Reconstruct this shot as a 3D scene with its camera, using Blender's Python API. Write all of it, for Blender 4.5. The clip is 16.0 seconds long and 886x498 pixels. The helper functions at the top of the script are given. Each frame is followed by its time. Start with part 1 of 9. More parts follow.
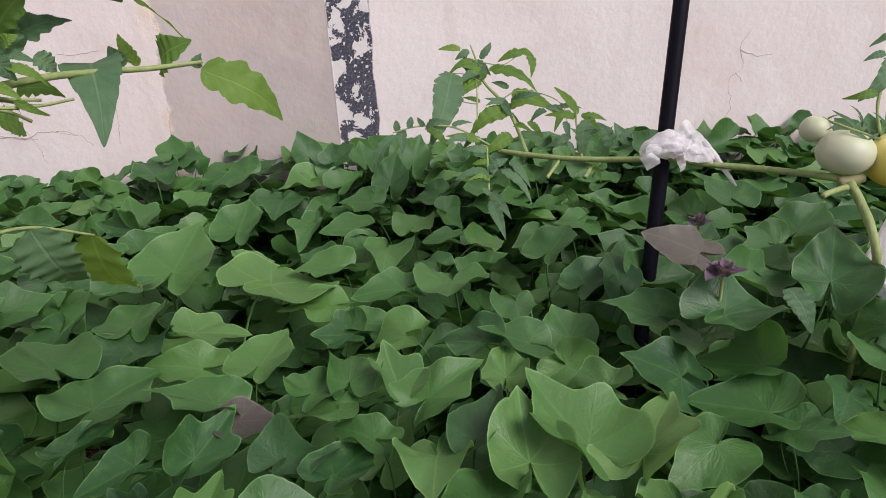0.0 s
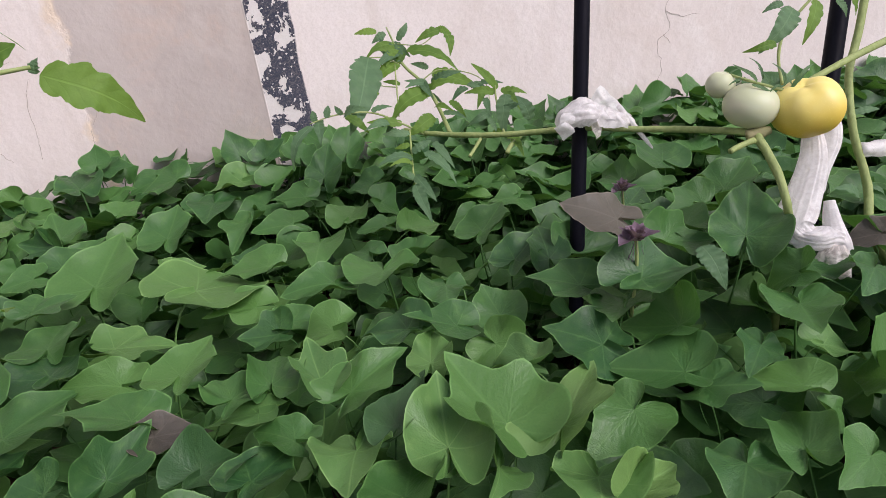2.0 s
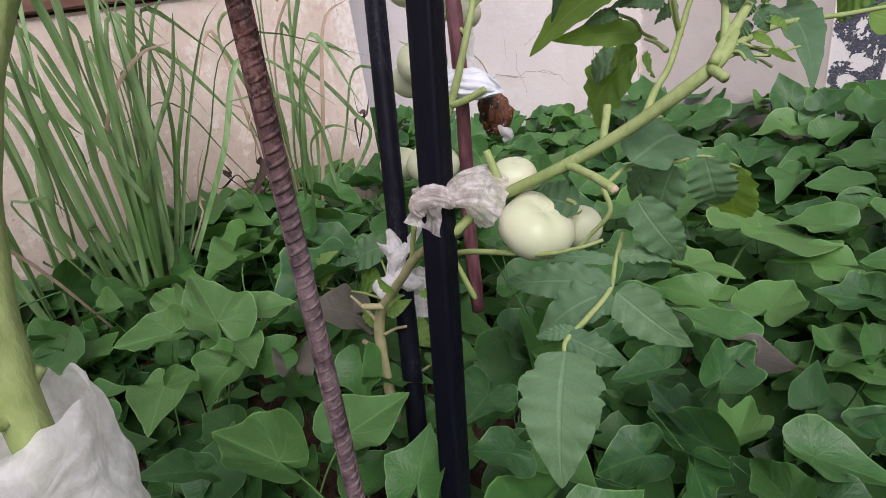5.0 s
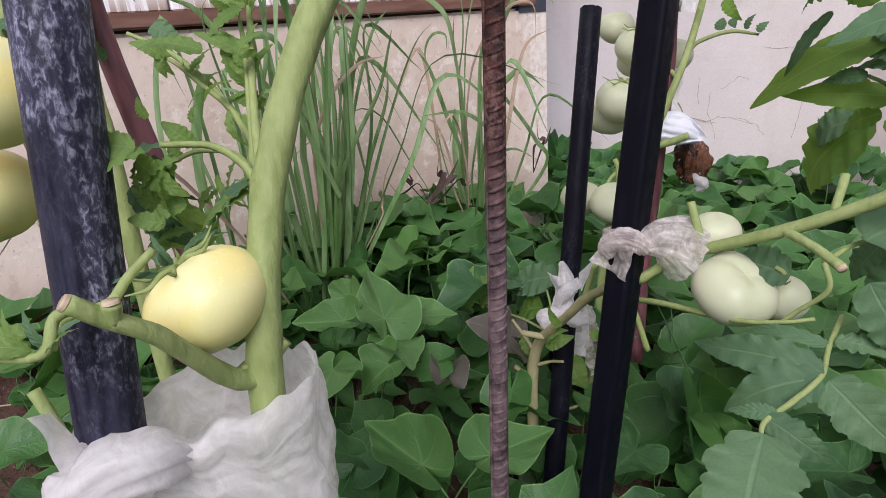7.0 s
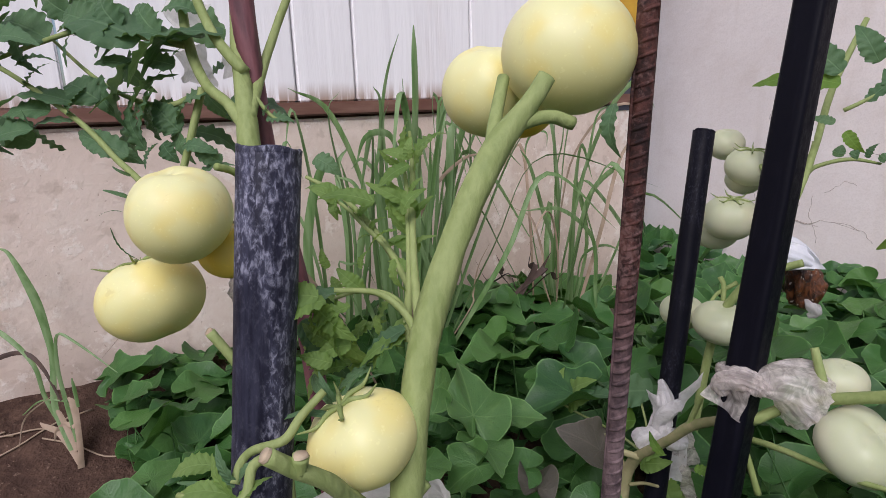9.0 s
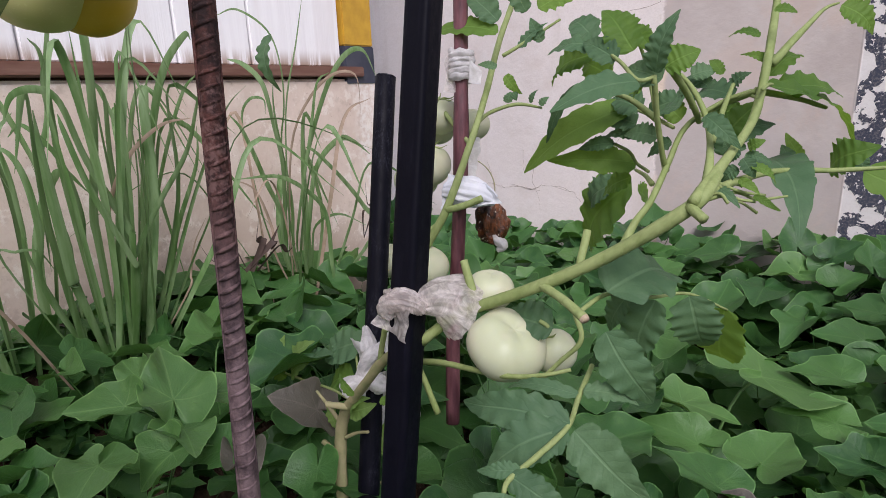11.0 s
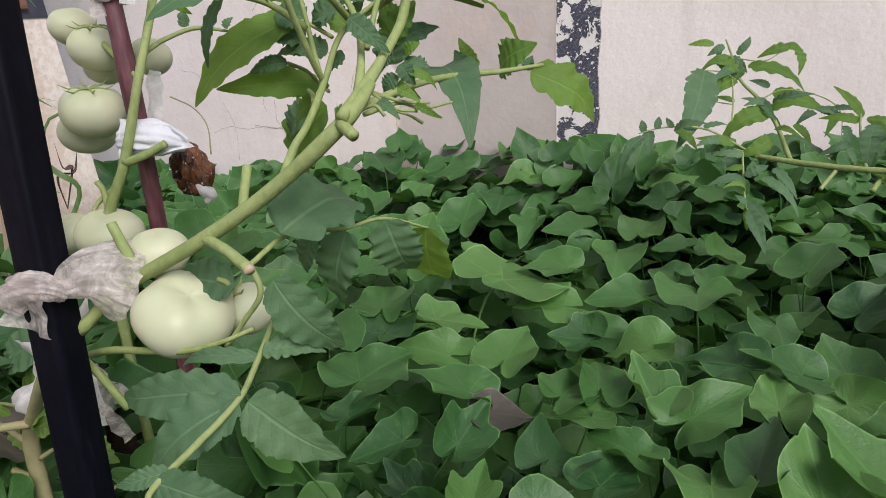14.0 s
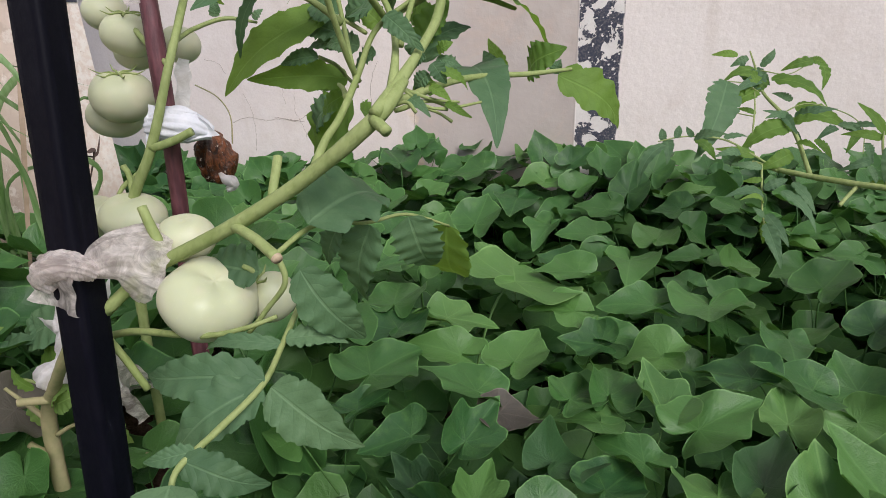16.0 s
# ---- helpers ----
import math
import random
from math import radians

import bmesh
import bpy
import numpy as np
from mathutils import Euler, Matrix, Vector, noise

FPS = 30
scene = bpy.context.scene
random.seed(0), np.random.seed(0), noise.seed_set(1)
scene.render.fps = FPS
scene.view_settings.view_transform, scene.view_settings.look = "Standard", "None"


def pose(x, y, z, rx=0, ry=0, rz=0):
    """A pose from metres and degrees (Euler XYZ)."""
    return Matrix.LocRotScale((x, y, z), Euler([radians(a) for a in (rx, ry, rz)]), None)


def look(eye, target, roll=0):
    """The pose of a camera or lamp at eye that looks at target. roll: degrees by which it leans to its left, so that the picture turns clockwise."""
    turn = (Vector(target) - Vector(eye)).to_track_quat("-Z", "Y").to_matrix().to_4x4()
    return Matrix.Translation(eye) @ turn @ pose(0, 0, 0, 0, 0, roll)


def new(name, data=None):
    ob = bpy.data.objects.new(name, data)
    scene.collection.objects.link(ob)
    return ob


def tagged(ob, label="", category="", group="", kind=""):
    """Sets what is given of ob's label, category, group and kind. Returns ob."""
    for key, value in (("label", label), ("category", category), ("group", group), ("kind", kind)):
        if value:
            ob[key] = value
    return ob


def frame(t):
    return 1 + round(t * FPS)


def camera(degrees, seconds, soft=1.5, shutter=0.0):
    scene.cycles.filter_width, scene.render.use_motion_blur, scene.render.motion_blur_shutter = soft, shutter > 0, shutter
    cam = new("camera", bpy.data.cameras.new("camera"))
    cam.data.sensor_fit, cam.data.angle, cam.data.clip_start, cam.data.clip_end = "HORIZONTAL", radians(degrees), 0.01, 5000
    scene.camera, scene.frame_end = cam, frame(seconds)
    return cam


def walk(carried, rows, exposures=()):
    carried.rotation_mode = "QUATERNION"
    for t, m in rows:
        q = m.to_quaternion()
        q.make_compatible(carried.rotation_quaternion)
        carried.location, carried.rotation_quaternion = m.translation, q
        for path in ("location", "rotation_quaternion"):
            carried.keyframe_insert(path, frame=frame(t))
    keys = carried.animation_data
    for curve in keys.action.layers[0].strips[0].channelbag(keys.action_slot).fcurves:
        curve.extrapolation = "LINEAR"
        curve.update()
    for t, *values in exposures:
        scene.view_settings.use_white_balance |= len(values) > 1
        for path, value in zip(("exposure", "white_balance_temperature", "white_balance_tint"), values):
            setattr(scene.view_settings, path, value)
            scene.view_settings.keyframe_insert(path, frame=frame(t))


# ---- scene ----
cam = camera(74.3, 16.0, soft=0.8)
PATH = [
    (0, (-0.089, 0.055, 0.598), (-0.083, 1.899, -0.176), -3.0),
    (0.5, (-0.069, 0.051, 0.6), (-0.07, 1.895, -0.174), -4.4),
    (1, (-0.056, 0.053, 0.597), (-0.064, 1.886, -0.204), -6.6),
    (1.5, (-0.028, 0.062, 0.589), (0.0, 1.888, -0.225), -7.9),
    (2, (-0.01, 0.065, 0.587), (0.079, 1.884, -0.242), -7.3),
    (2.5, (-0.032, 0.054, 0.583), (0.074, 1.847, -0.297), -8.0),
    (3, (-0.077, 0.028, 0.598), (-0.149, 1.825, -0.279), -10.1),
    (3.5, (-0.116, 0.015, 0.585), (-0.397, 1.799, -0.274), -10.8),
    (4, (-0.196, -0.004, 0.591), (-0.735, 1.711, -0.286), -12.0),
    (4.3, (-0.237, -0.036, 0.612), (-1.022, 1.583, -0.26), -11.9),
    (4.5, (-0.259, -0.05, 0.626), (-1.168, 1.508, -0.239), -11.2),
    (7, (-0.297, -0.093, 0.646), (-1.782, 1.043, -0.063), -4.6),
    (7.5, (-0.323, -0.131, 0.663), (-1.902, 0.913, 0.016), -3.8),
    (8, (-0.337, -0.139, 0.698), (-2.021, 0.795, 0.158), -2.8),
    (8.2, (-0.333, -0.144, 0.711), (-2.033, 0.779, 0.201), -2.7),
    (10.5, (-0.275, -0.047, 0.637), (-1.668, 1.301, 0.144), -1.4),
    (11, (-0.258, -0.03, 0.632), (-1.455, 1.487, 0.116), -2.0),
    (11.5, (-0.241, -0.003, 0.634), (-1.219, 1.652, 0.079), -2.0),
    (12, (-0.209, 0.039, 0.626), (-0.979, 1.787, 0.03), -2.0),
    (12.5, (-0.206, 0.059, 0.61), (-0.81, 1.837, -0.077), -3.2),
    (13, (-0.187, 0.07, 0.606), (-0.726, 1.856, -0.117), -5.0),
    (13.5, (-0.204, 0.059, 0.611), (-0.733, 1.838, -0.133), -5.5),
    (14, (-0.214, 0.052, 0.611), (-0.756, 1.823, -0.144), -4.9),
    (14.5, (-0.222, 0.048, 0.611), (-0.775, 1.816, -0.143), -3.9),
    (15, (-0.224, 0.042, 0.612), (-0.784, 1.806, -0.145), -3.2),
    (15.5, (-0.234, 0.041, 0.61), (-0.798, 1.799, -0.16), -2.5),
    (16, (-0.222, 0.045, 0.612), (-0.792, 1.807, -0.143), -2.6),
]
walk(cam, [(t, look(eye, target, roll)) for t, eye, target, roll in PATH], exposures=[(0.0, 0.07, 6450, 19), (1.5, 0.18, 6450, 19), (3.5, 0.19, 6400, 19), (4.5, 0.14, 6350, 18), (7.0, 0.05, 6200, 18), (8.0, -0.36, 6250, 17), (10.5, -0.06, 6200, 18), (12.0, -0.10, 6300, 16), (13.0, 0.05, 6400, 14), (16.0, 0.03, 6450, 12)])

# ---------------------------------------------------------------- light
world = bpy.data.worlds.new("sky")
scene.world = world
world.use_nodes = True
_n = world.node_tree.nodes
_sky = _n.new("ShaderNodeTexSky")
_sky.sky_type = "NISHITA"
_sky.sun_disc = False
_sky.sun_elevation = radians(48)
_sky.sun_rotation = radians(134)
_sky.air_density, _sky.dust_density = 1.0, 2.0
_n["Background"].inputs["Strength"].default_value = 0.098
world.node_tree.links.new(_sky.outputs["Color"], _n["Background"].inputs["Color"])

sun = new("sun", bpy.data.lights.new("sun", "SUN"))
sun.data.energy, sun.data.angle, sun.data.color = 3.15, radians(34), (1.0, 0.955, 0.94)
sun.matrix_world = look((2.5, -2.4, 3.5), (0, 0, 0))

# ---------------------------------------------------------------- materials


class Mat:
    """A node material with short ways to add and link nodes."""

    def __init__(self, name, rough=0.6, metal=0.0, spec=0.5):
        self.m = bpy.data.materials.new(name)
        self.m.use_nodes = True
        self.t = self.m.node_tree
        self.b = self.t.nodes["Principled BSDF"]
        self.b.inputs["Roughness"].default_value = rough
        self.b.inputs["Metallic"].default_value = metal
        self.b.inputs["Specular IOR Level"].default_value = spec

    def put(self, socket, value):
        if hasattr(value, "is_linked"):
            self.t.links.new(value, socket)
        else:
            socket.default_value = (*value, 1.0) if isinstance(value, tuple) and len(value) == 3 and socket.type == "RGBA" else value

    def node(self, kind, out=0, **ins):
        n = self.t.nodes.new(kind)
        for key, value in ins.items():
            self.put(n.inputs[key.replace("_", " ")], value)
        return n.outputs[out]

    def coords(self, which="Object"):
        return self.t.nodes.new("ShaderNodeTexCoord").outputs[which]

    def noise(self, vec, scale, detail=4.0, rough=0.55, distortion=0.0):
        return self.node("ShaderNodeTexNoise", 0, Vector=vec, Scale=scale, Detail=detail, Roughness=rough, Distortion=distortion)

    def math(self, op, a, b=0.0, c=0.0, clamp=False):
        n = self.t.nodes.new("ShaderNodeMath")
        n.operation, n.use_clamp = op, clamp
        for i, v in enumerate((a, b, c)):
            self.put(n.inputs[i], v)
        return n.outputs[0]

    def step(self, v, lo, hi, a=0.0, b=1.0):
        n = self.t.nodes.new("ShaderNodeMapRange")
        n.interpolation_type = "SMOOTHSTEP"
        for i, x in enumerate((v, lo, hi, a, b)):
            self.put(n.inputs[i], x)
        return n.outputs[0]

    def mix(self, f, a, b):
        n = self.t.nodes.new("ShaderNodeMix")
        n.data_type = "RGBA"
        self.put(n.inputs[0], f)
        self.put(n.inputs[6], a)
        self.put(n.inputs[7], b)
        return n.outputs[2]

    def split(self, vec):
        n = self.t.nodes.new("ShaderNodeSeparateXYZ")
        self.put(n.inputs[0], vec)
        return n.outputs

    def scaled(self, vec, s):
        n = self.t.nodes.new("ShaderNodeVectorMath")
        n.operation = "MULTIPLY"
        self.put(n.inputs[0], vec)
        n.inputs[1].default_value = s
        return n.outputs[0]

    def colour(self, c):
        self.put(self.b.inputs["Base Color"], c)
        return self

    def bump(self, height, strength=0.3, distance=0.01):
        self.put(self.b.inputs["Normal"], self.node("ShaderNodeBump", 0, Strength=strength, Distance=distance, Height=height))
        return self

    def translucent(self, colour, amount):
        out = self.t.nodes["Material Output"]
        tr = self.node("ShaderNodeBsdfTranslucent", 0, Color=colour)
        mx = self.t.nodes.new("ShaderNodeMixShader")
        mx.inputs[0].default_value = amount
        self.t.links.new(self.b.outputs[0], mx.inputs[1])
        self.t.links.new(tr, mx.inputs[2])
        self.t.links.new(mx.outputs[0], out.inputs[0])
        return self

    def rand(self):
        return self.node("ShaderNodeObjectInfo", 5)

    def island(self):
        return self.node("ShaderNodeNewGeometry", 8)


def leaf_material(name, base, light, dark, joined=False, spread=1.0, rough=0.45, vein=0.16, world_size=False, glow=0.20):
    """Heart-shaped leaf: palmate veins from the leaf's own UV, colour drift from leaf to leaf."""
    m = Mat(name, rough, 0, 0.45)
    u = m.split(m.coords("UV"))
    x, y = m.math("MULTIPLY_ADD", u[0], 2.0, -1.0), m.math("MULTIPLY_ADD", u[1], 2.0, -1.0)
    r = m.math("SQRT", m.math("ADD", m.math("MULTIPLY", x, x), m.math("MULTIPLY", y, y)))
    ang = m.math("ARCTAN2", x, y)
    near = m.math("MULTIPLY", m.math("PINGPONG", m.math("ADD", ang, m.math("MULTIPLY", r, 0.10)), 0.46), r)
    main = m.step(near, 0.001, 0.012, 1.0, 0.0)
    ribs = m.math("PINGPONG", m.math("ADD", r, m.math("MULTIPLY", m.math("PINGPONG", ang, 0.46), -0.75)), 0.095)
    fine = m.step(ribs, 0.0, 0.007, 0.35, 0.0)
    veins = m.math("MAXIMUM", main, m.math("MULTIPLY", fine, m.step(r, 0.12, 0.3)))
    veins = m.math("MULTIPLY", veins, m.step(r, 0.12, 0.45, 1.0, 0.25))
    midrib = m.step(m.math("MULTIPLY", m.math("ABSOLUTE", ang), r), 0.004, 0.020, 0.9, 0.0)
    veins = m.math("MAXIMUM", veins, midrib)
    which = m.island() if joined else m.rand()
    rim = m.node("ShaderNodeUVMap")
    rim.node.uv_map = "rim"
    edge = m.step(m.split(rim)[0], 0.955, 0.99)
    obj = m.coords("Object") if not joined else m.node("ShaderNodeNewGeometry", 0)
    blot = m.noise(obj, 60.0 if joined or world_size else 6.0, 3.0)
    grain = m.noise(obj, 500.0 if joined or world_size else 50.0, 2.0)
    c = m.mix(m.step(which, 0.0, 0.55 / spread), dark, base)
    c = m.mix(m.step(which, 0.72, 1.0), c, light)
    c = m.mix(m.step(blot, 0.42, 0.75, 0.0, 0.35), c, light)
    c = m.mix(m.step(grain, 0.4, 0.7, 0.0, 0.18), c, dark)
    c = m.mix(m.step(m.math("MULTIPLY", grain, m.step(blot, 0.55, 0.7)), 0.35, 0.5, 0.0, 0.13), c, tuple(v * 1.4 for v in light))
    c = m.mix(m.math("MULTIPLY", veins, vein), c, tuple(min(1.0, v * 1.7 + 0.03) for v in light))
    c = m.mix(m.math("MULTIPLY", edge, m.step(blot, 0.30, 0.62, 0.09, 0.52)), c, tuple(min(1.0, v * 1.9 + 0.03) for v in light))
    m.colour(c)
    m.put(m.b.inputs["Roughness"], m.step(blot, 0.2, 0.8, rough - 0.08, rough + 0.14))
    m.bump(m.math("ADD", m.math("ADD", m.math("MULTIPLY", main, -0.05), m.math("MULTIPLY", ribs, 0.8)), m.math("ADD", m.math("MULTIPLY", blot, 0.5), m.math("MULTIPLY", grain, 0.2))), 0.55, 0.005)
    m.translucent(m.mix(0.6, c, (light[0] * 1.5, light[1] * 1.6, light[2] * 0.7)), glow)
    return m.m


def leaflet_material(name, base, light, dark, glow):
    """Tomato leaflet: a pale midrib, sunken side veins and a quilted, downy face."""
    m = Mat(name, 0.58, 0, 0.25)
    u = m.split(m.coords("UV"))
    x = m.math("ABSOLUTE", m.math("MULTIPLY_ADD", u[0], 2.0, -1.0))
    p = m.node("ShaderNodeNewGeometry", 0)
    wob = m.math("MULTIPLY_ADD", m.noise(p, 90.0, 2.0), 0.10, -0.05)
    side = m.math("PINGPONG", m.math("ADD", m.math("MULTIPLY_ADD", x, -0.20, u[1]), wob), 0.065)
    vein = m.step(side, 0.0, 0.012, 1.0, 0.0)
    midrib = m.step(x, 0.02, 0.075, 1.0, 0.0)
    blot, grain = m.noise(p, 70.0, 3.0), m.noise(p, 600.0, 2.0)
    c = m.mix(m.step(m.rand(), 0.0, 0.6), dark, base)
    c = m.mix(m.step(m.rand(), 0.7, 1.0, 0.0, 0.7), c, light)
    c = m.mix(m.step(blot, 0.4, 0.75, 0.0, 0.45), c, light)
    c = m.mix(m.step(grain, 0.4, 0.7, 0.0, 0.22), c, dark)
    c = m.mix(m.math("MULTIPLY", vein, 0.10), c, dark)
    c = m.mix(m.math("MULTIPLY", midrib, 0.26), c, tuple(min(1.0, v * 1.5 + 0.03) for v in light))
    m.colour(c)
    quilt = m.math("MULTIPLY", m.math("SQRT", side), 1.0)
    m.bump(m.math("ADD", m.math("ADD", quilt, m.math("MULTIPLY", midrib, -0.35)), m.math("ADD", m.math("MULTIPLY", blot, 0.4), m.math("MULTIPLY", grain, 0.15))), 0.42, 0.003)
    m.translucent(m.mix(0.6, c, (light[0] * 1.5, light[1] * 1.5, light[2] * 0.6)), glow)
    return m.m


def plain(name, c1, c2, scale=40.0, rough=0.55, bump=0.15, metal=0.0, trans=0.0, spec=0.5, stretch=(1, 1, 1), big=6.0):
    """Two tones by noise at two scales, with fine relief."""
    m = Mat(name, rough, metal, spec)
    v = m.scaled(m.coords("Object"), stretch)
    a, b = m.noise(v, scale, 5.0), m.noise(v, big, 3.0)
    c = m.mix(m.step(m.math("ADD", m.math("MULTIPLY", a, 0.6), m.math("MULTIPLY", b, 0.4)), 0.35, 0.65), c1, c2)
    m.colour(c)
    m.put(m.b.inputs["Roughness"], m.step(a, 0.2, 0.8, max(0.05, rough - 0.12), min(1, rough + 0.12)))
    m.bump(a, bump, 0.004)
    if trans:
        m.translucent(c, trans)
    return m.m


def main_wall_material():
    m = Mat("old_cream_plaster", 0.88, 0, 0.25)
    p = m.node("ShaderNodeNewGeometry", 0)
    x, _, z = m.split(p)
    big, mid, fine = m.noise(p, 1.7, 4.0), m.noise(p, 7.0, 5.0, 0.6), m.noise(p, 55.0, 4.0)
    wob = m.math("MULTIPLY", m.math("SUBTRACT", m.noise(p, 9.0, 6.0, 0.65), 0.5), 0.10)
    c = m.mix(m.step(big, 0.35, 0.65), (0.87, 0.795, 0.765), (0.79, 0.71, 0.675))
    c = m.mix(m.step(mid, 0.5, 0.75, 0.0, 0.5), c, (0.89, 0.835, 0.81))
    c = m.mix(m.step(m.noise(p, 3.4, 6.0, 0.7), 0.52, 0.70, 0.0, 0.45), c, (0.70, 0.60, 0.545))
    # rain-washed stains running down
    run = m.noise(m.scaled(p, (14.0, 1.0, 1.6)), 1.0, 4.0)
    c = m.mix(m.step(run, 0.55, 0.75, 0.0, 0.35), c, (0.66, 0.57, 0.51))
    # grey cement patch between the flaked edge and the dark band
    xe = m.math("ADD", x, wob)
    patch = m.math("MULTIPLY", m.step(xe, -0.845, -0.83), m.step(x, -0.37, -0.362, 1.0, 0.0))
    pc = m.mix(m.step(mid, 0.35, 0.7), (0.50, 0.43, 0.40), (0.61, 0.545, 0.51))
    pc = m.mix(m.step(big, 0.4, 0.6, 0.0, 0.5), pc, (0.44, 0.39, 0.375))
    pc = m.mix(m.step(m.noise(p, 5.0, 6.0, 0.7, 0.5), 0.48, 0.66, 0.0, 0.6), pc, (0.60, 0.47, 0.40))
    pc = m.mix(m.step(xe, -0.80, -0.45, 0.35, 0.0), pc, (0.66, 0.59, 0.56))
    c = m.mix(patch, c, pc)
    rim = m.math("MULTIPLY", m.step(xe, -0.87, -0.845), m.step(xe, -0.835, -0.82, 1.0, 0.0))
    c = m.mix(m.math("MULTIPLY", rim, m.step(mid, 0.4, 0.55, 0.0, 0.8)), c, (0.78, 0.64, 0.50))
    # dark blue band, flaking off to white
    xs = m.math("ADD", x, m.math("MULTIPLY", m.math("SUBTRACT", m.noise(p, 22.0, 3.0), 0.5), 0.02))
    band = m.math("MULTIPLY", m.step(x, -0.366, -0.362), m.step(xs, -0.252, -0.247, 1.0, 0.0))
    fl = m.noise(p, 17.0, 6.0, 0.62, 0.5)
    flake = m.step(m.math("ADD", fl, m.math("MULTIPLY_ADD", x, -1.1, -0.336)), 0.54, 0.555)
    spot = m.step(m.noise(p, 90.0, 3.0), 0.60, 0.64)
    bc = m.mix(m.math("MAXIMUM", flake, spot), m.mix(mid, (0.035, 0.040, 0.065), (0.085, 0.09, 0.12)), (0.78, 0.74, 0.72))
    c = m.mix(band, c, bc)
    c = m.mix(m.step(m.noise(p, 180.0, 3.0, 0.7), 0.45, 0.62, 0.0, 0.16), c, (0.56, 0.49, 0.44))
    m.colour(c)
    h = m.math("ADD", m.math("MULTIPLY", mid, 0.6), m.math("MULTIPLY", fine, 0.25))
    h = m.math("SUBTRACT", h, m.math("MULTIPLY", patch, 0.35))
    h = m.math("SUBTRACT", h, m.math("MULTIPLY", m.math("MULTIPLY", band, flake), 0.3))
    m.bump(h, 0.75, 0.007)
    return m.m


def side_wall_material():
    m = Mat("worn_tan_plaster", 0.92, 0, 0.2)
    p = m.node("ShaderNodeNewGeometry", 0)
    _, y, z = m.split(p)
    big, mid, fine = m.noise(p, 2.4, 4.0), m.noise(p, 9.0, 6.0, 0.65), m.noise(p, 70.0, 4.0)
    c = m.mix(m.step(big, 0.35, 0.65), (0.74, 0.62, 0.54), (0.63, 0.51, 0.43))
    c = m.mix(m.step(mid, 0.5, 0.68, 0.0, 0.7), c, (0.76, 0.67, 0.59))
    c = m.mix(m.step(m.noise(p, 5.5, 6.0, 0.75), 0.50, 0.66, 0.0, 0.55), c, (0.62, 0.49, 0.42))
    c = m.mix(m.step(m.noise(p, 30.0, 4.0), 0.56, 0.68, 0.0, 0.4), c, (0.47, 0.37, 0.30))
    end = m.step(m.math("ADD", y, m.math("MULTIPLY", mid, 0.12)), 1.10, 1.17)
    c = m.mix(m.math("MULTIPLY", end, m.step(fine, 0.4, 0.6, 0.2, 0.9)), c, (0.83, 0.78, 0.73))
    c = m.mix(m.step(m.math("ADD", z, m.math("MULTIPLY", mid, 0.15)), 0.30, 0.42, 0.45, 0.0), c, (0.36, 0.26, 0.20))
    flake = m.step(m.noise(p, 20.0, 6.0, 0.7), 0.54, 0.62)
    c = m.mix(m.math("MULTIPLY", flake, 0.55), c, (0.88, 0.81, 0.74))
    pit = m.step(m.noise(p, 110.0, 3.0), 0.66, 0.72)
    c = m.mix(m.math("MULTIPLY", pit, 0.6), c, (0.42, 0.30, 0.23))
    m.colour(c)
    h = m.math("ADD", m.math("MULTIPLY", mid, 0.7), m.math("MULTIPLY", fine, 0.3))
    m.bump(m.math("ADD", h, m.math("MULTIPLY", flake, 0.06)), 0.6, 0.008)
    return m.m


def soil_material():
    m = Mat("brown_garden_soil", 0.95, 0, 0.15)
    p = m.node("ShaderNodeNewGeometry", 0)
    a, b, d = m.noise(p, 4.0, 4.0), m.noise(p, 28.0, 6.0, 0.7), m.noise(p, 140.0, 4.0)
    c = m.mix(m.step(b, 0.35, 0.65), (0.050, 0.029, 0.022), (0.118, 0.071, 0.052))
    c = m.mix(m.step(a, 0.4, 0.65, 0.0, 0.5), c, (0.07, 0.042, 0.032))
    c = m.mix(m.step(d, 0.62, 0.72, 0.0, 0.6), c, (0.24, 0.17, 0.13))
    m.colour(c)
    m.bump(m.math("ADD", b, m.math("MULTIPLY", d, 0.4)), 0.9, 0.012)
    return m.m


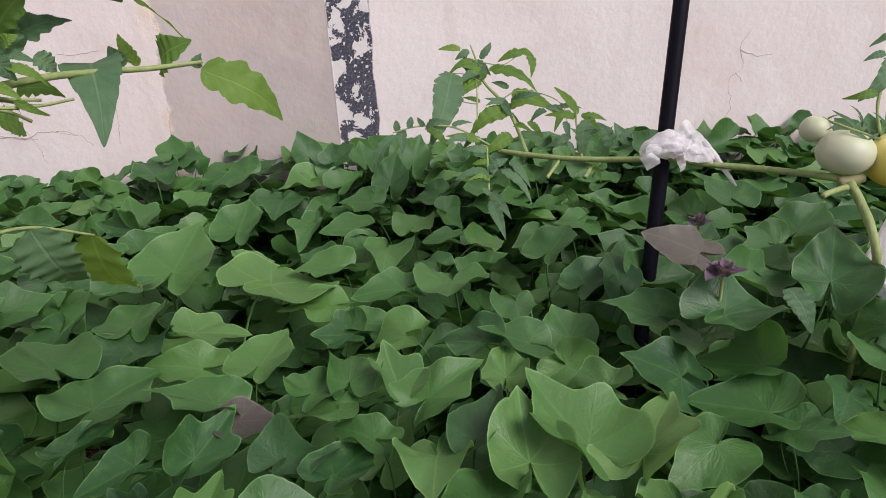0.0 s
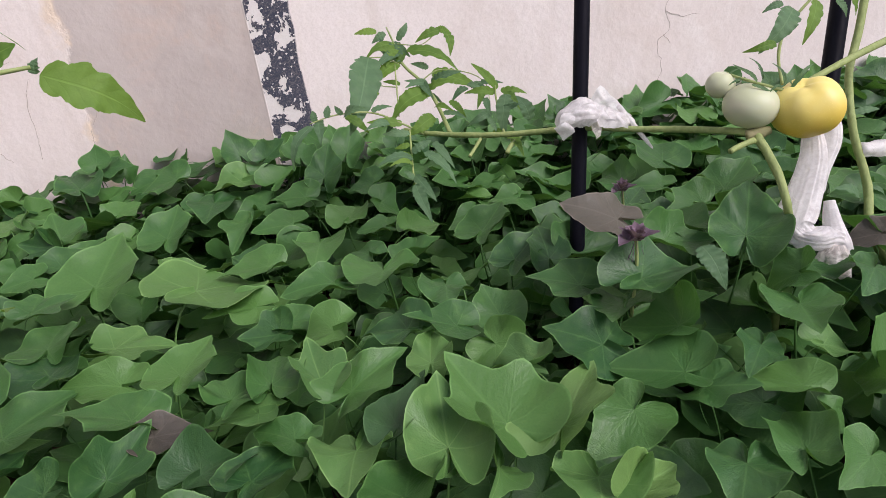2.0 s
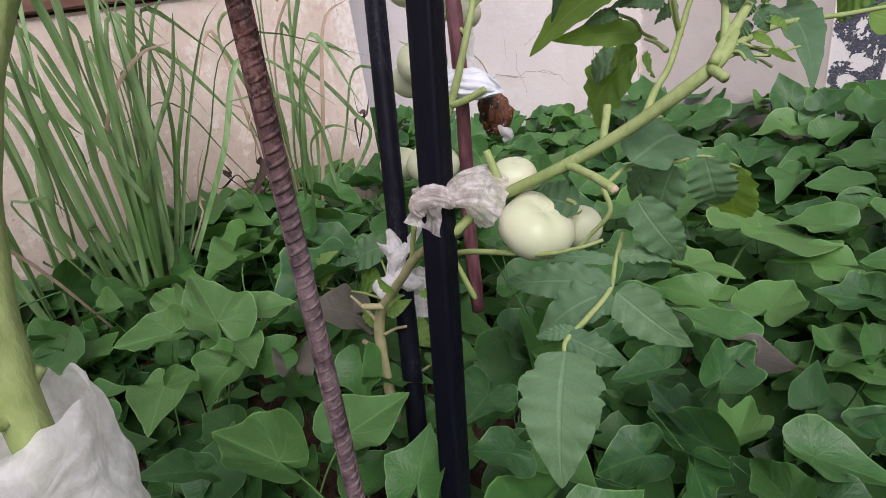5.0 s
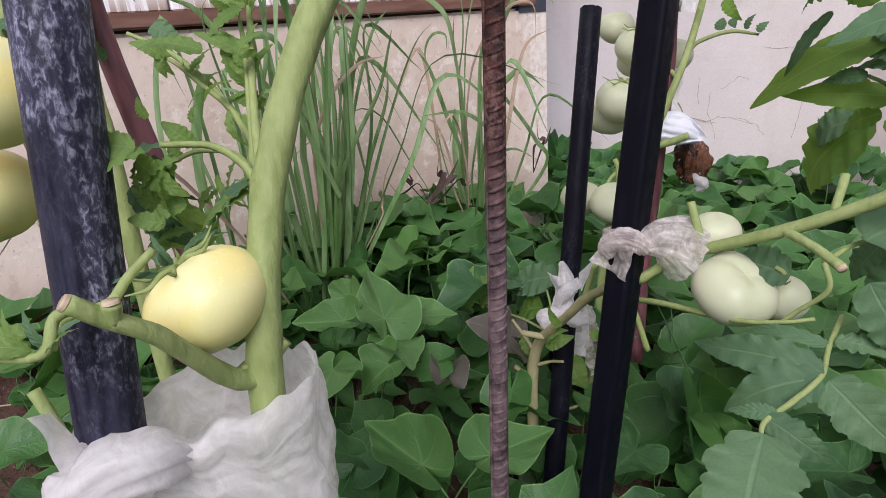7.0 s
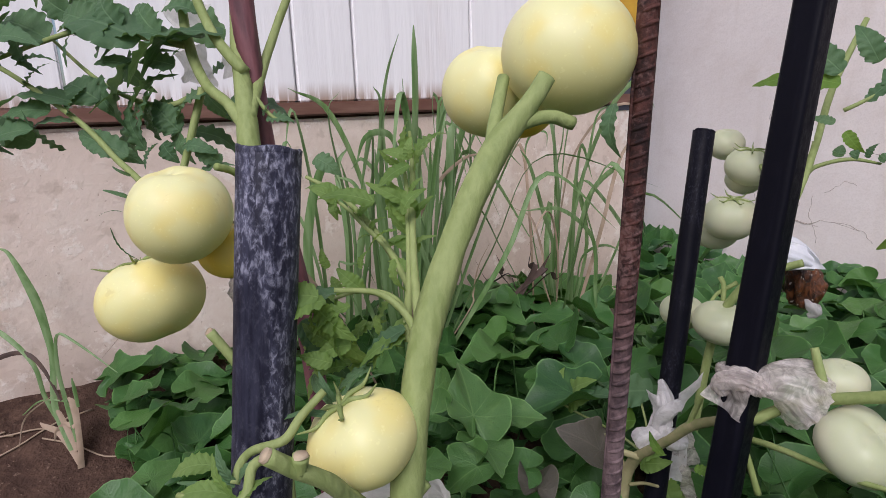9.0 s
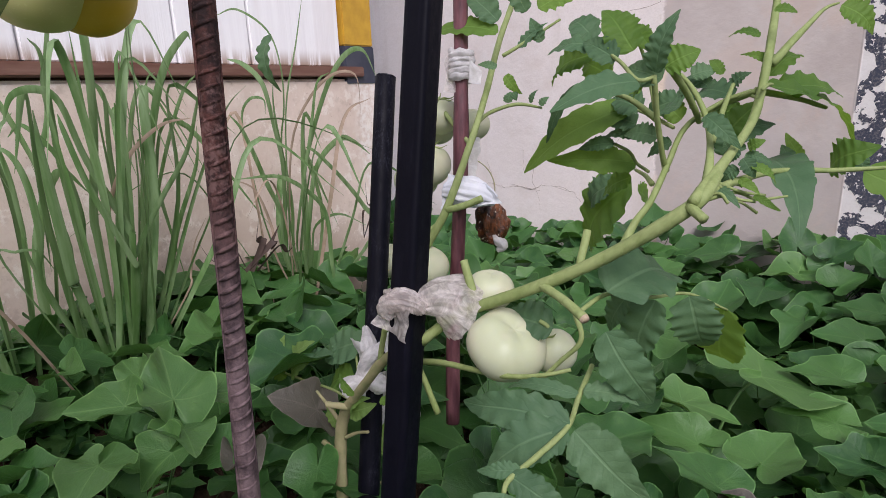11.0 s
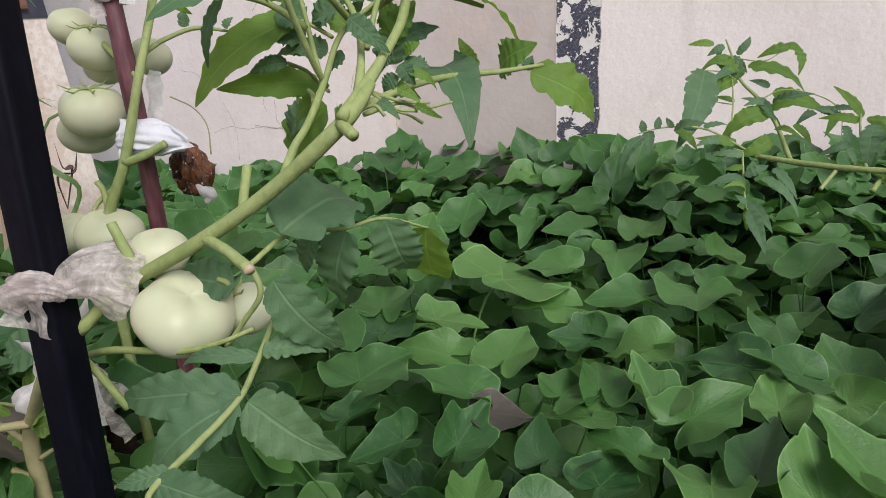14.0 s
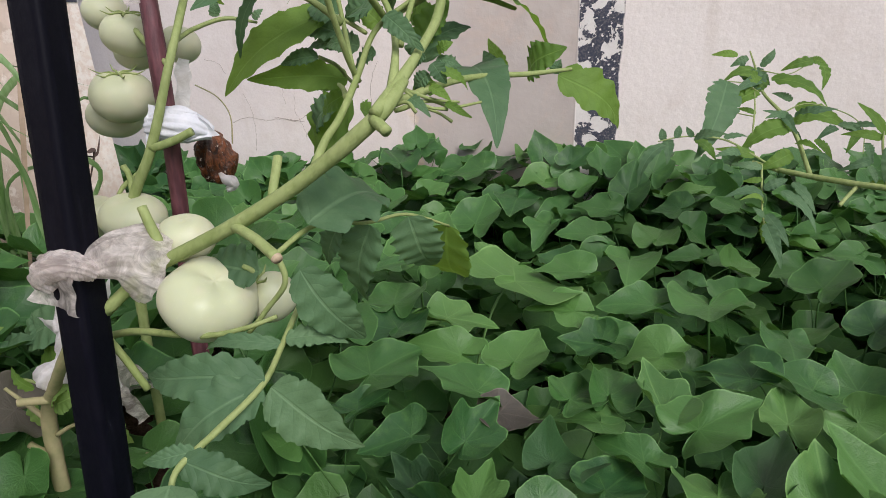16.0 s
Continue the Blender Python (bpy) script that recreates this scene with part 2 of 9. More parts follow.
def pipe_material(name, smear):
    """Black polythene pipe, scuffed; smear: how much dried lime clings to it."""
    m = Mat(name, 0.5, 0, 0.12)
    p = m.coords("Object")
    long = m.noise(m.scaled(p, (1, 1, 0.12)), 160.0, 5.0, 0.6)
    blob = m.noise(m.scaled(p, (1, 1, 0.6)), 170.0, 6.0, 0.72, 0.35)
    wide = m.noise(m.scaled(p, (1, 1, 0.25)), 38.0, 3.0)
    c = m.mix(m.step(long, 0.5, 0.8, 0.0, 0.5), (0.003, 0.003, 0.007), (0.013, 0.013, 0.023))
    if smear > 0.5:
        c = m.mix(m.step(long, 0.35, 0.7), (0.012, 0.012, 0.022), (0.040, 0.041, 0.066))
    if smear:
        streak = m.noise(m.scaled(p, (1, 1, 0.5)), 420.0, 5.0, 0.65, 0.6)
        k = m.math("ADD", m.math("MULTIPLY", blob, 0.6), m.math("MULTIPLY", streak, 0.4))
        k = m.math("MULTIPLY", m.step(k, 0.42, 0.64), m.step(wide, 0.40, 0.58, 0.08, 1.0))
        c = m.mix(m.math("MULTIPLY", k, smear), c, m.mix(m.step(streak, 0.42, 0.66), (0.085, 0.089, 0.140), (0.38, 0.385, 0.48)))
    m.colour(c)
    m.put(m.b.inputs["Roughness"], m.step(blob, 0.3, 0.7, 0.38, 0.65))
    m.bump(blob, 0.25, 0.0012)
    return m.m


def rust_material():
    m = Mat("rusted_steel", 0.8, 0.25, 0.4)
    p = m.coords("Object")
    z = m.split(p)[2]
    a, b = m.noise(p, 90.0, 5.0, 0.7), m.noise(p, 14.0, 4.0)
    c = m.mix(m.step(a, 0.35, 0.65), (0.020, 0.010, 0.010), (0.105, 0.040, 0.032))
    c = m.mix(m.step(m.math("MULTIPLY_ADD", b, 0.5, m.math("MULTIPLY", m.noise(p, 300.0, 3.0), 0.5)), 0.50, 0.62, 0.0, 0.65), c, (0.21, 0.12, 0.11))
    low = m.step(m.math("ADD", z, m.math("MULTIPLY", b, 0.08)), 0.52, 0.66, 0.75, 0.0)
    c = m.mix(low, c, m.mix(m.step(a, 0.3, 0.7), (0.055, 0.036, 0.042), (0.22, 0.165, 0.175)))
    m.colour(c)
    m.bump(a, 0.9, 0.002)
    return m.m


def fruit_material(name, top, bottom, blush, amount):
    """Smooth waxy fruit skin, paler to one end, with a patchy blush."""
    m = Mat(name, 0.44, 0, 0.42)
    p = m.coords("Object")
    z = m.split(p)[2]
    n = m.noise(p, 22.0, 3.0)
    c = m.mix(m.step(m.math("ADD", z, m.math("MULTIPLY", n, 0.02)), -0.02, 0.045), bottom, top)
    c = m.mix(m.step(m.noise(p, 30.0, 2.0), 0.42, 0.68, 0.0, amount), c, blush)
    c = m.mix(m.step(m.noise(p, 420.0, 2.0), 0.60, 0.75, 0.0, 0.25), c, tuple(min(1, v * 1.25) for v in top))
    scar = m.math("MULTIPLY", m.step(m.noise(p, 55.0, 5.0, 0.7, 1.0), 0.62, 0.72), m.step(z, -0.004, 0.018, 0.0, 0.22))
    c = m.mix(scar, c, (0.34, 0.26, 0.13))
    m.colour(c)
    m.put(m.b.inputs["Subsurface Weight"], 0.12)
    m.put(m.b.inputs["Subsurface Radius"], (0.012, 0.010, 0.004))
    m.put(m.b.inputs["Subsurface Scale"], 0.4)
    m.bump(n, 0.05, 0.002)
    return m.m


def plastic_material(name, c1, c2, trans, clear=0.22):
    m = Mat(name, 0.38, 0, 0.5)
    p = m.coords("Object")
    a, b = m.noise(p, 60.0, 5.0, 0.7, 1.2), m.noise(p, 18.0, 3.0)
    c = m.mix(m.step(a, 0.35, 0.7), c1, c2)
    m.colour(c)
    # sharp creases: folded noise at two sizes
    def fold(scale, turn):
        return m.math("ABSOLUTE", m.math("SUBTRACT", m.noise(m.scaled(p, turn), scale, 2.0, 0.5, 1.6), 0.5))

    big, small = fold(34.0, (1.0, 1.3, 0.7)), fold(130.0, (0.8, 1.0, 1.3))
    m.bump(m.math("ADD", m.math("MULTIPLY", big, 2.2), m.math("MULTIPLY", small, 0.6)), 0.25, 0.005)
    m.put(m.b.inputs["Roughness"], m.step(b, 0.3, 0.7, 0.16, 0.36))
    m.translucent(c, trans)
    # the thin film lets some of what lies behind it through
    out = m.t.nodes["Material Output"]
    film = m.t.nodes.new("ShaderNodeMixShader")
    m.put(film.inputs[0], m.step(a, 0.3, 0.7, 0.05, clear))
    m.t.links.new(out.inputs[0].links[0].from_socket, film.inputs[1])
    m.t.links.new(m.node("ShaderNodeBsdfTransparent"), film.inputs[2])
    m.t.links.new(film.outputs[0], out.inputs[0])
    return m.m


def rotten_material():
    m = Mat("rotten_brown_flesh", 0.32, 0, 0.5)
    p = m.coords("Object")
    a, b = m.noise(m.scaled(p, (1, 1, 0.45)), 120.0, 5.0, 0.7, 0.8), m.noise(p, 260.0, 3.0)
    c = m.mix(m.step(a, 0.38, 0.64), (0.022, 0.009, 0.006), (0.20, 0.065, 0.02))
    c = m.mix(m.math("MULTIPLY", m.step(b, 0.63, 0.68), m.step(a, 0.55, 0.45)), c, (0.62, 0.56, 0.48))
    m.colour(c)
    m.bump(a, 0.9, 0.006)
    return m.m


def boards_material():
    m = Mat("chalky_white_boards", 0.75, 0, 0.3)
    p = m.node("ShaderNodeNewGeometry", 0)
    a = m.noise(m.scaled(p, (1, 60.0, 3.0)), 1.0, 5.0, 0.65)
    b = m.noise(m.scaled(p, (1, 16.0, 2.0)), 1.0, 4.0)
    z = m.split(p)[2]
    c = m.mix(m.step(a, 0.35, 0.7), (0.93, 0.92, 0.93), (0.87, 0.855, 0.87))
    c = m.mix(m.step(b, 0.55, 0.72, 0.0, 0.3), c, (0.72, 0.66, 0.65))
    c = m.mix(m.math("MULTIPLY", m.step(z, 0.70, 0.745, 1.0, 0.0), m.step(a, 0.40, 0.55)), c, (0.36, 0.25, 0.18))
    m.colour(c)
    m.bump(a, 0.4, 0.004)
    return m.m


LEAF = leaf_material("sweet_potato_leaf", (0.050, 0.143, 0.034), (0.091, 0.209, 0.049), (0.025, 0.086, 0.026), vein=0.20)
LEAF_JOINED = leaf_material("sweet_potato_leaf_mass", (0.050, 0.143, 0.034), (0.091, 0.209, 0.049), (0.030, 0.096, 0.028), joined=True, vein=0.15)
LEAF_PALE = leaf_material("sweet_potato_leaf_yellowing", (0.092, 0.209, 0.054), (0.144, 0.267, 0.074), (0.073, 0.177, 0.050), vein=0.3)
# darker green for a few single leaves
LEAF_DARK = leaf_material("sweet_potato_leaf_dark", (0.033, 0.090, 0.030), (0.056, 0.128, 0.039), (0.020, 0.059, 0.022), vein=0.14)
LEAF_PURPLE = leaf_material("sweet_potato_leaf_young_purple", (0.105, 0.098, 0.076), (0.15, 0.125, 0.10), (0.07, 0.064, 0.054), rough=0.5, vein=0.2)
LEAF_VIOLET = leaf_material("sweet_potato_shoot_violet", (0.175, 0.115, 0.160), (0.25, 0.17, 0.225), (0.105, 0.066, 0.098), rough=0.5, vein=0.2)
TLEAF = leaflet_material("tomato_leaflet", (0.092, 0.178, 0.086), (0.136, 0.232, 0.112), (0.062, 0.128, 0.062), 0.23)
# lit copy of the leaflet: light on and through it put into the colour
TLEAF_LIT = leaflet_material("tomato_leaflet_lit", (0.135, 0.250, 0.048), (0.200, 0.330, 0.066), (0.085, 0.175, 0.036), 0.40)
TLEAF_YOUNG = leaflet_material("tomato_young_leaflet", (0.185, 0.300, 0.085), (0.255, 0.375, 0.125), (0.125, 0.225, 0.060), 0.42)
STEM = plain("tomato_stem", (0.222, 0.285, 0.092), (0.305, 0.365, 0.142), 150.0, 0.66, 0.45, stretch=(1, 1, 0.45), big=22.0, spec=0.35)
STEM_DRY = plain("woody_pale_stem", (0.34, 0.30, 0.16), (0.24, 0.25, 0.11), 90.0, 0.75, 0.3)
CUT = plain("dry_cut_end", (0.55, 0.46, 0.32), (0.40, 0.30, 0.20), 120.0, 0.9, 0.3)
GRASS = plain("lemongrass_blade", (0.11, 0.225, 0.060), (0.25, 0.375, 0.17), 16.0, 0.5, 0.15, trans=0.25, stretch=(6, 6, 0.6), big=3.0)
GRASS_DRY = plain("dry_straw", (0.33, 0.25, 0.17), (0.48, 0.36, 0.27), 40.0, 0.8, 0.2, trans=0.1)
WALL = main_wall_material()
SIDE = side_wall_material()
SOIL = soil_material()
PIPE = pipe_material("black_polythene_pipe", 0.0)
PIPE_LIMED = pipe_material("lime_stained_black_pipe", 0.8)
PIPE_OLD = pipe_material("dusty_black_pipe", 0.07)
RUST = rust_material()
MAROON = plain("maroon_painted_stick", (0.075, 0.022, 0.03), (0.21, 0.08, 0.09), 110.0, 0.55, 0.5, stretch=(1, 1, 0.22), big=30.0)
GREEN_TOM = fruit_material("pale_green_tomato_skin", (0.47, 0.51, 0.32), (0.57, 0.585, 0.42), (0.60, 0.58, 0.42), 0.6)
YELLOW_TOM = fruit_material("pale_yellow_tomato_skin", (0.76, 0.75, 0.40), (0.73, 0.69, 0.29), (0.80, 0.66, 0.19), 0.6)
RIPE_TOM = fruit_material("golden_tomato_skin", (0.72, 0.54, 0.08), (0.72, 0.45, 0.03), (0.70, 0.58, 0.16), 0.45)
LEMON_TOM = fruit_material("lemon_yellow_tomato_skin", (0.78, 0.67, 0.22), (0.73, 0.48, 0.045), (0.77, 0.58, 0.10), 0.4)
BAG = plastic_material("white_plastic_bag", (0.93, 0.915, 0.91), (0.86, 0.835, 0.825), 0.5)
BAG_DIRTY = plastic_material("dusty_plastic_bag", (0.90, 0.84, 0.81), (0.76, 0.68, 0.64), 0.5, 0.6)
ROT = rotten_material()
CLOTH = plain("white_crinkled_cloth", (0.88, 0.89, 0.92), (0.76, 0.78, 0.83), 70.0, 0.8, 0.6, trans=0.2)
BOARDS = boards_material()
RAIL = plain("brown_painted_timber", (0.15, 0.065, 0.045), (0.24, 0.135, 0.10), 60.0, 0.7, 0.4, stretch=(1, 0.15, 1))
YELLOW = plain("yellow_paint", (0.62, 0.36, 0.03), (0.50, 0.28, 0.03), 30.0, 0.6, 0.2)
NAVY = plain("navy_paint", (0.03, 0.035, 0.06), (0.06, 0.065, 0.09), 30.0, 0.6, 0.2)
DEAD = plain("withered_leaf", (0.055, 0.035, 0.03), (0.10, 0.065, 0.05), 50.0, 0.8, 0.3)
CRACK = plain("hair_crack_line", (0.36, 0.29, 0.25), (0.50, 0.43, 0.38), 50.0, 0.95, 0.2)
STONE = plain("pale_stone", (0.34, 0.27, 0.22), (0.45, 0.37, 0.31), 50.0, 0.9, 0.5)

# ---------------------------------------------------------------- mesh tools


def part(name, bm, material, parent=None, label="", smooth=True):
    """Links a bmesh as one mesh object, under parent if one is given."""
    me = bpy.data.meshes.new(name)
    bm.to_mesh(me)
    bm.free()
    if smooth:
        me.shade_smooth()
    me.materials.append(material)
    ob = new(name, me)
    if parent:
        ob.parent = parent
    if label:
        tagged(ob, label)
    return ob


def shared(name, me, m, parent=None):
    """An object of its own on a mesh that others use too."""
    ob = new(name, me)
    ob.parent = parent
    ob.matrix_local = m
    return ob


def empty(name, label, category, at=(0, 0, 0), group="", kind=""):
    ob = new(name)
    ob.empty_display_size = 0.05
    ob.location = at
    return tagged(ob, label, category, group, kind)


def curve_points(pts, n):
    """A smooth line through pts (Catmull-Rom), n steps a span; each point may carry more than three numbers."""
    p = [np.array(q, float) for q in pts]
    p = [2 * p[0] - p[1]] + p + [2 * p[-1] - p[-2]]
    out = []
    for i in range(1, len(p) - 2):
        a, b, c, d = p[i - 1:i + 3]
        for k in range(n):
            t = k / n
            out.append(0.5 * (2 * b + (c - a) * t + (2 * a - 5 * b + 4 * c - d) * t * t + (3 * b - a - 3 * c + d) * t ** 3))
    out.append(p[-2])
    return out


def frames_along(ps):
    """Side vectors along a line that turn as little as they can."""
    ps = [Vector(q[:3]) for q in ps]
    tang = [(ps[min(i + 1, len(ps) - 1)] - ps[max(i - 1, 0)]).normalized() for i in range(len(ps))]
    side = tang[0].orthogonal().normalized()
    res = []
    for t in tang:
        side = (side - t * side.dot(t)).normalized()
        res.append((t, side, t.cross(side)))
    return ps, res


def tube(bm, pts, n=5, seg=8, cap=True, wobble=0.0, seed=0.0):
    """A tube along points (x, y, z, radius)."""
    line = curve_points(pts, n)
    ps, fr = frames_along(line)
    rings = []
    for i, (p, (t, a, b)) in enumerate(zip(ps, fr)):
        ring = []
        for k in range(seg):
            th = 2 * math.pi * k / seg
            d = a * math.cos(th) + b * math.sin(th)
            r = line[i][3]
            if wobble:
                r *= 1 + wobble * noise.noise(p * 60 + d * 1.5 + Vector((seed, 0, 0)))
            ring.append(bm.verts.new(p + d * r))
        rings.append(ring)
    for r0, r1 in zip(rings, rings[1:]):
        for k in range(seg):
            bm.faces.new((r0[k], r0[(k + 1) % seg], r1[(k + 1) % seg], r1[k]))
    if cap:
        bm.faces.new(rings[0][::-1])
        bm.faces.new(rings[-1])
    return bm


def box(bm, lo, hi, bevel=0.0):
    ret = bmesh.ops.create_cube(bm, size=1.0)
    c, s = (Vector(lo) + Vector(hi)) / 2, Vector(hi) - Vector(lo)
    for v in ret["verts"]:
        v.co = Vector((v.co.x * s.x, v.co.y * s.y, v.co.z * s.z)) + c
    if bevel:
        es = list({e for v in ret["verts"] for e in v.link_edges})
        bmesh.ops.bevel(bm, geom=es, offset=bevel, segments=2, affect="EDGES", clamp_overlap=True)
    return bm


# ---------------------------------------------------------------- ground, walls


def sstep(v, lo, hi):
    k = min(1.0, max(0.0, (v - lo) / (hi - lo)))
    return k * k * (3 - 2 * k)


def canopy(x, y):
    """Height of the top of the leaf cover."""
    h = 0.125 + 0.085 * sstep(y, 1.25, 1.70) * (1 - 0.8 * sstep(-x, 0.8, 1.3))
    h += 0.155 * sstep(-x, 0.50, 0.88) * (1 - sstep(y, 0.6, 1.5))
    h += 0.07 * sstep(x, 0.12, 0.42) * sstep(y, 0.45, 0.75) * (1 - sstep(y, 0.85, 1.15))
    return h + 0.022 * noise.noise(Vector((x * 2.6, y * 2.6, 3.1)))


def soil_height(x, y):
    h = -0.085 + 0.285 * sstep(-x, 0.45, 1.3) * (1 - sstep(y, 0.5, 1.5)) + 0.06 * sstep(y, 1.2, 1.7)
    h += 0.055 * sstep(-x, 1.22, 1.38) * (1 - sstep(y, 0.5, 1.2))
    far = max(abs(x), abs(y))
    return h * (1 - sstep(far, 3.0, 6.0)) + 0.012 * noise.noise(Vector((x * 5, y * 5, 0.0))) + 0.007 * noise.noise(Vector((x * 23, y * 23, 4.0)))


def ground():
    bm = bmesh.new()
    xs = [-400, -60, -12, -5, -3.2] + [-2.4 + 0.03 * i for i in range(150)] + [2.6, 3.2, 5, 12, 60, 400]
    ys = [-400, -60, -12, -5, -2.6] + [-1.6 + 0.03 * i for i in range(120)] + [2.4, 3.2, 5, 12, 60, 400]
    grid = [[bm.verts.new((x, y, soil_height(x, y))) for x in xs] for y in ys]
    for r0, r1 in zip(grid, grid[1:]):
        for i in range(len(xs) - 1):
            bm.faces.new((r0[i], r0[i + 1], r1[i + 1], r1[i]))
    return tagged(part("ground", bm, SOIL), "bare brown crumbly garden soil", "soil", kind="structure")


ground()

bm = bmesh.new()
box(bm, (-3.6, 1.76, -0.4), (3.6, 1.96, 2.3), 0.004)
WALL_NORTH = tagged(part("wall_north", bm, WALL, smooth=False), "cracked cream plaster wall with flaking dark blue band", "wall", kind="structure")

bm = bmesh.new()
box(bm, (-1.54, -3.2, -0.3), (-1.40, 1.155, 0.674), 0.006)
tagged(part("wall_west", bm, SIDE, smooth=False), "low tan plaster wall under white boards", "wall", kind="structure")

# timber rail on the low wall, boards above it, painted end post
bm = bmesh.new()
box(bm, (-1.43, -3.2, 0.679), (-1.388, 1.10, 0.704), 0.003)
# added backing behind the rail blocks light, so the gap below stays dark
box(bm, (-1.53, -3.2, 0.6745), (-1.431, 1.10, 0.7035), 0.001)
tagged(part("trim", bm, RAIL, smooth=False), "weathered brown timber rail on low wall, with added light-blocking backing", "rail", kind="structure")

fence = empty("board_fence", "white chalky vertical boards above a brown rail", "fence", (-1.43, 0, 0.704))
edges = [-3.2, -2.9, -2.55, -2.2, -1.86, -1.5, -1.17, -0.83, -0.48, -0.14, 0.223, 0.34, 0.608, 0.777, 1.040]
for a, b in zip(edges, edges[1:]):
    bm = bmesh.new()
    # unseen upper length added tall to hold back sky light from the west
    box(bm, (-0.02, a + 0.002, 0.0), (0.022, b - 0.002, 2.2), 0.003)
    part("board", bm, BOARDS, fence, smooth=False)

post = empty("painted_post", "square post painted yellow above navy", "post", (-1.46, 1.10, 0.66))
bm = bmesh.new()
box(bm, (-0.05, -0.056, 0.0), (0.062, 0.050, 0.095), 0.003)
part("post_foot", bm, NAVY, post, "navy painted foot", smooth=False)
bm = bmesh.new()
box(bm, (-0.05, -0.054, 0.095), (0.060, 0.048, 2.25), 0.003)
part("post_shaft", bm, YELLOW, post, "yellow painted shaft", smooth=False)

# ---------------------------------------------------------------- leaves


def outline(th, kind):
    """Radius of a heart-shaped leaf at the angle th from its tip, 1 long."""
    k = min(179.999, abs(th) * 180 / math.pi)
    tab = [(0, 0.90), (6, 0.80), (14, 0.66), (28, 0.57), (45, 0.53), (65, 0.52), (90, 0.505), (115, 0.50), (136, 0.48), (154, 0.42), (167, 0.30), (175, 0.15), (180, 0.02)]
    for (a, ra), (b, rb) in zip(tab, tab[1:]):
        if a <= k <= b:
            r = ra + (rb - ra) * (k - a) / (b - a)
            break
    if kind == "shouldered":
        r += 0.10 * math.exp(-((k - 58) / 14) ** 2) - 0.03 * math.exp(-((k - 30) / 13) ** 2) - 0.02 * math.exp(-((k - 95) / 16) ** 2)
    elif kind == "round":
        r = r * (1 - 0.10 * math.exp(-(k / 16) ** 2)) + 0.04 * math.exp(-((k - 50) / 30) ** 2)
    elif kind == "long":
        r *= 1.06 - 0.16 * math.sin(math.radians(min(k, 90)))
    return r


def heart_leaf(name, kind, fold, cup, droop, wave, seed, rings=6, seg=52, stalk=True):
    """Verts, faces and UVs of a leaf whose stalk joins at the origin; the tip points along +y."""
    rng = random.Random(seed)
    ph, asym = rng.uniform(0, 6.28), rng.uniform(-0.07, 0.07)
    vs, fs, uv, rim = [(0.0, 0.0, 0.0)], [], [(0.5, 0.5)], [0.0]

    def lift(x, y, q):
        z = fold * (math.sqrt(x * x + 0.012) - 0.11) + cup * (x * x + 0.35 * y * y) - droop * max(0.0, y) ** 2
        z += 0.10 * cup * max(0.0, -y) + 1.05 * wave * q * q * math.sin(3 * math.atan2(x, y) + ph) + 0.05 * q ** 4 * (0.6 + 0.4 * math.sin(2 * math.atan2(x, y) + 3 * ph)) + 0.4 * wave * q ** 3 * math.sin(7 * math.atan2(x, y) + 2 * ph)
        return z

    for i in range(1, rings + 1):
        q = (i / rings) ** 0.85
        for k in range(seg + 1):
            th = -math.pi + 2 * math.pi * k / seg
            r = outline(th, kind) * q * (1 + asym * math.sin(th) + 0.035 * q ** 3 * noise.noise(Vector((3.1 * math.sin(th), 3.1 * math.cos(th), ph))) + 0.018 * q ** 4 * noise.noise(Vector((11 * math.sin(th), 11 * math.cos(th), ph))))
            x, y = r * math.sin(th), r * math.cos(th)
            vs.append((x, y, lift(x, y, q)))
            uv.append((0.5 + x / 2, 0.5 + y / 2))
            rim.append(q)
    w = seg + 1
    for k in range(seg):
        fs.append((0, 1 + k, 2 + k))
    for i in range(rings - 1):
        for k in range(seg):
            a = 1 + i * w + k
            fs.append((a, a + w, a + w + 1, a + 1))
    if stalk:
        base = len(vs)
        n, s = 6, 4
        for i in range(n + 1):
            t = i / n
            c = (0.10 * t * t * (1 if ph > 3 else -1), -0.55 * t + 0.25 * t * t, -0.02 - 0.9 * t * t - 0.10 * t)
            for k in range(s):
                a = 2 * math.pi * k / s
                vs.append((c[0] + 0.017 * math.cos(a), c[1] + 0.010 * math.sin(a), c[2] + 0.014 * math.sin(a)))
                uv.append((0.5, 0.5))
                rim.append(0.0)
        for i in range(n):
            for k in range(s):
                a = base + i * s
                fs.append((a + k, a + (k + 1) % s, a + s + (k + 1) % s, a + s + k))
    return vs, fs, uv, rim


def mesh_of(name, data, material):
    vs, fs, uv = data[:3]
    me = bpy.data.meshes.new(name)
    me.from_pydata(vs, [], fs)
    layer = me.uv_layers.new(name="uv")
    ids = np.zeros(len(me.loops), dtype=np.int32)
    me.loops.foreach_get("vertex_index", ids)
    layer.data.foreach_set("uv", np.array(uv, dtype=np.float32)[ids].ravel())
    if len(data) > 3:
        second = me.uv_layers.new(name="rim")
        edge = np.zeros((len(vs), 2), dtype=np.float32)
        edge[:, 0] = data[3]
        second.data.foreach_set("uv", edge[ids].ravel())
    me.shade_smooth()
    me.materials.append(material)
    return me


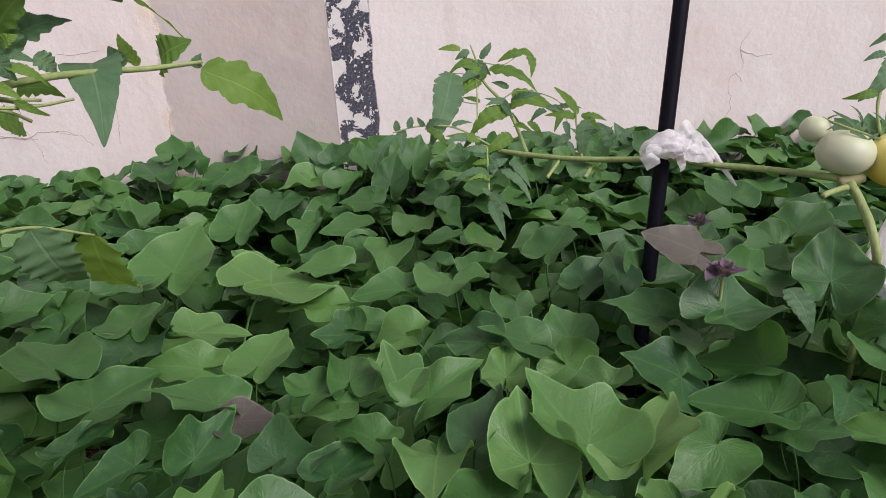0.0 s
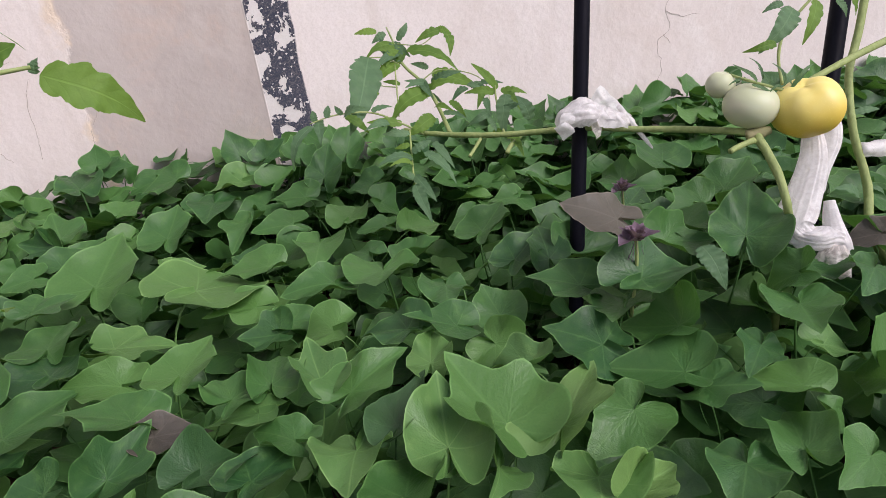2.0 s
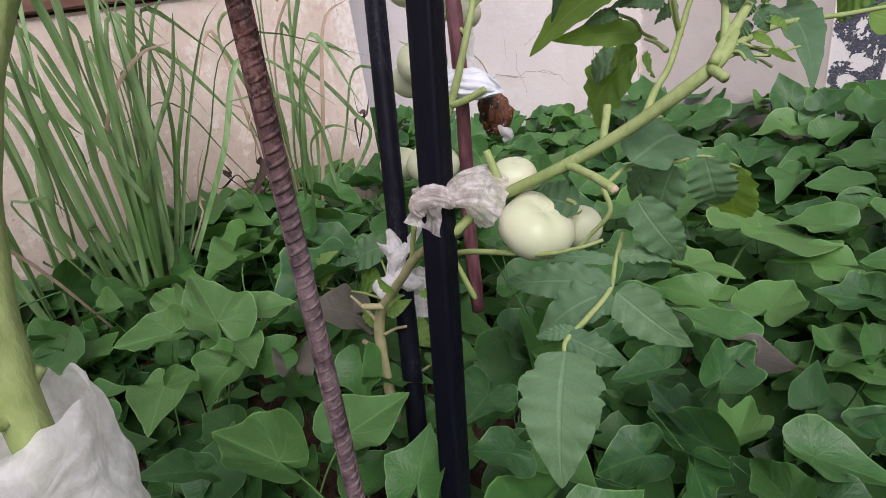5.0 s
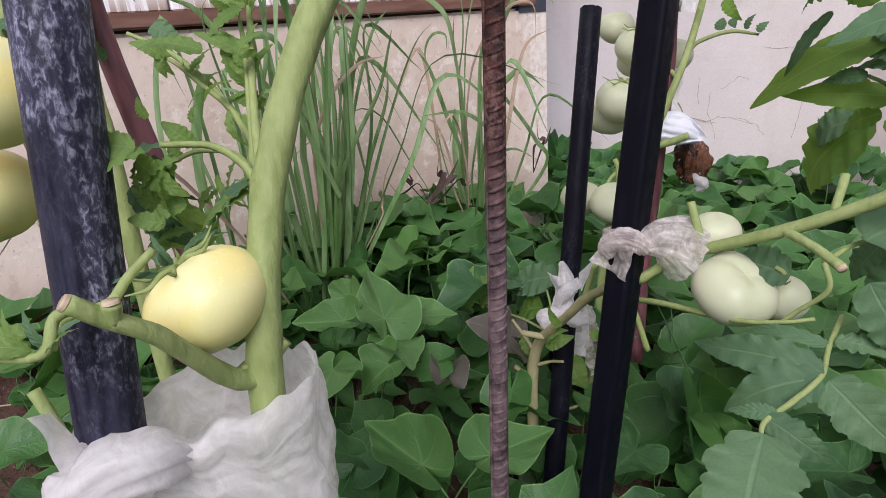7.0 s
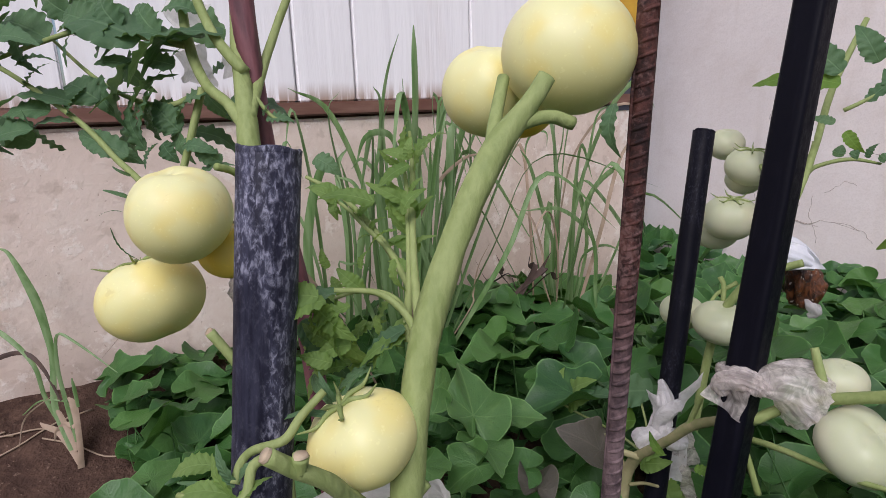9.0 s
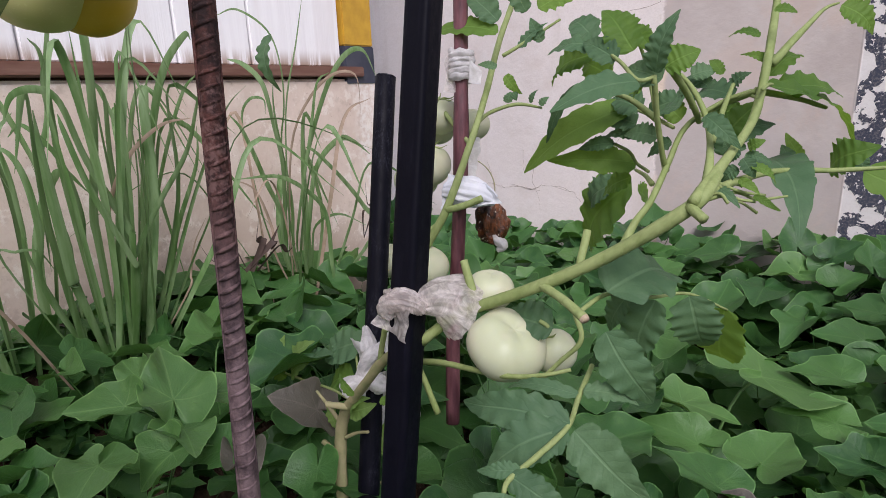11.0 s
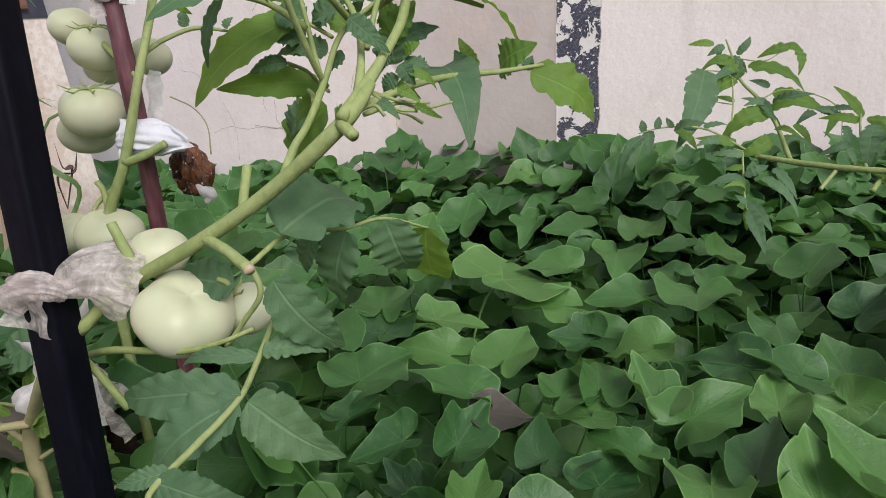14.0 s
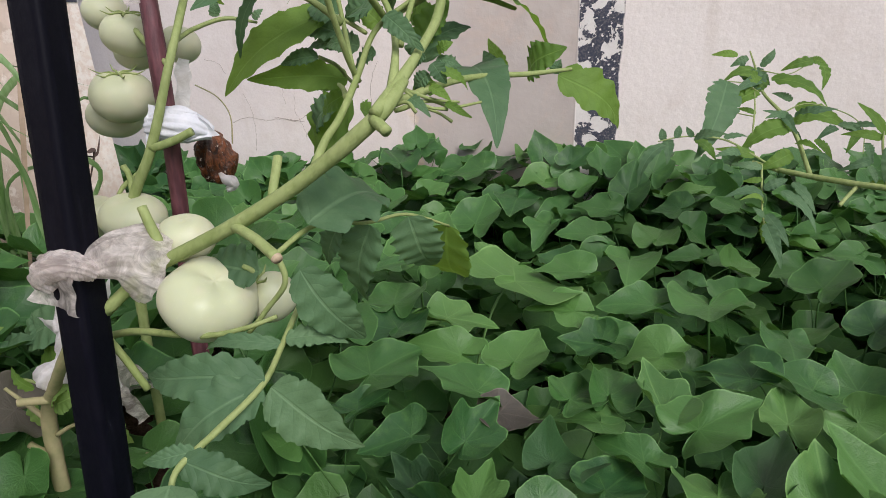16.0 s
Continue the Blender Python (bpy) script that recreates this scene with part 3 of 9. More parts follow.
KINDS = [
    ("plain", 0.22, 0.20, 0.15, 0.05), ("round", 0.10, 0.45, 0.15, 0.07), ("shouldered", 0.20, 0.15, 0.25, 0.07),
    ("long", 0.40, 0.25, 0.25, 0.06), ("plain", -0.12, 0.25, 0.30, 0.08), ("round", 0.40, 0.70, 0.25, 0.08),
    ("shouldered", -0.05, 0.20, 0.30, 0.09), ("plain", 0.62, 0.22, 0.20, 0.06), ("round", 0.20, 0.30, 0.35, 0.09), ("shouldered", 0.25, 0.35, 0.35, 0.08),
    ("shouldered", 0.42, 0.30, 0.12, 0.08), ("plain", 0.05, 0.45, 0.40, 0.08), ("plain", 0.10, 0.05, 0.12, 0.05), ("shouldered", 0.06, 0.10, 0.18, 0.06),
    ("plain", 0.32, 0.10, 0.30, 0.09), ("round", 0.05, 0.12, 0.25, 0.08),
]
LEAF_DATA = [heart_leaf("leaf", *k, seed=11 + i) for i, k in enumerate(KINDS)]
LOW_DATA = [heart_leaf("leaf", *k, seed=31 + i, rings=4, seg=26) for i, k in enumerate(KINDS)]
LEAF_MESH = [mesh_of("leaf", d, LEAF) for d in LEAF_DATA]
PALE_MESH = [mesh_of("leaf", d, LEAF_PALE) for d in LEAF_DATA]
PURPLE_MESH = [mesh_of("leaf", heart_leaf("leaf", *k, seed=11 + i, stalk=False), LEAF_PURPLE) for i, k in enumerate(KINDS)]
DARK_MESH = [mesh_of("leaf", d, LEAF_DARK) for d in LEAF_DATA]
VIOLET_MESH = [mesh_of("leaf", d, LEAF_VIOLET) for d in LEAF_DATA[5:9]]


def leaf_pose(x, y, z, yaw, size, tilt, lean, wide=1.0):
    """yaw: the tip's direction, degrees from +y to the left; tilt: the tip goes down; lean: the right side goes down; wide: breadth against a common leaf."""
    return Matrix.Translation((x, y, z)) @ Euler((0, 0, radians(yaw))).to_matrix().to_4x4() @ Euler((radians(-tilt), radians(lean), 0)).to_matrix().to_4x4() @ Matrix.Diagonal((size * wide, size, size, 1.0))


# leaves that stand out: x, y, z of the stalk's joint, tip direction, dip, lean, length, breadth, how far the sides rise, and colour (0 green, 1 yellowing, 2 purple, 3 dark)
KEY_LEAVES = []


def key(*row):
    KEY_LEAVES.append(row)


key(-0.430, 0.749, 0.144, 79, -13, -17, 0.100, 0.78, 0.18, 0)
key(-0.350, 0.748, 0.145, -13, -5, -2, 0.103, 0.92, 0.15, 0)
key(-0.574, 0.853, 0.159, 16, -2, -7, 0.116, 0.98, 0.15, 0)
key(-0.543, 0.790, 0.150, -13, -6, -5, 0.109, 0.93, 0.12, 0)
key(-0.481, 0.853, 0.144, -76, 9, -3, 0.099, 1.03, 0.13, 1)
key(-0.536, 0.664, 0.150, -26, -4, 6, 0.116, 1.03, 0.16, 0)
key(-0.386, 0.670, 0.144, 93, -22, 9, 0.101, 0.88, 0.11, 0)
key(-0.376, 0.573, 0.143, -13, -3, 26, 0.092, 0.70, 0.22, 0)
key(-0.350, 0.639, 0.139, -72, 11, 1, 0.074, 1.02, 0.04, 2)
key(-0.271, 0.556, 0.145, -32, 18, 15, 0.107, 0.70, 0.19, 3)
key(-0.215, 0.538, 0.141, -29, 9, -1, 0.083, 0.95, 0.14, 0)
key(-0.176, 0.589, 0.141, 53, -3, 2, 0.081, 0.73, 0.17, 0)
key(-0.443, 0.570, 0.140, 113, 15, -7, 0.075, 1.05, 0.22, 0)
key(-0.266, 0.681, 0.144, -24, 13, 13, 0.097, 0.82, 0.17, 0)
key(-0.227, 0.647, 0.142, 84, 3, 15, 0.087, 0.91, 0.09, 1)
key(-0.220, 0.700, 0.143, 2, -7, 20, 0.092, 0.75, 0.18, 0)
key(-0.115, 0.659, 0.144, -55, -20, 2, 0.100, 0.96, 0.12, 0)
key(-0.154, 0.687, 0.144, 19, -6, 11, 0.099, 0.70, 0.26, 1)
key(-0.040, 0.784, 0.143, 66, 8, -11, 0.092, 0.87, 0.19, 0)
key(0.030, 0.774, 0.142, 80, -19, 0, 0.088, 1.03, 0.14, 0)
key(-0.014, 0.695, 0.142, -5, -9, -7, 0.087, 0.73, 0.16, 1)
key(-0.008, 0.534, 0.148, 2, -14, 6, 0.123, 0.73, 0.19, 1)
key(0.059, 0.555, 0.148, 34, -14, 8, 0.128, 0.94, 0.22, 0)
key(0.115, 0.540, 0.147, -39, -11, -24, 0.122, 0.83, 0.12, 1)
key(0.104, 0.653, 0.143, 54, 19, -4, 0.095, 0.77, 0.21, 1)
key(-0.106, 0.557, 0.142, 177, -20, 2, 0.089, 0.95, 0.12, 1)
key(-0.056, 0.482, 0.144, -4, 17, -12, 0.098, 0.92, 0.12, 0)
key(0.040, 0.504, 0.138, 145, -36, -46, 0.068, 0.71, 0.20, 1)
key(0.021, 0.516, 0.131, 102, -8, 3, 0.043, 0.98, 0.11, 1)
key(-0.060, 0.580, 0.146, -21, -2, -5, 0.112, 0.60, 0.21, 3)
key(0.202, 0.661, 0.153, 60, -24, -8, 0.094, 1.16, 0.06, 0)
key(-0.148, 0.810, 0.143, 80, 10, -7, 0.091, 0.96, 0.17, 0)
key(0.292, 0.646, 0.175, 47, 33, -27, 0.102, 0.85, 0.27, 0)
key(0.268, 0.580, 0.158, 56, 9, -7, 0.098, 1.11, 0.19, 0)
key(0.281, 0.559, 0.151, -124, -23, 5, 0.066, 1.10, 0.10, 0)
key(0.197, 0.548, 0.145, 122, 8, -11, 0.085, 0.98, 0.03, 0)
key(0.129, 0.468, 0.143, 166, -21, -1, 0.093, 1.01, 0.10, 1)
key(0.155, 0.447, 0.143, -63, 21, 23, 0.093, 0.54, 0.29, 1)
key(0.269, 0.457, 0.141, 145, -10, 1, 0.081, 0.88, 0.07, 0)
key(0.329, 0.461, 0.142, -19, -2, -9, 0.083, 0.72, 0.17, 0)
key(0.382, 0.444, 0.139, 118, -11, -27, 0.073, 0.77, 0.07, 0)
key(0.362, 0.590, 0.170, 138, -9, -19, 0.077, 0.68, -0.07, 0)
key(0.375, 0.534, 0.154, 48, 4, 6, 0.078, 0.93, 0.13, 0)
key(0.433, 0.631, 0.189, 159, -8, 1, 0.090, 0.95, 0.09, 0)
key(0.428, 0.578, 0.167, -99, 15, 6, 0.064, 0.83, 0.14, 1)
key(0.471, 0.525, 0.151, 39, 51, -42, 0.073, 0.87, 0.23, 0)
key(0.383, 0.499, 0.141, -107, 45, 31, 0.053, 0.75, 0.08, 0)
key(0.210, 0.775, 0.177, 69, -14, -6, 0.087, 1.07, 0.08, 0)
key(0.252, 0.720, 0.170, 150, -14, 6, 0.086, 0.96, 0.09, 0)
key(0.270, 0.707, 0.211, -72, -3, 8, 0.134, 0.75, 0.19, 0)
key(0.353, 0.818, 0.205, -88, 18, 27, 0.099, 0.79, 0.24, 0)
key(0.445, 0.769, 0.219, -31, -30, 1, 0.129, 0.79, 0.17, 0)
key(0.466, 0.680, 0.200, 60, 41, -28, 0.068, 0.98, 0.18, 0)
key(0.595, 1.085, 0.160, -57, -22, -1, 0.124, 0.88, 0.19, 0)
key(0.279, 0.816, 0.251, 60, -27, -11, 0.093, 1.14, -0.01, 2)
key(0.522, 1.193, 0.141, 72, -14, -11, 0.080, 1.11, 0.13, 0)
key(0.454, 1.254, 0.144, 8, -10, -33, 0.102, 0.79, 0.19, 0)
key(0.579, 1.321, 0.153, 30, -22, 0, 0.129, 0.99, 0.12, 0)
key(0.548, 1.087, 0.144, 61, 38, -28, 0.080, 1.09, 0.20, 1)
key(0.556, 0.669, 0.199, 133, -7, -16, 0.080, 0.74, -0.05, 0)
key(0.624, 0.744, 0.203, 58, 20, -19, 0.053, 1.21, 0.07, 2)
key(0.713, 0.875, 0.205, 75, -10, -24, 0.075, 1.01, -0.04, 0)
key(0.202, 0.913, 0.155, 2, -29, 11, 0.099, 0.77, 0.12, 0)
key(0.152, 0.947, 0.145, -49, -20, 0, 0.093, 0.93, 0.15, 0)
key(0.118, 1.084, 0.147, -41, -16, -10, 0.116, 0.91, 0.16, 0)
key(0.227, 1.249, 0.141, 87, -12, -13, 0.083, 1.11, 0.05, 0)
key(-0.014, 1.155, 0.145, -51, 17, 31, 0.103, 0.78, 0.25, 0)
key(-0.067, 1.203, 0.138, 85, -8, -8, 0.069, 1.04, 0.13, 0)
key(-0.197, 1.151, 0.145, 177, -5, -2, 0.105, 1.02, 0.12, 0)
key(-0.072, 0.979, 0.147, 173, -8, 0, 0.115, 1.11, 0.13, 0)
key(0.028, 0.902, 0.142, 176, -10, -12, 0.090, 0.94, 0.08, 0)
key(-0.157, 0.963, 0.145, 94, -8, -5, 0.102, 1.03, 0.12, 0)
key(-0.251, 1.397, 0.165, 87, -7, -17, 0.091, 1.08, 0.12, 0)
key(-0.144, 1.268, 0.145, -29, -14, -2, 0.103, 0.90, 0.15, 0)
key(-0.075, 1.326, 0.149, -93, 37, 20, 0.087, 1.12, 0.17, 0)
key(-0.090, 1.415, 0.168, 88, 13, -19, 0.080, 1.12, 0.16, 0)
key(-0.208, 1.469, 0.187, -8, -41, 2, 0.124, 0.77, 0.16, 0)
key(-0.152, 1.562, 0.213, -8, -36, 12, 0.125, 0.70, 0.18, 0)
key(-0.589, 1.053, 0.161, -7, -24, 0, 0.155, 1.05, 0.09, 0)
key(-0.717, 1.101, 0.176, 115, -1, -21, 0.067, 1.15, 0.07, 0)
key(-0.394, 0.990, 0.155, -46, 14, 0, 0.194, 1.20, 0.08, 1)
key(-0.480, 1.136, 0.139, -49, 19, 15, 0.073, 0.97, 0.13, 1)
key(-0.541, 1.286, 0.150, -8, -24, -4, 0.127, 0.96, 0.18, 0)
key(-0.468, 1.425, 0.174, 179, 1, -4, 0.109, 1.08, 0.08, 0)
key(-0.371, 1.314, 0.149, 155, 10, 9, 0.098, 0.91, 0.21, 0)
key(-0.268, 1.277, 0.145, 106, -10, -11, 0.101, 1.09, 0.04, 0)
key(-0.589, 1.555, 0.209, 101, 10, -16, 0.108, 1.08, 0.11, 0)
key(-0.688, 1.776, 0.231, -39, -24, 13, 0.113, 1.01, 0.11, 0)
key(-0.892, 1.647, 0.218, -153, 26, -14, 0.087, 0.80, 0.06, 0)
key(-0.789, 1.342, 0.167, 34, -12, 12, 0.122, 0.79, 0.24, 0)
key(-0.786, 1.295, 0.164, 65, -2, -43, 0.103, 0.67, 0.25, 0)
key(-0.413, 1.501, 0.195, 101, -4, -11, 0.105, 1.06, 0.15, 1)
key(-0.290, 1.076, 0.145, 103, -4, -2, 0.105, 1.01, 0.09, 0)
key(-0.282, 0.920, 0.143, 98, -11, -5, 0.094, 1.03, 0.04, 0)
key(-0.525, 0.594, 0.143, -23, 5, -4, 0.077, 0.75, 0.13, 0)
key(-0.602, 0.532, 0.178, -131, 96, 17, 0.168, 0.42, 0.44, 0)
key(-0.401, 0.486, 0.141, 47, 6, -14, 0.082, 0.55, 0.20, 3)
key(-0.646, 0.956, 0.175, -43, -2, 8, 0.083, 0.94, 0.12, 0)
key(-0.398, 1.753, 0.232, 50, -30, -11, 0.114, 0.98, 0.06, 0)
key(-0.175, 1.606, 0.220, 13, -34, -6, 0.102, 0.77, 0.14, 0)
key(-0.834, 1.570, 0.214, 38, -17, -5, 0.124, 0.97, 0.17, 0)
key(-0.668, 1.838, 0.234, -36, -17, 19, 0.129, 1.14, 0.13, 0)
key(-0.626, 0.503, 0.181, -62, 50, 6, 0.077, 1.14, 0.08, 0)
key(-0.884, 0.252, 0.301, 73, -27, 11, 0.110, 0.73, 0.15, 1)
key(-0.878, 0.295, 0.290, -37, 2, 7, 0.064, 1.09, 0.14, 1)
key(-0.834, 0.235, 0.289, -110, -10, -14, 0.078, 0.86, 0.09, 1)
key(-0.923, 0.214, 0.298, 123, 11, -31, 0.096, 0.62, 0.25, 1)
key(-0.991, 0.261, 0.293, 80, -11, -32, 0.075, 0.64, 0.17, 1)
key(-0.839, 0.150, 0.291, -137, -2, -6, 0.079, 0.82, -0.00, 1)
key(-0.702, 0.168, 0.231, 92, 2, -19, 0.122, 0.55, 0.28, 1)
key(-0.828, 0.055, 0.288, -39, 75, 46, 0.080, 0.60, 0.28, 0)
key(-0.747, 0.111, 0.250, 159, -35, 0, 0.058, 0.99, 0.06, 0)
key(-0.678, 0.241, 0.215, -7, 6, 18, 0.100, 0.84, 0.25, 1)
key(-0.776, 0.370, 0.266, 134, -42, -16, 0.068, 1.27, 0.11, 2)
key(-0.768, 0.259, 0.262, 56, -4, 10, 0.069, 0.64, 0.16, 2)
key(-0.789, 0.262, 0.270, 139, 13, -18, 0.056, 1.00, 0.09, 0)
key(-0.813, 0.210, 0.282, 163, 43, -28, 0.068, 0.86, 0.25, 1)
key(-0.547, 0.349, 0.146, 125, -24, 0, 0.066, 1.04, 0.07, 0)
key(-0.606, 0.400, 0.171, -177, -10, -22, 0.077, 0.94, 0.08, 0)
key(-0.567, 0.520, 0.157, 50, -7, -16, 0.099, 0.66, 0.21, 0)
key(-0.271, 0.480, 0.144, -83, 11, 3, 0.095, 0.83, 0.22, 0)
key(-0.342, 0.484, 0.141, -1, 7, 7, 0.080, 0.65, 0.21, 0)
key(-0.285, 0.410, 0.143, 38, 16, -19, 0.090, 0.66, 0.23, 0)
key(-0.255, 0.426, 0.138, -92, -11, 1, 0.065, 1.08, 0.08, 3)
key(-0.371, 0.417, 0.141, -129, 85, 13, 0.078, 0.68, 0.29, 0)
key(-0.362, 0.450, 0.145, 68, 15, -33, 0.107, 0.50, 0.28, 0)
key(-1.221, 0.225, 0.295, -14, 54, 54, 0.083, 0.98, 0.21, 0)
key(-1.140, 0.245, 0.289, -21, 30, 24, 0.061, 1.10, 0.12, 0)
key(-1.086, 0.440, 0.292, 159, 30, 0, 0.094, 1.00, 0.20, 0)
key(-0.861, 0.413, 0.291, 151, 8, 0, 0.115, 1.00, 0.20, 0)
key(-1.022, 0.399, 0.292, 23, 5, 0, 0.104, 1.00, 0.20, 0)


rng = random.Random(5)
cells = {}


def free_spot(x, y, gap):
    i, j = int(x / 0.1 + 500), int(y / 0.1 + 500)
    for a in (-1, 0, 1):
        for b in (-1, 0, 1):
            for px, py, pg in cells.get((i + a, j + b), ()):
                if (px - x) ** 2 + (py - y) ** 2 < (0.5 * (gap + pg)) ** 2:
                    return False
    return True


def take_spot(x, y, gap):
    cells.setdefault((int(x / 0.1 + 500), int(y / 0.1 + 500)), []).append((x, y, gap))


bed = empty("sweet_potato_bed", "dense bed of green heart-shaped sweet potato vines", "vine bed", (0, 1.0, 0))
T0 = Matrix.Translation((0, -1.0, 0))
count = 0
RISE = [0.4 * k[1] + 0.25 * k[2] for k in KINDS]
for x, y, z, yaw, tilt, lean, size, wide, rise, col in KEY_LEAVES:
    # of the shapes whose sides rise about as far, take one by chance
    order = sorted(range(len(KINDS)), key=lambda i: abs(RISE[i] - rise) + 0.08 * rng.random())
    me = (LEAF_MESH, PALE_MESH, PURPLE_MESH, DARK_MESH)[col][order[0]]
    shared("leaf", me, T0 @ leaf_pose(x, y, z, yaw, size, tilt, lean, wide), bed)
    c, sn = math.cos(radians(yaw)), math.sin(radians(yaw))
    for d, g in ((0.55, 0.75), (0.0, 1.0), (-0.2, 0.8)):
        take_spot(x - d * size * sn, y + d * size * c, size * g)
    count += 1


# tight violet shoot tips among the leaves
for x, y, z, size in ((0.268, 0.722, 0.266, 0.030), (0.345, 0.965, 0.240, 0.024)):
    for i in range(9):
        a, k = 2.4 * i, 0.35 + 0.08 * i
        shared("leaf", VIOLET_MESH[i % 4], T0 @ leaf_pose(x + 0.35 * size * k * math.sin(a), y + 0.35 * size * k * math.cos(a), z + 0.010 - 0.002 * i, -math.degrees(a), size * k, -62 + 7 * i, 12 * math.sin(5 * a)), bed)
    bm = bmesh.new()
    tube(bm, [(x, y, z, 0.0022), (x + 0.004, y + 0.006, z - 0.05, 0.0024), (x + 0.002, y + 0.015, z - 0.13, 0.0026)], 4, 6)
    stalk = part("shoot_stalk", bm, STEM)
    stalk.parent, stalk.matrix_local = bed, T0


def in_bed(x, y):
    if x < -1.36 and y < 1.16:
        return False
    if y > 1.74:
        return False
    soil = 0.10 * noise.noise(Vector((x * 4, y * 4, 7.0)))
    return not (x < -0.82 + soil and y < -0.14 + 0.5 * soil)


mass_v, mass_f, mass_uv, mass_rim = [], [], [], []


def add_mass(data, m):
    vs, fs, uv, rim = data
    b = len(mass_v)
    mass_rim.extend(rim)
    mat = np.array(m)
    pts = np.array(vs) @ mat[:3, :3].T + mat[:3, 3]
    mass_v.extend(map(tuple, pts))
    mass_f.extend(tuple(i + b for i in f) for f in fs)
    mass_uv.extend(uv)


for layer, tries, lo, hi, gap_k in ((0, 18000, -0.022, 0.014, 0.66), (4, 9000, -0.075, -0.030, 0.62), (1, 11000, -0.125, -0.090, 0.82), (2, 12000, -0.165, -0.135, 0.66), (3, 12000, -0.20, -0.17, 0.62)):
    if layer:
        cells.clear()
    for _ in range(tries):
        x, y = rng.uniform(-2.3, 2.3), rng.uniform(-0.5, 1.73)
        if layer == 4 and y < 1.42:
            continue
        if not in_bed(x, y) or (x + 0.1) ** 2 + (y + 0.05) ** 2 < 0.06:
            continue
        size = rng.uniform(0.072, 0.115) * (0.72 if x < -0.62 and y < 0.45 else 1.0)
        if y > 1.5:
            size *= 0.94
        if not free_spot(x, y, size * gap_k * (0.8 if y > 1.5 else 1.0)):
            continue
        take_spot(x, y, size * gap_k * (0.8 if y > 1.5 else 1.0))
        yaw = rng.gauss(0, 75)
        z = max(canopy(x, y) + rng.uniform(lo, hi), soil_height(x, y) + 0.02)
        upright = layer == 0 and y > 1.55 and rng.random() < (0.5 if x < -0.1 else 0.35)
        if upright:
            z += rng.uniform(0.01, 0.05) if x < -0.1 else rng.uniform(-0.03, 0.01)
            yaw = rng.gauss(0, 45)
        tilt, lean = rng.gauss(0, 15), rng.gauss(0, 15)
        # leaves turn their faces a little to the open side
        back = Euler((radians(rng.gauss(38 if upright else 6, 9)), 0, 0)).to_matrix().to_4x4()
        px, py = x + 0.35 * size * math.sin(radians(yaw)), y - 0.35 * size * math.cos(radians(yaw))
        py = min(py, 1.74 - 0.9 * size * max(0.0, math.cos(radians(yaw))))
        m = Matrix.Translation((px, py, z)) @ back @ Matrix.Translation((-px, -py, -z)) @ leaf_pose(px, py, z, yaw, size, tilt, lean)
        v = rng.randrange(len(KINDS))
        near = layer == 0 and -0.55 < x < 0.55 and 0.4 < y < 1.15
        if near and count < 300:
            roll = rng.random()
            me = PALE_MESH[v] if roll > 0.95 else LEAF_MESH[v]
            shared("leaf", me, T0 @ m, bed)
            count += 1
        else:
            add_mass(LOW_DATA[v], m)
me = mesh_of("leaf_mass", (mass_v, mass_f, mass_uv, mass_rim), LEAF_JOINED)
ob = new("leaf_mass", me)
ob.parent = bed
ob.matrix_local = T0
tagged(ob, "many overlapping green heart-shaped leaves", kind="stuff")

# ---------------------------------------------------------------- stakes


def along(p0, p1, z):
    k = (z - p0[2]) / (p1[2] - p0[2])
    return tuple(a + (b - a) * k for a, b in zip(p0, p1))


def stake_frame(name, label, category, p0, p1, z0, group=""):
    base = along(p0, p1, z0)
    e = empty(name, label, category, base, group)
    e.rotation_mode = "QUATERNION"
    e.rotation_quaternion = (Vector(p1) - Vector(p0)).to_track_quat("Z", "Y")
    return e, Vector(along(p0, p1, z0))


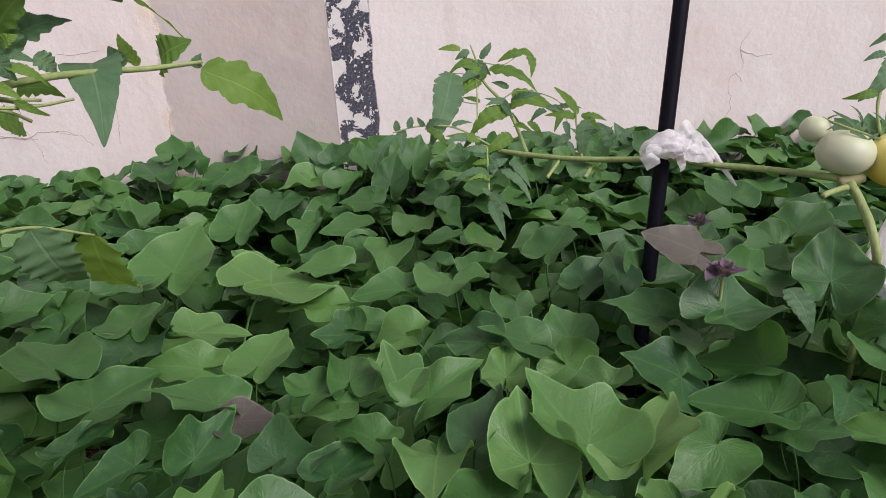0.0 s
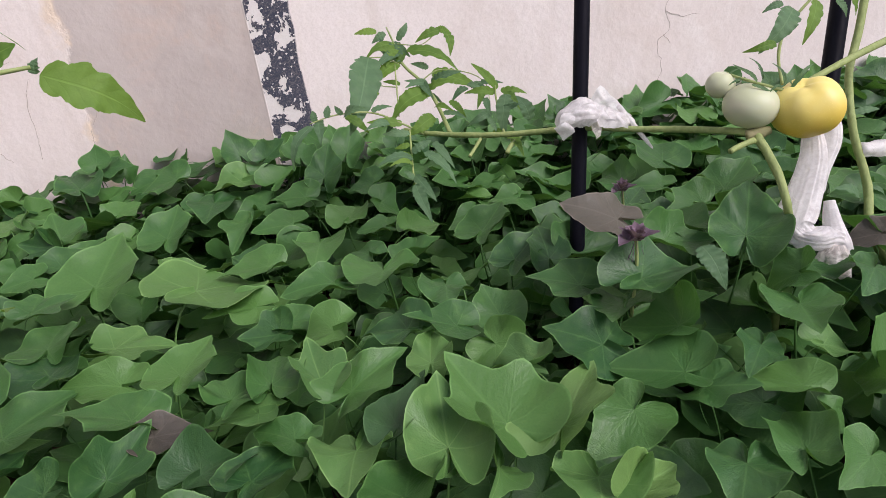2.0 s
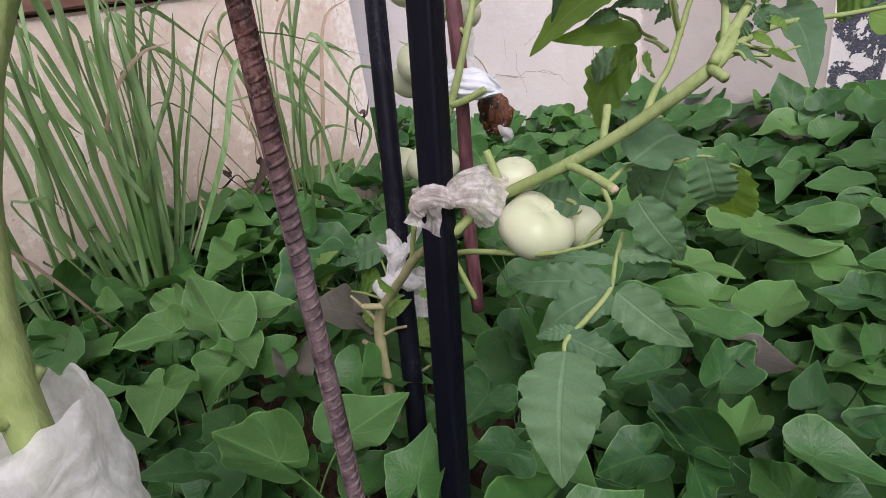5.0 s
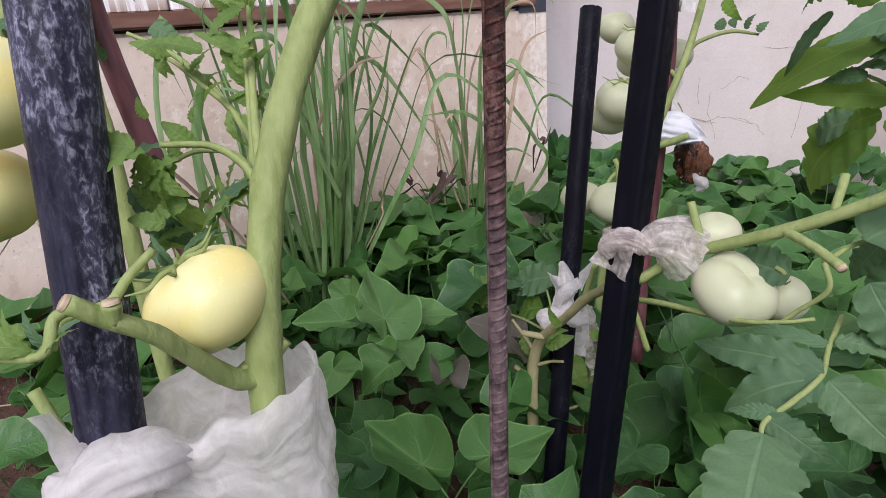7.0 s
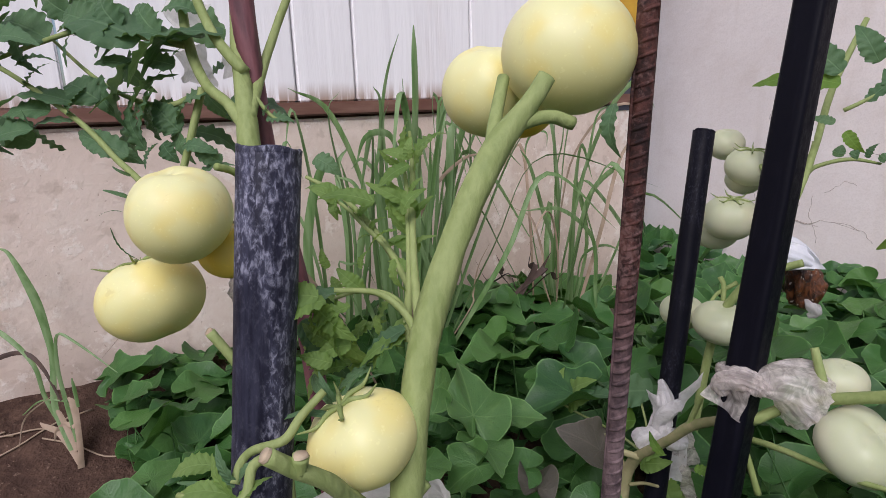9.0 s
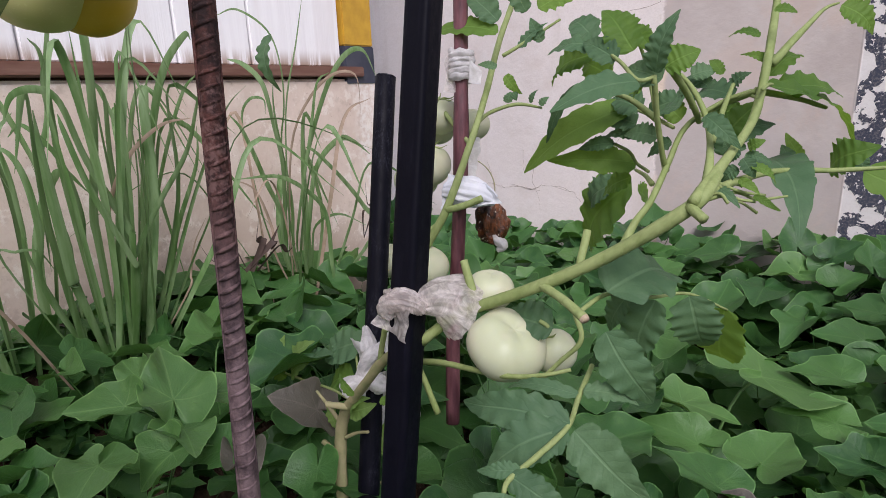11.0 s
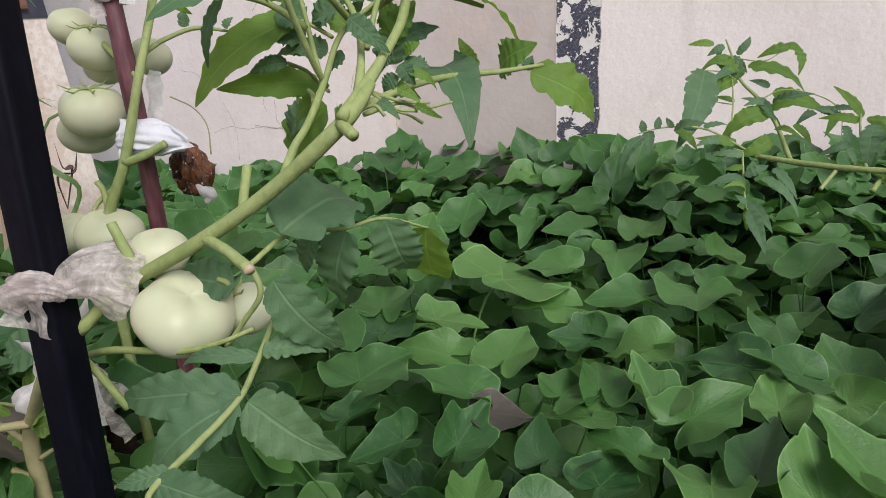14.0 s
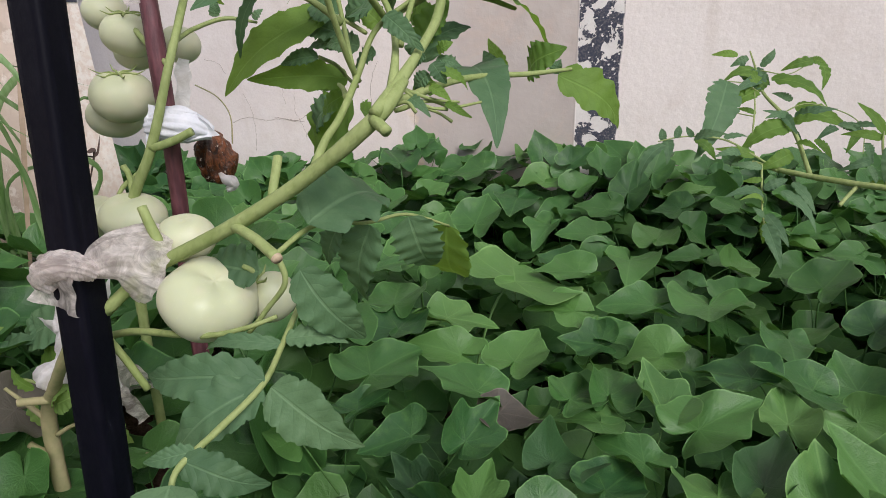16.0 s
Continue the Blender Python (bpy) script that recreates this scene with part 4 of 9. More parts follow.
def pipe(name, label, p0, p1, z0, z1, r, mat, open_top=True, square=False):
    """A pipe standing in the soil, its top open with a wall 2 mm thick."""
    top = along(p0, p1, z1)
    e, b = stake_frame(name, label, "stake", p0, p1, z0, "plant stakes")
    length = (Vector(top) - b).length
    bm = bmesh.new()
    seg = 28
    prof = [(r, 0.0)] + [(r * (1 + 0.012 * noise.noise(Vector((i * 0.9, r * 99, 0)))), length * i / 10) for i in range(1, 10)] + [(r, length - 0.0012), (r - 0.0008, length), (r - 0.0022, length), (r - 0.0028, length - 0.001), (r - 0.0028, length - 0.06)]
    rings = []
    for q, z in prof:
        ring = []
        for k in range(seg):
            a = 2 * math.pi * k / seg
            f = 1.0
            if square:
                f = min(1.0 / max(abs(math.cos(a)), abs(math.sin(a))), 1.30) * 0.86
            ring.append(bm.verts.new((q * f * math.cos(a), q * f * math.sin(a), z)))
        rings.append(ring)
    for r0, r1 in zip(rings, rings[1:]):
        for k in range(seg):
            bm.faces.new((r0[k], r0[(k + 1) % seg], r1[(k + 1) % seg], r1[k]))
    bm.faces.new(rings[-1])
    part("tube", bm, mat, e)
    # the sawn, slightly ragged lip of the open end
    bm = bmesh.new()
    rows = []
    for q, dz in ((r + 0.0001, -0.0015), (r + 0.0002, 0.0004), (r - 0.0006, 0.0012), (r - 0.0022, 0.0006), (r - 0.0025, -0.003)):
        row = []
        for k in range(seg):
            a = 2 * math.pi * k / seg
            f = min(1.0 / max(abs(math.cos(a)), abs(math.sin(a))), 1.30) * 0.86 if square else 1.0
            row.append(bm.verts.new((q * f * math.cos(a), q * f * math.sin(a), length + dz + 0.0012 * noise.noise(Vector((math.cos(a) * 3, math.sin(a) * 3, r * 900))))))
        rows.append(row)
    for r0, r1 in zip(rows, rows[1:]):
        for k in range(seg):
            bm.faces.new((r0[k], r0[(k + 1) % seg], r1[(k + 1) % seg], r1[k]))
    part("lip", bm, mat, e)
    return e


A0, A1 = (-0.568, 0.258, 0.1), (-0.575, 0.358, 0.7)
B0, B1 = (-0.681, 0.341, 0.1), (-0.769, 0.523, 0.7)
C0, C1 = (-0.699, 0.532, 0.1), (-0.711, 0.596, 0.7)
D0, D1 = (-0.706, 0.022, 0.1), (-0.781, -0.004, 0.7)
E0, E1 = (0.253, 0.931, 0.1), (0.324, 1.076, 0.7)
F0, F1 = (0.66, 0.93, 0.1), (0.80, 1.12, 0.7)
G0, G1 = (-0.544, -0.135, 0.1), (-0.575, -0.053, 0.7)
R0, R1 = (-0.549, 0.125, 0.1), (-0.547, 0.148, 0.7)

pipe("pipe_stake", "tall square black plastic stake with plastic bag tied on", A0, A1, 0.0, 1.25, 0.0140, PIPE, square=True)
pipe("pipe_stake", "short round black plastic pipe with open top", B0, B1, 0.0, 0.652, 0.0125, PIPE_OLD)
pipe("pipe_stake", "round black plastic pipe leaning among the leaves", E0, E1, 0.0, 1.25, 0.0125, PIPE)
pipe("pipe_stake", "black plastic pipe beside the ripe tomatoes", F0, F1, -0.03, 1.25, 0.0150, PIPE)
pipe("pipe_stake", "thick black pipe stained with white lime", G0, G1, 0.05, 0.677, 0.0140, PIPE_LIMED)


def rebar(p0, p1, z0, z1, r):
    e, b = stake_frame("rebar_stake", "rusty ribbed steel reinforcing bar", "stake", p0, p1, z0, "plant stakes")
    length = (Vector(along(p0, p1, z1)) - b).length
    bm = bmesh.new()
    tube(bm, [(0.0006 * math.sin(i * 1.3), 0.0006 * math.cos(i * 2.1), length * i / 24, r * (1 + 0.03 * math.sin(i * 2.7))) for i in range(25)], 6, 16, wobble=0.10)
    part("bar", bm, RUST, e)
    # slanting cross ribs on both faces
    bm = bmesh.new()
    pitch, turn = 0.0078, radians(-113)
    for i in range(int(length / pitch) - 1):
        for face in (0, 1):
            rows = []
            for k in range(8):
                th = math.pi * (face + 0.10 + 0.80 * k / 7) + turn
                z = pitch * (i + 0.5 + 0.5 * face) + 0.0052 * (k / 7 - 0.5) + 0.0004 * noise.noise(Vector((i * 3.1, k, face)))
                w = 0.0011 * math.sin(math.pi * (0.12 + 0.76 * k / 7))
                q = r * (1 + 0.21 * math.sin(math.pi * (0.08 + 0.84 * k / 7))) * (1 + 0.04 * noise.noise(Vector((i * 1.7, k * 0.8, face + 3))))
                c, s = math.cos(th), math.sin(th)
                rows.append([bm.verts.new((r * 0.97 * c, r * 0.97 * s, z - w * 1.5)), bm.verts.new((q * c, q * s, z - w * 0.5)), bm.verts.new((q * c, q * s, z + w * 0.5)), bm.verts.new((r * 0.97 * c, r * 0.97 * s, z + w * 1.5))])
            for r0, r1 in zip(rows, rows[1:]):
                for j in range(3):
                    bm.faces.new((r0[j], r1[j], r1[j + 1], r0[j + 1]))
    part("cross_ribs", bm, RUST, e)
    for face in (0, 1):
        bm = bmesh.new()
        c, s = math.cos(turn + face * math.pi), math.sin(turn + face * math.pi)
        tube(bm, [(r * c, r * s, length * i / 12, 0.0010 + 0.0002 * math.sin(i * 2.2)) for i in range(13)], 4, 6)
        part("long_rib", bm, RUST, e)


rebar(R0, R1, 0.0, 1.2, 0.0056)


def stick(label, p0, p1, z0, z1, r):
    e, b = stake_frame("wooden_stick", label, "stake", p0, p1, z0, "plant stakes")
    length = (Vector(along(p0, p1, z1)) - b).length
    bm = bmesh.new()
    tube(bm, [(0.004 * math.sin(i * 1.7), 0.003 * math.cos(i * 2.3), length * i / 8, r * (1 + 0.08 * math.sin(i * 2.9))) for i in range(9)], 6, 12, wobble=0.12)
    part("shaft", bm, MAROON, e)


stick("maroon painted wooden stick tied to a tomato plant", C0, C1, 0.19, 1.2, 0.0095)
stick("maroon painted wooden stick behind a lime-stained pipe", D0, D1, 0.12, 1.2, 0.0085)

# ---------------------------------------------------------------- tomato plants


def hang(ob, parent):
    """Makes ob, built in world places, a child of parent."""
    ob.parent = parent
    ob.matrix_parent_inverse = Matrix.Translation(-Vector(parent.location)) if parent.type == "EMPTY" else Matrix.Identity(4)
    return ob


def stem(plant, pts, material, name="stem", label=""):
    bm = bmesh.new()
    tube(bm, pts, 6, 10, wobble=0.14, seed=pts[0][0] * 31)
    ob = hang(part(name, bm, material), plant)
    return tagged(ob, label) if label else ob


leaf_rng = random.Random(23)


def leaflet(plant, base, tip, ratio, material):
    """A toothed tomato leaflet, folded along its rib and drooping to the tip."""
    b, t = Vector(base), Vector(tip)
    d = t - b
    ln = d.length
    d.normalize()
    up = Vector((leaf_rng.uniform(-0.25, 0.25), -0.8, 0.65 + leaf_rng.uniform(-0.25, 0.25)))
    n = (up - d * up.dot(d)).normalized()
    s = d.cross(n)
    nv = 56
    ratio = min(0.85, ratio * 1.25)
    fold, droop, twist = leaf_rng.uniform(0.10, 0.45), leaf_rng.uniform(0.05, 0.18), leaf_rng.uniform(-0.5, 0.5)
    teeth, skew = leaf_rng.choice((4.5, 5.5, 6.5)), leaf_rng.uniform(0.0, 0.25)
    vs, fs, uv, rim = [], [], [], []
    us = (-1.0, -0.8, -0.45, 0.0, 0.45, 0.8, 1.0)
    for i in range(nv + 1):
        v = i / nv
        shape = 1.1 * (math.sin(math.pi * v ** 0.62) ** 0.75) * (1 - 0.34 * v * v) if 0 < v < 1 else 0.0
        a = twist * v
        s2, n2 = s * math.cos(a) + n * math.sin(a), n * math.cos(a) - s * math.sin(a)
        for u in us:
            # rounded lobes near the stalk, uneven forward teeth towards the tip
            at = v * teeth + (skew if u > 0 else 0.0) + 0.22 * math.sin(5.0 * v + 9.0 * twist + u)
            lobe = abs(math.sin(math.pi * at)) ** 0.55
            saw = 1 - (1.7 * at) % 1.0
            deep = (0.46 if u > 0 else 0.34) * max(0.0, 1 - 1.7 * v) + 0.05
            cut = 1 - deep * (1 - lobe) - 0.10 * saw * (1 - 0.5 * v) if 0.04 < v < 0.97 else 1.0
            reach = abs(u) ** 3
            w = 0.5 * ratio * ln * shape * u * (1 - reach + reach * cut) + 0.0004 * u
            z = fold * abs(w) * (1 - 0.5 * abs(u)) + ln * droop * math.sin(math.pi * v) - 0.10 * ln * v ** 3
            z += 0.055 * ln * ratio * math.sin(v * teeth * 6.28 + u) * u * u * shape
            p = b + d * (ln * v) + s2 * w + n2 * z
            vs.append(tuple(p))
            uv.append((0.5 + 0.5 * u, v))
            rim.append(0.0)
    k = len(us)
    for i in range(nv):
        for j in range(k - 1):
            a = i * k + j
            fs.append((a, a + 1, a + k + 1, a + k))
    return hang(new("leaflet", mesh_of("leaflet", (vs, fs, uv, rim), material)), plant)


def tomato(plant, centre, r, material, squash=0.85, ribs=0.0, calyx=False, axis=(0.15, -0.1, 1.0), dimple=0.16):
    """A tomato: ribbed shoulders, a dimple at the stalk, slightly uneven."""
    bm = bmesh.new()
    nu, nv = 40, 24
    ph = leaf_rng.uniform(0, 6.28)
    rows = []
    for j in range(nv + 1):
        th = math.pi * j / nv
        row = []
        for i in range(nu):
            a = 2 * math.pi * i / nu
            q = 1 + (ribs + 0.012) * math.cos(5 * a + ph) * math.sin(th) * (0.35 + 0.65 * max(0.0, math.cos(th))) + 0.02 * math.cos(2 * a + ph)
            q *= 1 - dimple * math.exp(-(th / (0.16 + dimple)) ** 2) - 0.04 * math.exp(-((math.pi - th) / 0.25) ** 2)
            row.append(bm.verts.new((r * q * math.sin(th) * math.cos(a), r * q * math.sin(th) * math.sin(a), r * squash * q * math.cos(th))))
        rows.append(row)
    for r0, r1 in zip(rows, rows[1:]):
        for i in range(nu):
            bm.faces.new((r0[i], r1[i], r1[(i + 1) % nu], r0[(i + 1) % nu]))
    bmesh.ops.remove_doubles(bm, verts=bm.verts, dist=1e-6)
    ob = part("tomato", bm, material)
    hang(ob, plant)
    ob.location = centre
    ob.rotation_mode = "QUATERNION"
    ob.rotation_quaternion = Vector(axis).to_track_quat("Z", "Y")
    if calyx:
        bm = bmesh.new()
        for i in range(6):
            a = i * 1.05 + ph
            c, s = math.cos(a), math.sin(a)
            z0 = r * squash * 0.86
            tube(bm, [(0, 0, z0, 0.0010), (0.25 * r * c, 0.25 * r * s, z0 + 0.06 * r, 0.0013), (0.55 * r * c, 0.55 * r * s, z0 + 0.02 * r, 0.0010), (0.85 * r * c, 0.85 * r * s, z0 + 0.16 * r, 0.0003)], 4, 6)
        cal = part("calyx", bm, STEM)
        cal.parent = ob
    return ob



# tomato plant tied to the square stake
p1 = empty("tomato_plant", "tomato plant with pale green fruit and pruned branch tied to stake", "tomato plant", (-0.71, 0.345, 0.10))
stem(p1, [(-0.715, 0.345, 0.135, 0.0076), (-0.724, 0.354, 0.195, 0.0072), (-0.731, 0.363, 0.230, 0.0070), (-0.729, 0.366, 0.262, 0.0072), (-0.715, 0.363, 0.290, 0.0064), (-0.690, 0.356, 0.318, 0.0054), (-0.658, 0.347, 0.352, 0.0049), (-0.635, 0.345, 0.378, 0.0052), (-0.600, 0.336, 0.404, 0.0046), (-0.565, 0.322, 0.425, 0.0046)], STEM_DRY, "woody_foot")
stem(p1, [(-0.706, 0.358, 0.299, 0.0040), (-0.718, 0.350, 0.301, 0.0038), (-0.727, 0.346, 0.301, 0.0040)], STEM_DRY, "stub")
stem(p1, [(-0.727, 0.346, 0.301, 0.0038), (-0.728, 0.345, 0.301, 0.0033)], CUT, "cut_end")
stem(p1, [(-0.731, 0.362, 0.226, 0.0036), (-0.745, 0.360, 0.232, 0.0032), (-0.757, 0.360, 0.236, 0.0034)], STEM_DRY, "stub")
stem(p1, [(-0.724, 0.366, 0.250, 0.0024), (-0.705, 0.368, 0.262, 0.0020), (-0.683, 0.364, 0.273, 0.0016)], STEM_DRY, "stub")
stem(p1, [(-0.722, 0.352, 0.185, 0.0024), (-0.705, 0.390, 0.180, 0.0020), (-0.696, 0.431, 0.178, 0.0018)], STEM_DRY, "stub")
stem(p1, [(-0.729, 0.364, 0.270, 0.0028), (-0.742, 0.360, 0.288, 0.0022), (-0.757, 0.357, 0.304, 0.0016)], STEM_DRY, "stub")
stem(p1, [(-0.638, 0.345, 0.376, 0.0032), (-0.630, 0.341, 0.398, 0.0028), (-0.621, 0.338, 0.420, 0.0027)], STEM, "stub")
# young shoots low on the woody foot
leaflet(p1, (-0.913, 0.420, 0.257), (-0.903, 0.420, 0.314), 0.45, TLEAF_YOUNG)
leaflet(p1, (-0.894, 0.420, 0.274), (-0.842, 0.420, 0.324), 0.35, TLEAF_YOUNG)
leaflet(p1, (-0.876, 0.410, 0.269), (-0.840, 0.410, 0.296), 0.46, TLEAF_YOUNG)
leaflet(p1, (-0.757, 0.440, 0.335), (-0.854, 0.440, 0.286), 0.35, TLEAF)
leaflet(p1, (-0.773, 0.430, 0.289), (-0.830, 0.430, 0.252), 0.46, TLEAF_LIT)
leaflet(p1, (-0.790, 0.440, 0.307), (-0.819, 0.440, 0.329), 0.65, TLEAF)
leaflet(p1, (-0.706, 0.360, 0.291), (-0.667, 0.360, 0.313), 0.38, TLEAF_YOUNG)
leaflet(p1, (-0.703, 0.400, 0.258), (-0.677, 0.400, 0.219), 0.62, TLEAF_YOUNG)
leaflet(p1, (-0.705, 0.360, 0.295), (-0.676, 0.360, 0.320), 0.34, TLEAF_YOUNG)
leaflet(p1, (-0.751, 0.370, 0.281), (-0.737, 0.370, 0.247), 0.37, TLEAF_YOUNG)
leaflet(p1, (-0.905, 0.420, 0.249), (-0.929, 0.420, 0.274), 0.61, TLEAF_LIT)
leaflet(p1, (-0.870, 0.430, 0.276), (-0.800, 0.430, 0.311), 0.30, TLEAF)
stem(p1, [(-0.694, 0.360, 0.305, 0.0016), (-0.768, 0.390, 0.287, 0.0016), (-0.854, 0.410, 0.267, 0.0016), (-0.907, 0.420, 0.258, 0.0016)], STEM, "side_shoot")
stem(p1, [(-0.694, 0.360, 0.305, 0.0014), (-0.732, 0.400, 0.311, 0.0014), (-0.777, 0.440, 0.317, 0.0014)], STEM, "side_shoot")
stem(p1, [(-0.565, 0.322, 0.425, 0.0048), (-0.530, 0.339, 0.454, 0.0047), (-0.460, 0.344, 0.489, 0.0048), (-0.405, 0.350, 0.522, 0.0047), (-0.358, 0.357, 0.558, 0.0047), (-0.352, 0.384, 0.574, 0.0038)], STEM, "main_stem")
stem(p1, [(-0.358, 0.351, 0.560, 0.0036), (-0.354, 0.381, 0.573, 0.0040), (-0.346, 0.405, 0.592, 0.0031), (-0.341, 0.426, 0.611, 0.0031), (-0.341, 0.450, 0.646, 0.0030), (-0.345, 0.485, 0.687, 0.0027), (-0.348, 0.507, 0.721, 0.0025)], STEM, "branch")
stem(p1, [(-0.356, 0.376, 0.570, 0.0036), (-0.362, 0.400, 0.590, 0.0023), (-0.373, 0.425, 0.610, 0.0021), (-0.387, 0.430, 0.632, 0.0018), (-0.404, 0.426, 0.648, 0.0012)], STEM, "branch")
stem(p1, [(-0.402, 0.351, 0.524, 0.0030), (-0.398, 0.364, 0.541, 0.0026), (-0.393, 0.379, 0.554, 0.0024), (-0.392, 0.408, 0.576, 0.0022), (-0.388, 0.431, 0.601, 0.0020), (-0.369, 0.448, 0.618, 0.0017), (-0.349, 0.450, 0.626, 0.0015)], STEM, "branch")
stem(p1, [(-0.393, 0.406, 0.572, 0.0020), (-0.399, 0.413, 0.586, 0.0018), (-0.416, 0.436, 0.628, 0.0015), (-0.421, 0.429, 0.653, 0.0014), (-0.435, 0.440, 0.675, 0.0008)], STEM, "branch")
stem(p1, [(-0.340, 0.461, 0.644, 0.0030), (-0.329, 0.487, 0.664, 0.0025), (-0.318, 0.512, 0.682, 0.0014), (-0.310, 0.524, 0.687, 0.0008)], STEM, "branch")
stem(p1, [(-0.521, 0.343, 0.467, 0.0040), (-0.526, 0.344, 0.480, 0.0034), (-0.534, 0.347, 0.497, 0.0033)], STEM, "stub")
stem(p1, [(-0.460, 0.344, 0.489, 0.0036), (-0.435, 0.330, 0.487, 0.0034), (-0.413, 0.317, 0.482, 0.0036)], STEM, "stub")
stem(p1, [(-0.413, 0.317, 0.482, 0.0034), (-0.411, 0.316, 0.481, 0.0031)], CUT, "cut_end")
stem(p1, [(-0.432, 0.349, 0.506, 0.0031), (-0.434, 0.366, 0.530, 0.0030)], STEM, "stub")
stem(p1, [(-0.360, 0.354, 0.557, 0.0036), (-0.349, 0.346, 0.551, 0.0034)], STEM, "stub")
stem(p1, [(-0.600, 0.350, 0.385, 0.0030), (-0.570, 0.340, 0.398, 0.0029), (-0.540, 0.330, 0.408, 0.0027), (-0.475, 0.315, 0.422, 0.0022), (-0.443, 0.317, 0.431, 0.0016), (-0.425, 0.325, 0.437, 0.0014)], STEM, "side_branch")
stem(p1, [(-0.575, 0.322, 0.412, 0.0032), (-0.566, 0.328, 0.385, 0.0029), (-0.557, 0.333, 0.354, 0.0030)], STEM, "stub")
lf = stem(p1, [(-0.359, 0.388, 0.561, 0.0028), (-0.342, 0.441, 0.566, 0.0026), (-0.326, 0.491, 0.565, 0.0023), (-0.299, 0.510, 0.564, 0.0020), (-0.267, 0.533, 0.565, 0.0015)], STEM, "compound_leaf")
lf = stem(p1, [(-0.347, 0.452, 0.626, 0.0026), (-0.325, 0.486, 0.619, 0.0020), (-0.309, 0.517, 0.611, 0.0015)], STEM, "compound_leaf")
lf = stem(p1, [(-0.402, 0.412, 0.607, 0.0026), (-0.422, 0.406, 0.623, 0.0020), (-0.441, 0.397, 0.630, 0.0015)], STEM, "compound_leaf")
lf = stem(p1, [(-0.403, 0.409, 0.561, 0.0022), (-0.418, 0.436, 0.563, 0.0018), (-0.435, 0.463, 0.563, 0.0014)], STEM, "compound_leaf")
lf = stem(p1, [(-0.365, 0.417, 0.592, 0.0022), (-0.364, 0.438, 0.615, 0.0018), (-0.363, 0.456, 0.631, 0.0014)], STEM, "compound_leaf")
stem(p1, [(-0.358, 0.397, 0.568, 0.0013), (-0.343, 0.412, 0.559, 0.0011), (-0.330, 0.428, 0.555, 0.0009)], STEM, "flower_stalk")
stem(p1, [(-0.358, 0.397, 0.568, 0.0012), (-0.344, 0.403, 0.556, 0.0010), (-0.333, 0.411, 0.553, 0.0012)], STEM, "flower_stalk")
leaflet(p1, (-0.589, 0.307, 0.361), (-0.572, 0.307, 0.349), 0.5, TLEAF_LIT)
leaflet(p1, (-0.601, 0.305, 0.366), (-0.581, 0.311, 0.365), 0.35, TLEAF_LIT)
leaflet(p1, (-0.634, 0.304, 0.361), (-0.653, 0.304, 0.377), 0.3, TLEAF_LIT)
stem(p1, [(-0.359, 0.386, 0.556, 0.0016), (-0.346, 0.413, 0.558, 0.0013), (-0.334, 0.426, 0.552, 0.0011), (-0.318, 0.442, 0.553, 0.0009)], STEM, "flower_stalk")
stem(p1, [(-0.359, 0.386, 0.556, 0.0014), (-0.353, 0.399, 0.557, 0.0012), (-0.341, 0.412, 0.551, 0.0010), (-0.332, 0.417, 0.544, 0.0012)], STEM, "flower_stalk")
stem(p1, [(-0.360, 0.380, 0.559, 0.0014), (-0.349, 0.380, 0.562, 0.0012), (-0.343, 0.379, 0.556, 0.0011)], STEM, "flower_stalk")
lf = stem(p1, [(-0.431, 0.343, 0.472, 0.0019), (-0.420, 0.378, 0.480, 0.0017), (-0.399, 0.415, 0.470, 0.0015), (-0.382, 0.452, 0.465, 0.0013), (-0.358, 0.485, 0.445, 0.0010)], STEM, "compound_leaf")
leaflet(lf, (-0.413, 0.356, 0.489), (-0.388, 0.437, 0.486), 0.55, TLEAF)
leaflet(lf, (-0.397, 0.415, 0.468), (-0.407, 0.408, 0.406), 0.5, TLEAF)
leaflet(lf, (-0.381, 0.452, 0.463), (-0.370, 0.477, 0.407), 0.55, TLEAF)
leaflet(lf, (-0.360, 0.485, 0.446), (-0.367, 0.540, 0.367), 0.38, TLEAF_LIT)
leaflet(lf, (-0.395, 0.312, 0.478), (-0.365, 0.327, 0.425), 0.4, TLEAF)
leaflet(lf, (-0.455, 0.355, 0.452), (-0.509, 0.359, 0.450), 0.5, TLEAF)
leaflet(lf, (-0.414, 0.400, 0.473), (-0.431, 0.402, 0.438), 0.45, TLEAF)
lf = stem(p1, [(-0.410, 0.327, 0.444, 0.0017), (-0.407, 0.300, 0.433, 0.0018), (-0.399, 0.267, 0.430, 0.0018), (-0.401, 0.232, 0.428, 0.0018), (-0.405, 0.207, 0.425, 0.0016), (-0.401, 0.195, 0.421, 0.0012)], STEM, "compound_leaf")
leaflet(lf, (-0.405, 0.302, 0.437), (-0.372, 0.317, 0.432), 0.3, TLEAF)
leaflet(lf, (-0.407, 0.300, 0.434), (-0.463, 0.297, 0.427), 0.14, TLEAF)
leaflet(lf, (-0.398, 0.268, 0.432), (-0.483, 0.265, 0.422), 0.24, TLEAF)
leaflet(lf, (-0.398, 0.265, 0.430), (-0.442, 0.235, 0.400), 0.42, TLEAF)
leaflet(lf, (-0.395, 0.268, 0.428), (-0.346, 0.269, 0.393), 0.44, TLEAF)
leaflet(lf, (-0.406, 0.210, 0.426), (-0.372, 0.225, 0.404), 0.34, TLEAF)
leaflet(lf, (-0.401, 0.197, 0.425), (-0.387, 0.148, 0.367), 0.52, TLEAF)
